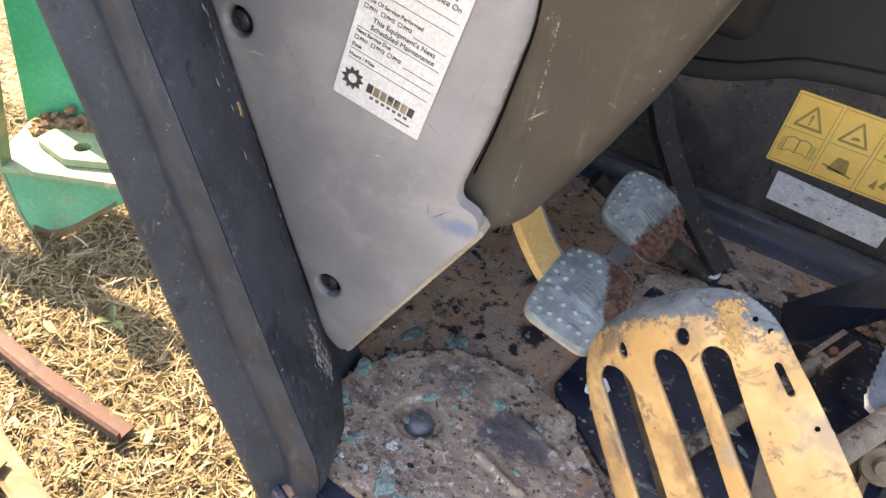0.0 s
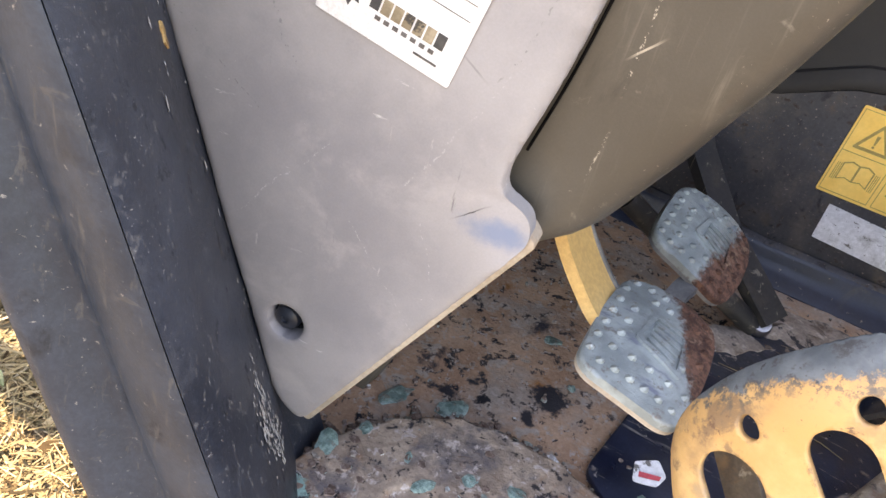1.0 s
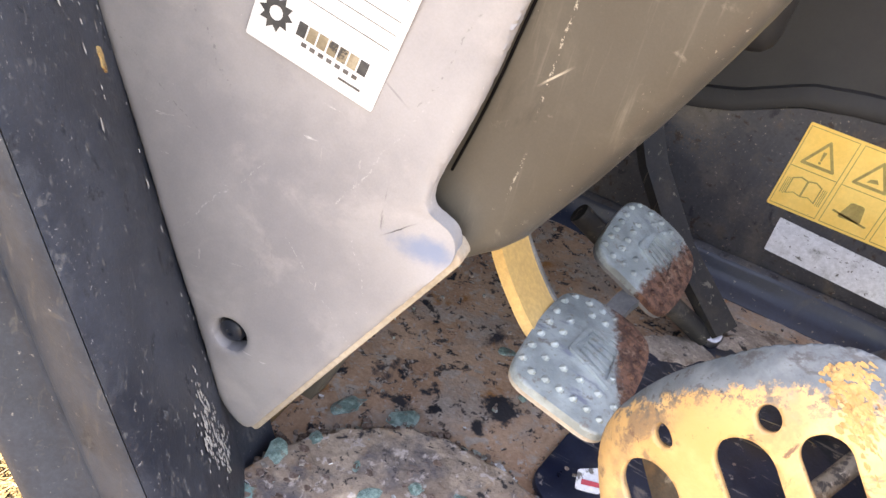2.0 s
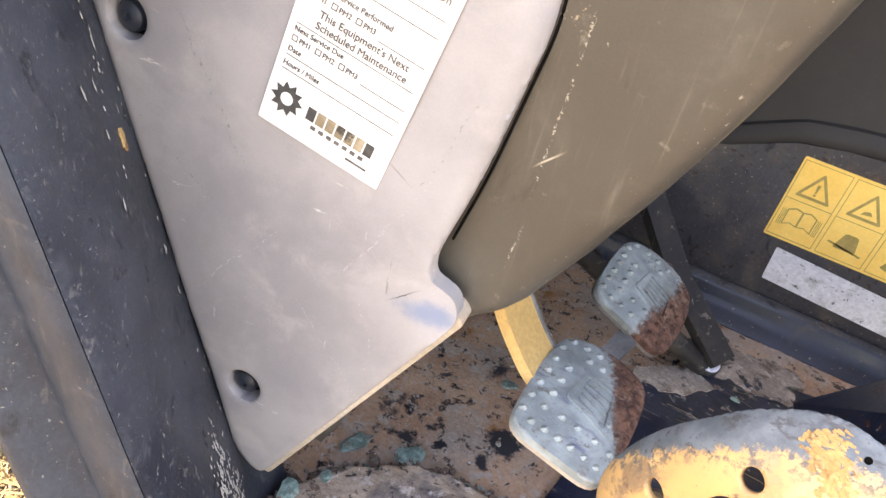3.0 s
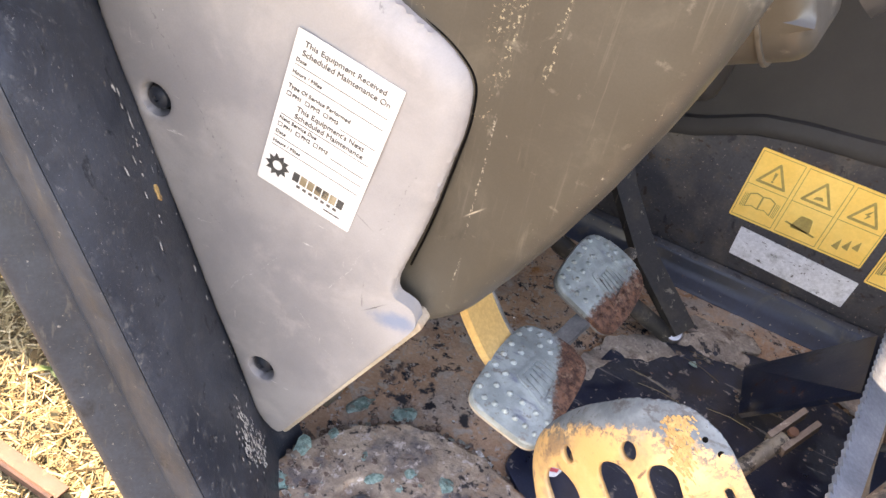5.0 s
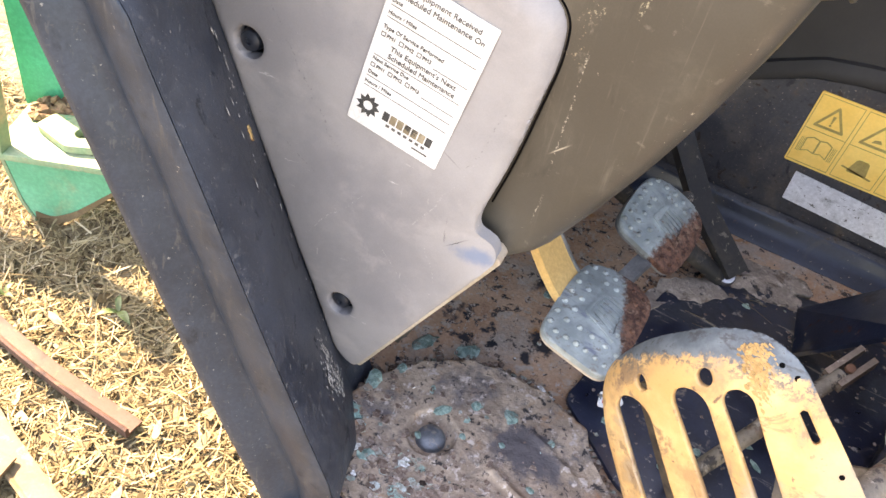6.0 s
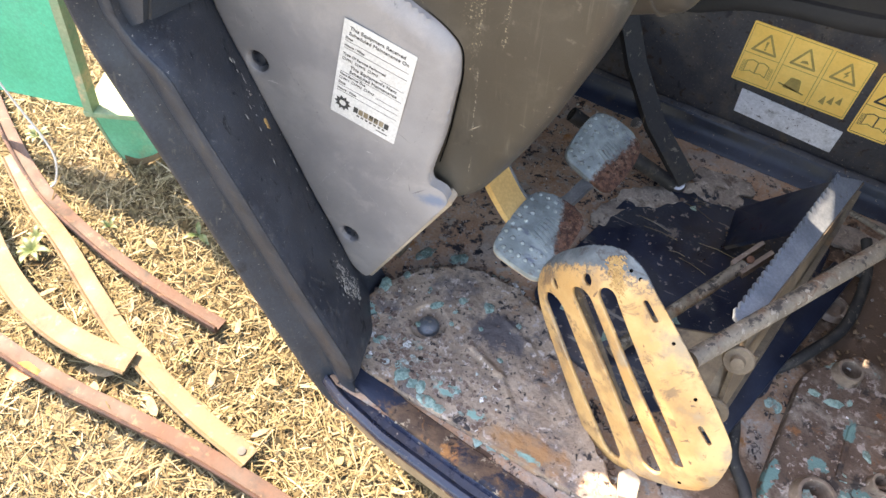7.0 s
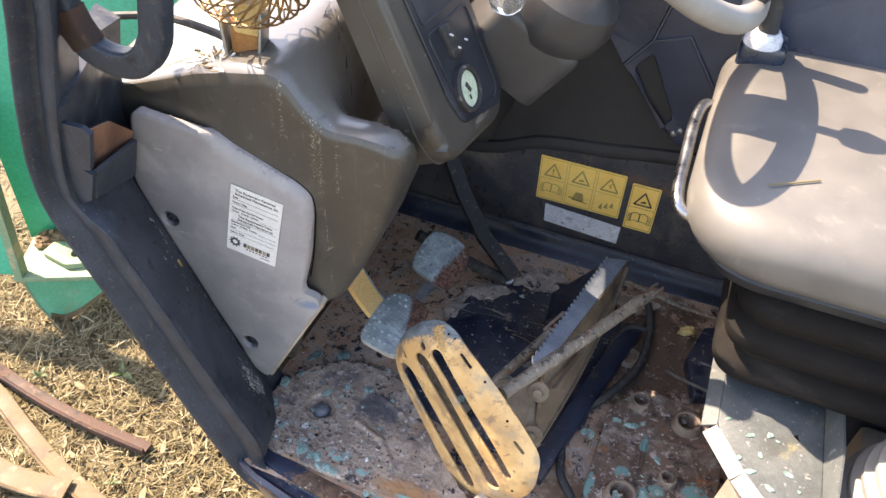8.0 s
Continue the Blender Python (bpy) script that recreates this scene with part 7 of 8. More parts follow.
plate(bm, rounded([(-0.012, -0.014), (0.008, -0.018), (0.014, 0.004), (0.004, 0.018), (-0.010, 0.012)], 0.003, 2), 0.030, pose(0.318, 0.400, 0.034, 8, -10, 25), bevel=0.003)
solo("broken_block", bm, M["cream"], "pale broken plastic block on the floor", "block")
bm = bmesh.new()
plate(bm, rounded([(-0.014, -0.008), (0.004, -0.011), (0.013, -0.003), (0.008, 0.009), (-0.010, 0.007)], 0.002, 2), 0.0006, pose(0.1496, 0.5885, 0.030, 22, 14, 35), bend=lambda u, v: 0.003 * math.sin(u * 120))
scrap = solo("paper_scrap", bm, M["white"], "crumpled scrap of a white and red label", "paper")
bm = bmesh.new()
plate(bm, [(-0.009, -0.005), (0.006, -0.007), (0.008, -0.004), (-0.008, -0.001)], 0.0003, pose(0.1496, 0.5885, 0.0312, 22, 14, 35), bend=lambda u, v: 0.003 * math.sin(u * 120))
M["red"] = surface("red_print", (0.5, 0.04, 0.06), (0.58, 0.07, 0.08), 60, 0.5, bump=0.05)
part("red_stripe", bm, M["red"], scrap, "red printed stripe")

# ---- cast plate with bosses ----
cp = thing("cast_plate", (0.53, 0.57, 0.0), "rusted cast steel floor plate with bored bosses", "cast plate")
BOSS = [((0.499, 0.498), 0.016, 0.024), ((0.573, 0.492), 0.0165, 0.027), ((0.570, 0.660), 0.0145, 0.022), ((0.493, 0.672), 0.011, 0.017), ((0.558, 0.550), 0.009, 0.014)]
bm = bmesh.new()
plate(bm, rounded([(0.448, 0.650), (0.446, 0.478), (0.528, 0.440), (0.595, 0.452), (0.630, 0.505), (0.634, 0.64), (0.592, 0.695), (0.50, 0.712)], 0.015, 4), 0.024, Matrix.Translation((0, 0, 0.018)), holes=[circle(c, r, 20) for c, r, _ in BOSS], bevel=0.004)
part("slab", bm, M["cast"], cp)
for c, r, ro in BOSS:
    bm = bmesh.new()
    lathe(bm, [(ro * 1.12, 0.016), (ro, 0.021), (ro * 0.94, 0.030), (ro * 0.86, 0.0325), (r * 1.08, 0.0325), (r, 0.030), (r * 0.96, -0.05), (0.0, -0.05)], Matrix.Translation((c[0], c[1], 0)), 26)
    part("boss", bm, M["boss"], cp, "bored boss")
bm = bmesh.new()
plate(bm, rounded([(0.513, 0.532), (0.612, 0.566), (0.580, 0.628), (0.512, 0.612)], 0.010, 3), 0.008, Matrix.Translation((0, 0, 0.022)), holes=[rounded([(0.519, 0.539), (0.602, 0.568), (0.576, 0.620), (0.519, 0.606)], 0.008, 3)], bevel=0.002)
part("raised_rim", bm, M["cast"], cp, "raised rim")
bm = bmesh.new()
lathe(bm, [(0.0, 0.0), (0.02, 0.001), (0.024, 0.006), (0.018, 0.012), (0.014, 0.012), (0.012, 0.004), (0.0, 0.003)], Matrix.Translation((0.456, 0.770, 0)), 22)
solo("pipe_stub", bm, M["boss"], "rusted pipe stub in the floor", "pipe")
for line, r, mat_, nm, lb in (
        ([(0.462, 0.885, 0.03), (0.473, 0.855, 0.026), (0.480, 0.81, 0.02), (0.474, 0.74, 0.018), (0.447, 0.682, 0.016), (0.424, 0.645, 0.012), (0.405, 0.63, 0.004)], 0.0072, "rubber", "hose", "black rubber hose lying along the floor"),
        ([(0.388, 0.575, 0.003), (0.400, 0.535, 0.012), (0.410, 0.50, 0.012), (0.436, 0.468, 0.010), (0.455, 0.42, 0.004)], 0.0072, "rubber", "hose", "black rubber hose end beside the floor bar"),
        ([(0.418, 0.76, 0.012), (0.430, 0.805, 0.022), (0.447, 0.825, 0.026), (0.474, 0.832, 0.02)], 0.005, "rubber", "hose", "thin black hose looped on the floor"),
        ([(0.52, 0.755, 0.02), (0.56, 0.72, 0.05), (0.605, 0.67, 0.10)], 0.0025, "steel", "thin_wire", "thin bare steel wire sticking up"),
        ([(0.40, 0.93, 0.03), (0.52, 0.915, 0.02), (0.60, 0.91, 0.02)], 0.004, "rod", "thin_rod", "thin rusted rod at the foot of the bulkhead")):
    bm = bmesh.new()
    tube(bm, line, r, 10)
    solo(nm, bm, M[mat_], lb, nm.split("_")[-1])
bm = bmesh.new()
out = bmesh.ops.create_icosphere(bm, subdivisions=3, radius=0.012, matrix=Matrix.Translation((0.540, 0.872, 0.006)) @ pose(0, 0, 0, 0, 0, 35) @ Matrix.Diagonal((1.4, 0.8, 0.55, 1)))
for v in out["verts"]:
    v.co += noise.noise_vector(v.co * 140) * 0.005 + noise.noise_vector(v.co * 420) * 0.002
solo("foam_crumb", bm, M["foam"], "torn yellow foam crumb on the floor", "foam", sharp=180)
bm = bmesh.new()
for i in range(260):
    p = Vector((rng.uniform(0.40, 0.64), rng.uniform(0.62, 0.95), 0.004))
    r = rng.uniform(0.0008, 0.0034)
    out = bmesh.ops.create_icosphere(bm, subdivisions=1, radius=r, matrix=Matrix.Translation(p) @ pose(0, 0, 0, 0, 0, rng.uniform(0, 180)) @ Matrix.Diagonal((1.5, 0.8, 0.5, 1)))
    for v in out["verts"]:
        v.co += noise.noise_vector(v.co * 300) * r * 0.7
solo("dirt_crumbs", bm, M["dirt"], "loose brown dirt crumbs on the floor", "dirt", "stuff", sharp=180)
bm = bmesh.new()
for i in range(9):
    a = rng.uniform(-0.4, 0.6)
    p = Vector((rng.uniform(0.17, 0.32), rng.uniform(0.72, 0.86), 0.010))
    l = rng.uniform(0.010, 0.03)
    d = Vector((math.cos(a), math.sin(a), 0)) * l
    sweep(bm, [p - d, p + Vector((0, 0, 0.003)), p + d], ring(0.0004, 4))
solo("straw_bits", bm, M["straw"], "loose straw stems on the floor plate", "straw", "stuff", sharp=180)

bm = bmesh.new()
plate(bm, rounded([(0.548, 0.800), (0.572, 0.722), (0.612, 0.742), (0.628, 0.80), (0.596, 0.895), (0.566, 0.880)], 0.006, 3), 0.030, Matrix.Translation((0, 0, 0.020)), bevel=0.003)
solo("floor_bracket", bm, M["navy"], "navy-black steel bracket on the floor beside the seat bellows", "bracket")

# ---- broken safety glass ----
r3 = random.Random(11)


def shard(x, y, z, s):
    """A flat, crazed lump of broken glass."""
    bm = bmesh.new()
    bmesh.ops.create_icosphere(bm, subdivisions=2 if s > 0.006 else 1, radius=s * 0.75)
    seed = r3.uniform(0, 90)
    m = Matrix.Translation((x, y, z)) @ pose(0, 0, 0, r3.uniform(-8, 8), r3.uniform(-8, 8), r3.uniform(0, 180))
    st, fl = r3.uniform(1.0, 1.9), r3.uniform(0.16, 0.30)
    for v in bm.verts:
        k = 1 + 0.55 * noise.noise(v.co / s * 1.6 + Vector((seed, 0, 0))) + 0.25 * noise.noise(v.co / s * 5 + Vector((0, seed, 0)))
        v.co = m @ Vector((v.co.x * k * st, v.co.y * k, max(v.co.z, -s * 0.2) * k * fl))
    solo("glass_shard", bm, M["glass"], "dirty turquoise lump of crazed safety glass on the floor", "glass", group="broken safety glass", sharp=12)


SH1 = [(0.030, 0.388, 0.016), (0.046, 0.382, 0.015), (0.075, 0.372, 0.012), (0.092, 0.371, 0.009), (0.15, 0.37, 0.013), (0.165, 0.375, 0.015), (0.185, 0.372, 0.012), (-0.047, 0.558, 0.016), (-0.002, 0.576, 0.015), (-0.060, 0.482, 0.014), (-0.045, 0.510, 0.009), (0.037, 0.706, 0.011), (0.040, 0.515, 0.011), (0.074, 0.524, 0.012), (0.12, 0.52, 0.008), (-0.061, 0.442, 0.012), (-0.059, 0.424, 0.011), (0.013, 0.468, 0.013), (-0.02, 0.41, 0.012), (0.02, 0.395, 0.010), (0.06, 0.385, 0.014), (0.10, 0.40, 0.010), (0.015, 0.492, 0.009), (0.24, 0.83, 0.008), (0.28, 0.64, 0.010), (0.072, 0.660, 0.008), (0.18, 0.385, 0.014), (0.20, 0.40, 0.012), (-0.07, 0.40, 0.008), (0.30, 0.62, 0.008), (0.155, 0.58, 0.009), (0.22, 0.57, 0.010), (0.245, 0.60, 0.008)]
for x, y, s in SH1:
    on_mat = math.hypot(x - 0.055, y - 0.45) < 0.12
    shard(x, y, mat_rise(x, y) if on_mat else 0.008 if x > 0.14 and y > 0.5 else 0.0, s * 0.74)
for i in range(16):
    x, y = r3.uniform(-0.09, 0.17), r3.uniform(0.37, 0.52)
    shard(x, y, 0.010 if math.hypot(x - 0.055, y - 0.45) < 0.12 else 0.001, r3.uniform(0.002, 0.0055))
for i in range(18):
    x, y = r3.gauss(0.545, 0.03), r3.gauss(0.47, 0.035)
    shard(x, y, 0.019, r3.uniform(0.003, 0.008))
for i in range(9):
    shard(r3.uniform(0.42, 0.60), r3.uniform(0.5, 0.64), 0.019, r3.uniform(0.003, 0.009))
for x, y in ((0.62, 0.52), (0.635, 0.505), (0.645, 0.535), (0.66, 0.49), (0.605, 0.60), (0.61, 0.59), (0.60, 0.575), (0.64, 0.655), (0.66, 0.65), (0.675, 0.648), (0.685, 0.64), (0.655, 0.57), (0.665, 0.565), (0.68, 0.52), (0.695, 0.50), (0.63, 0.56)):
    shard(x, y, 0.177, r3.uniform(0.002, 0.006))

# ---- crust, flakes and scuffs ----
M["flake"], _t, _b = nodes_of("crust_flake")
_oi = _t.nodes.new("ShaderNodeNewGeometry")
_cr = _t.nodes.new("ShaderNodeValToRGB")
for pos, c in ((0.0, (0.17, 0.125, 0.105)), (0.25, (0.24, 0.175, 0.145)), (0.5, (0.30, 0.235, 0.20)), (0.8, (0.40, 0.34, 0.30)), (0.95, (0.27, 0.35, 0.32))):
    e = _cr.color_ramp.elements.new(pos)
    e.color = (*c, 1)
_t.links.new(_oi.outputs["Random Per Island"], _cr.inputs[0])
_fl = mix(_t, ramp(_t, noise_node(_t, 300, 5, 0.7), 0.4, 0.65), (0.5, 0.45, 0.42), (1.0, 1.0, 1.0))
_mx = _t.nodes.new("ShaderNodeMix")
_mx.data_type, _mx.blend_type = "RGBA", "MULTIPLY"
_mx.inputs[0].default_value = 1.0
_t.links.new(_cr.outputs[0], _mx.inputs[6]), _t.links.new(_fl, _mx.inputs[7])
_t.links.new(_mx.outputs[2], _b.inputs["Base Color"])
_b.inputs["Roughness"].default_value = 0.9
_b.inputs["Specular IOR Level"].default_value = 0.2
bump_into(_t, _b, noise_node(_t, 260, 5, 0.7), 0.8, 0.001)


def flake(bm, x, y, z, s):
    n = r3.randint(5, 9)
    a0 = r3.uniform(0, 6.28)
    top, low = [], []
    for k in range(n):
        a = a0 + 6.283 * k / n
        r = s * r3.uniform(0.55, 1.25)
        q = Vector((x + r * math.cos(a) * 1.2, y + r * math.sin(a), 0))
        low.append(bm.verts.new((q.x, q.y, z - 0.002)))
        top.append(bm.verts.new((x + (q.x - x) * 0.8, y + (q.y - y) * 0.8, z + s * r3.uniform(0.10, 0.35))))
    bm.faces.new(top)
    for k in range(n):
        bm.faces.new((low[k], low[(k + 1) % n], top[(k + 1) % n], top[k]))


bm = bmesh.new()
for cx, cy, sx, sy, n, s0, s1 in ((0.012, 0.412, 0.018, 0.010, 70, 0.0015, 0.0060), (0.03, 0.405, 0.045, 0.022, 130, 0.0012, 0.0055), (0.06, 0.45, 0.06, 0.045, 150, 0.0008, 0.0038), (-0.055, 0.42, 0.012, 0.035, 70, 0.001, 0.005), (0.14, 0.40, 0.06, 0.018, 90, 0.001, 0.005)):
    for _ in range(n):
        x, y = r3.gauss(cx, sx), r3.gauss(cy, sy)
        if y > 0.37 and -0.068 < x < 0.30 and (x - 0.055) ** 2 / 0.016 + (y - 0.44) ** 2 / 0.0145 < 1.0:
            flake(bm, x, y, mat_rise(x, y), r3.uniform(s0, s1))
solo("mat_crust", bm, M["flake"], "pale crust flakes stuck to the floor mat", "crust", "stuff", sharp=30)
bm = bmesh.new()
for _ in range(420):
    x, y = r3.uniform(-0.07, 0.62), r3.uniform(0.375, 0.95)
    flake(bm, x, y, 0.0 if not (0.13 < x < 0.43 and 0.5 < y < 0.86) else 0.006, r3.uniform(0.0007, 0.0028))
for _ in range(160):
    flake(bm, r3.uniform(0.45, 0.62), r3.uniform(0.43, 0.69), 0.018, r3.uniform(0.0008, 0.004))
for _ in range(160):
    flake(bm, r3.uniform(0.0, 0.45), r3.gauss(0.345, 0.007), 0.001, r3.uniform(0.0007, 0.003))
for x, y in edge:
    for _ in range(3):
        if y > 0.385 and x < 0.30:
            out = 1.0 + abs(r3.gauss(0.0, 0.035))
            gx, gy = C[0] + (x - C[0]) * out + r3.gauss(0, 0.003), C[1] + (y - C[1]) * out + r3.gauss(0, 0.003)
            flake(bm, gx, gy, 0.001, r3.uniform(0.001, 0.0048))
solo("floor_grit", bm, M["flake"], "grit and rust flakes scattered over the floor", "grit", "stuff", sharp=30)


def reveal_at(z, f):
    """A place on the reveal: height along the pillar, then 0 at the pillar's face to 1 at the cover."""
    i = min(range(len(POST_LINE)), key=lambda k: abs(POST_LINE[k].z - z))
    p = POST_LINE[i]
    tan = (POST_LINE[i + 1] - POST_LINE[i - 1]).normalized()
    side = Vector((tan.z, 0, -tan.x))
    a, b = (0.085, 0.364), (0.014, 0.456)
    out = p + side * (a[0] + (b[0] - a[0]) * f) + Vector((0, a[1] + (b[1] - a[1]) * f, 0)) + tan * (z - p.z) / max(tan.z, 0.3)
    across = (side * (b[0] - a[0]) + Vector((0, b[1] - a[1], 0))).normalized()
    n = across.cross(tan).normalized()
    n = n if n.dot(Vector((1, 0, 0.3))) > 0 else -n
    return out, tan, across, n


bm = bmesh.new()
for zc, fc, sz, sf, n in ((0.078, 0.60, 0.013, 0.09, 120), (0.050, 0.74, 0.010, 0.08, 70), (0.33, 0.85, 0.02, 0.08, 16), (0.30, 0.55, 0.03, 0.15, 10), (0.16, 0.93, 0.05, 0.04, 14)):
    for _ in range(n):
        o, tan, ac, nn = reveal_at(max(0.012, r3.gauss(zc, sz)), min(0.98, max(0.02, r3.gauss(fc, sf))))
        l, w = r3.choice((r3.uniform(0.0006, 0.0020), r3.uniform(0.001, 0.0045))), r3.uniform(0.0005, 0.0017)
        d = (tan + ac * r3.uniform(-0.5, 0.3)).normalized()
        s = nn.cross(d)
        o += nn * 0.0006
        q = [bm.verts.new(o + d * l * a + s * w * b) for a, b in ((-1, -0.3), (-0.2, -1), (1, -0.2), (0.7, 0.6), (-0.4, 0.9))]
        bm.faces.new(q)
M["scuff"] = surface("pale_bare_scuff", (0.46, 0.44, 0.41), (0.60, 0.58, 0.54), 90, 0.8, bump=0.2)
solo("pillar_scuffs", bm, M["scuff"], "pale scuffs and scratches in the black paint", "scuffs", "stuff", sharp=180)
o, tan, ac, nn = reveal_at(0.280, 0.80)
bm = bmesh.new()
plate(bm, [(-0.0075, -0.001), (-0.005, -0.003), (-0.002, -0.002), (0.001, -0.0038), (0.005, -0.002), (0.006, 0.001), (0.003, 0.0032), (0.0, 0.0018), (-0.004, 0.003)], 0.0012, frame3(o + nn * 0.001, tan, nn))
solo("paint_chip", bm, M["flaky"], "small orange chip on the black pillar", "paint chip")

# ---- seat ----
seat = thing("seat", (0.76, 0.86, 0.0), "grey vinyl operator seat on a black bellows suspension", "seat")


def slab(bm, cx, cy, hx, hy, r, rings_):
    rows = []
    for z, inset in rings_:
        q = rounded([(cx - hx + inset, cy - hy + inset), (cx + hx - inset, cy - hy + inset), (cx + hx - inset, cy + hy - inset), (cx - hx + inset, cy + hy - inset)], max(r - inset * 0.6, 0.02), 12)
        rows.append([bm.verts.new((x, y, z(x, y) if callable(z) else z)) for x, y in q])
    for a, b in zip(rows, rows[1:]):
        for i in range(len(a)):
            j = (i + 1) % len(a)
            bm.faces.new((a[i], a[j], b[j], b[i]))
    bm.faces.new(rows[0][::-1]), bm.faces.new(rows[-1])
    return bm


bm = bmesh.new()
slab(bm, 0.745, 0.855, 0.285, 0.268, 0.13, [(0.392, 0.05), (0.396, 0.025), (0.408, 0.008), (0.425, 0.0), (0.448, 0.0), (0.462, 0.004), (0.474, 0.013), (0.482, 0.028), (0.487, 0.05), (0.489, 0.09), (0.490, 0.13), (0.490, 0.2)])
part("cushion", bm, M["seat"], seat, sharp=80)
bm = bmesh.new()
slab(bm, 0.755, 0.855, 0.275, 0.255, 0.10, [(0.365, 0.05), (0.370, 0.02), (0.388, 0.012), (0.398, 0.02)])
part("pan", bm, M["shell"], seat, "black seat pan")
bm = bmesh.new()
fold = []
for k in range(3):
    z = 0.365 - 0.058 * k
    fold += [(z, 0.020), (z - 0.006, 0.008), (z - 0.014, 0.001), (z - 0.026, 0.0), (z - 0.036, 0.004), (z - 0.046, 0.014), (z - 0.054, 0.020)]
slab(bm, 0.83, 0.865, 0.275, 0.255, 0.05, fold)
part("bellows", bm, M["bellows"], seat, "dark rubber suspension bellows")
bm = bmesh.new()
slab(bm, 0.85, 0.87, 0.245, 0.20, 0.03, [(0.0, 0.0), (0.205, 0.0)])
part("pedestal", bm, M["black"], seat, "black steel pedestal")
bm = bmesh.new()
tube(bm, [(0.475, 0.90, 0.44), (0.452, 0.885, 0.452), (0.445, 0.84, 0.447), (0.447, 0.76, 0.44), (0.450, 0.69, 0.435), (0.462, 0.668, 0.425), (0.50, 0.67, 0.41)], 0.008, 12)
part("adjust_handle", bm, M["chrome"], seat, "bright bent adjusting handle")
bm = bmesh.new()
plate(bm, rounded([(-0.008, -0.004), (0.004, -0.006), (0.010, 0.0), (0.0, 0.006)], 0.002, 2), 0.001, pose(0.488, 0.80, 0.478, 0, -35, 20))
solo("dry_leaf", bm, M["dry_leaf"], "tiny dry leaf on the seat cushion", "leaf")
bm = bmesh.new()
sweep(bm, [(0.545, 0.672, 0.4915), (0.575, 0.69, 0.4915), (0.60, 0.705, 0.492)], ring(0.0012, 5))
solo("straw_stem", bm, M["straw"], "dry straw stem on the seat cushion", "straw")
bm = bmesh.new()
lathe(bm, [(0.004, 0.0), (0.016, 0.0), (0.016, 0.004), (0.006, 0.008), (0.0, 0.008)], Matrix.Translation((0.70, 0.72, 0.488)), 16)
solo("belt_buckle", bm, M["chrome"], "bright metal buckle piece on the seat", "buckle")

# ---- control lever beyond the seat ----
lev = thing("control_lever", (0.50, 1.0, 0.44), "black control lever with a white base collar beyond the seat", "lever")
bm = bmesh.new()
tube(bm, [(0.507, 0.985, 0.523), (0.498, 0.985, 0.582), (0.487, 0.985, 0.683)], 0.0145, 14)
part("shaft", bm, M["rubber"], lev)
bm = bmesh.new()
lathe(bm, [(0.027, 0.0), (0.026, 0.011), (0.020, 0.020), (0.0, 0.022)], Matrix.Translation((0.503, 0.985, 0.5117)), 24)
part("collar", bm, M["white"], lev, "white base collar")
bm = bmesh.new()
box(bm, (0.508, 1.002, 0.486), (0.066, 0.062, 0.056), None, 0.012)
part("mount", bm, M["console"], lev, "blue-black mount")

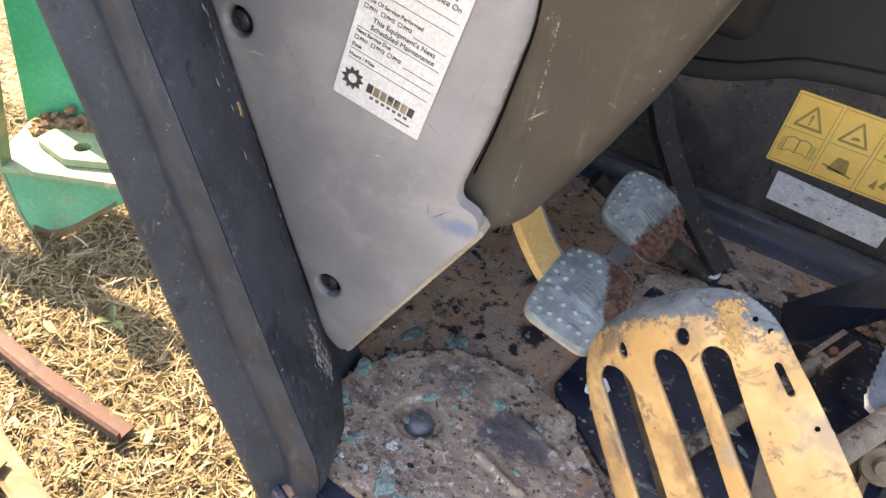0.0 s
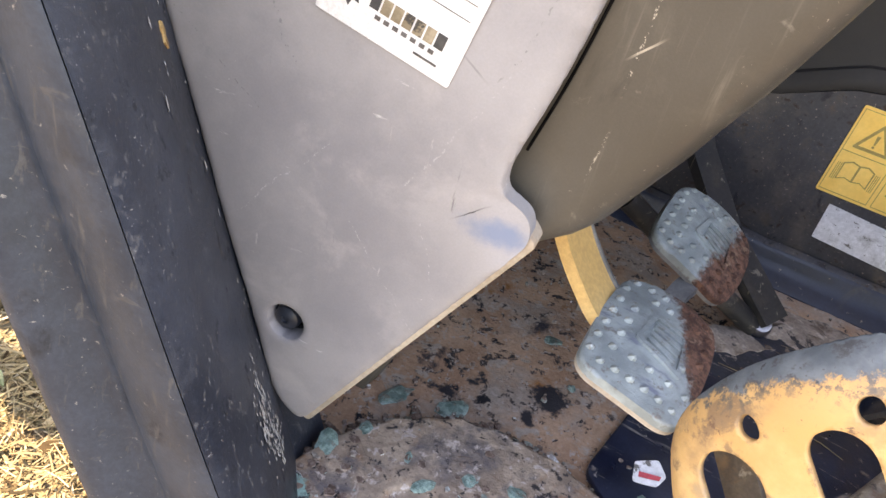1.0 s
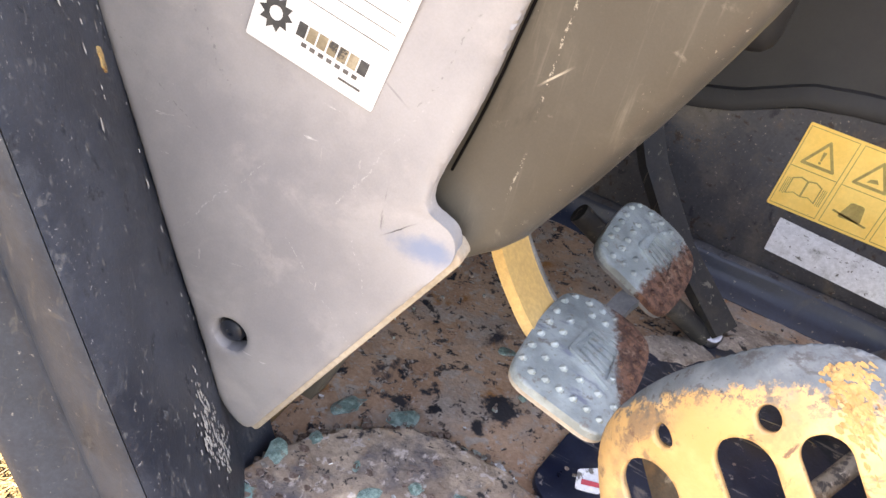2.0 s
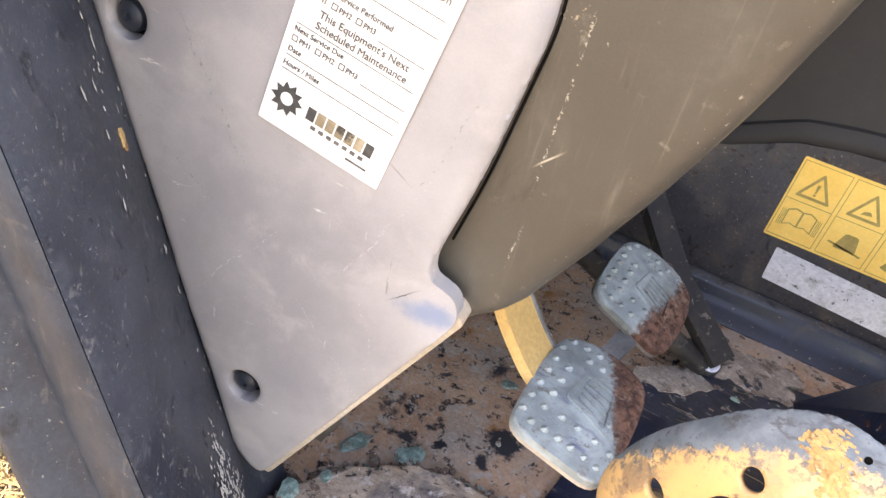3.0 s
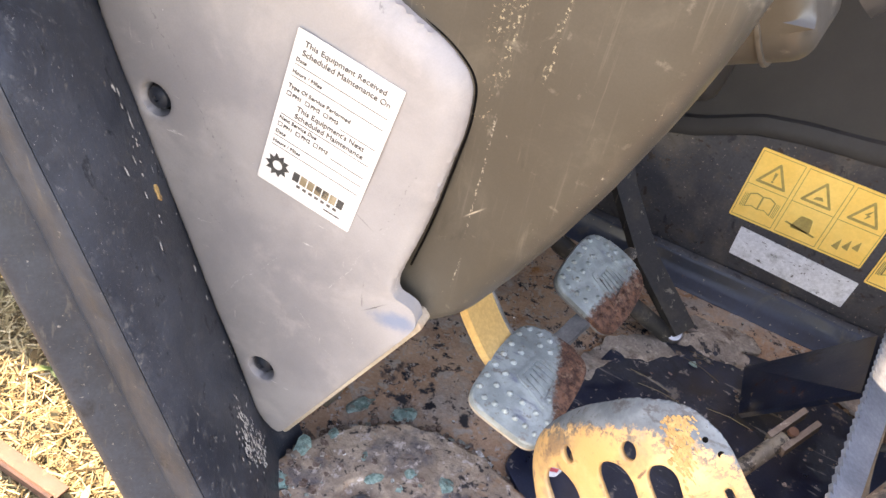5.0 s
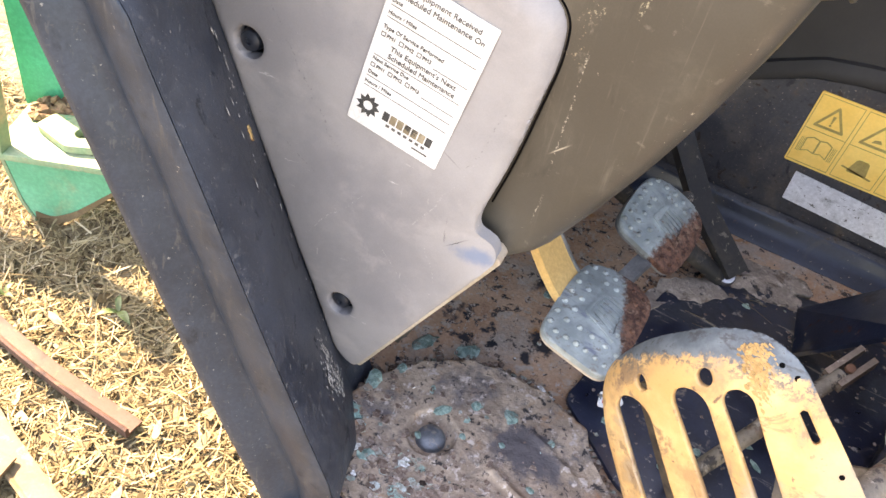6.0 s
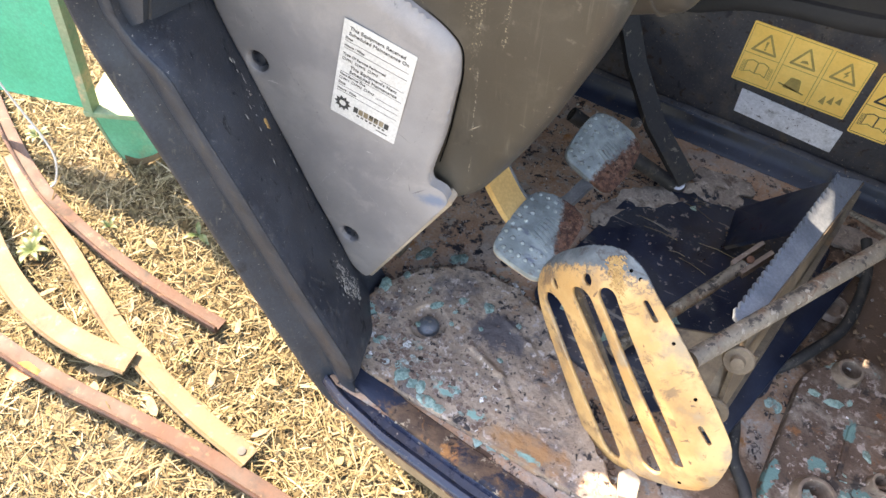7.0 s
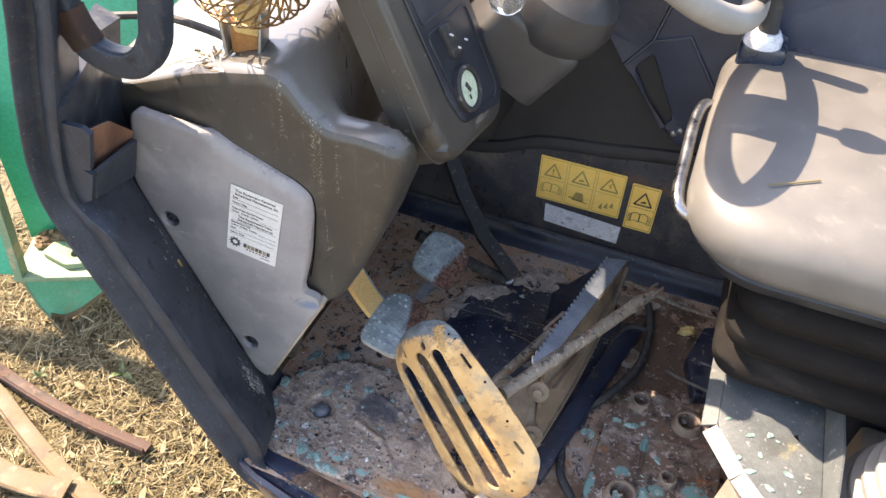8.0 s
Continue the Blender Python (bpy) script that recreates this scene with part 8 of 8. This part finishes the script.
# ---- pale plate beside the seat ----
rp = thing("side_plate", (0.62, 0.55, 0.0), "pale grey sheet-metal side plate strewn with broken glass", "metal plate")
bm = bmesh.new()
plate(bm, rounded([(0.588, 0.69), (0.588, 0.560), (0.63, 0.502), (0.71, 0.418), (0.80, 0.36), (0.80, 0.47), (0.722, 0.50), (0.722, 0.69)], [0.004, 0.012, 0.008, 0.004, 0.004, 0.004, 0.004, 0.004], 4), 0.004, Matrix.Translation((0, 0, 0.176)), holes=[rounded([(0.684, 0.583), (0.692, 0.577), (0.690, 0.588)], 0.001, 2)], bevel=0.001)
part("top", bm, M["plate"], rp)
for a, b in (((0.588, 0.69), (0.588, 0.560)), ((0.588, 0.560), (0.63, 0.502)), ((0.63, 0.502), (0.71, 0.418)), ((0.71, 0.418), (0.80, 0.36))):
    a3, b3 = Vector((*a, 0.175)), Vector((*b, 0.175))
    o = (b3 - a3).cross(Vector((0, 0, 1))).normalized()
    o = o if o.dot(Vector((-1, -1, 0))) > 0 else -o
    part("folded_edge", quad_plate([a3, b3, b3 + o * 0.018 + Vector((0, 0, -0.012)), a3 + o * 0.018 + Vector((0, 0, -0.012))], 0.003), M["plate"], rp)
part("upstand", quad_plate([(0.724, 0.69, 0.174), (0.724, 0.50, 0.174), (0.732, 0.485, 0.200), (0.735, 0.56, 0.212), (0.733, 0.69, 0.208)], 0.003), M["plate"], rp, "upright folded flange")
part("lower_panel", quad_plate([(0.622, 0.515, 0.155), (0.72, 0.415, 0.155), (0.73, 0.41, -0.01), (0.615, 0.52, -0.01)], 0.004), M["cream"], rp, "cream lower panel")
bm = bmesh.new()
for i in range(10):
    p = Vector((0.655, 0.475, 0.11)) + Vector((rng.gauss(0, 0.006), -0.004 + rng.gauss(0, 0.004), rng.gauss(0, 0.016)))
    bmesh.ops.create_icosphere(bm, subdivisions=1, radius=rng.uniform(0.004, 0.010), matrix=Matrix.Translation(p))
part("torn_foam", bm, M["foam"], rp, "torn yellow foam", sharp=180)

boot = thing("ribbed_boot", (0.84, 0.54, 0.15), "pale grey ribbed rubber lever boot", "rubber boot")
bm = bmesh.new()
pr = []
for k in range(9):
    z, r = 0.022 * k, 0.105 - 0.0075 * k
    pr += [(r, z), (r + 0.008, z + 0.006), (r + 0.008, z + 0.014), (r, z + 0.020)]
lathe(bm, pr + [(0.0, 0.20)], frame3((0.86, 0.54, 0.14), (1, 0, 0), (-0.25, 0.0, 1)), 40)
part("gaiter", bm, M["boot"], boot)
bm = bmesh.new()
box(bm, (0.93, 0.54, 0.07), (0.30, 0.26, 0.15), None, 0.01)
part("box", bm, M["cream"], boot, "cream box under the boot")
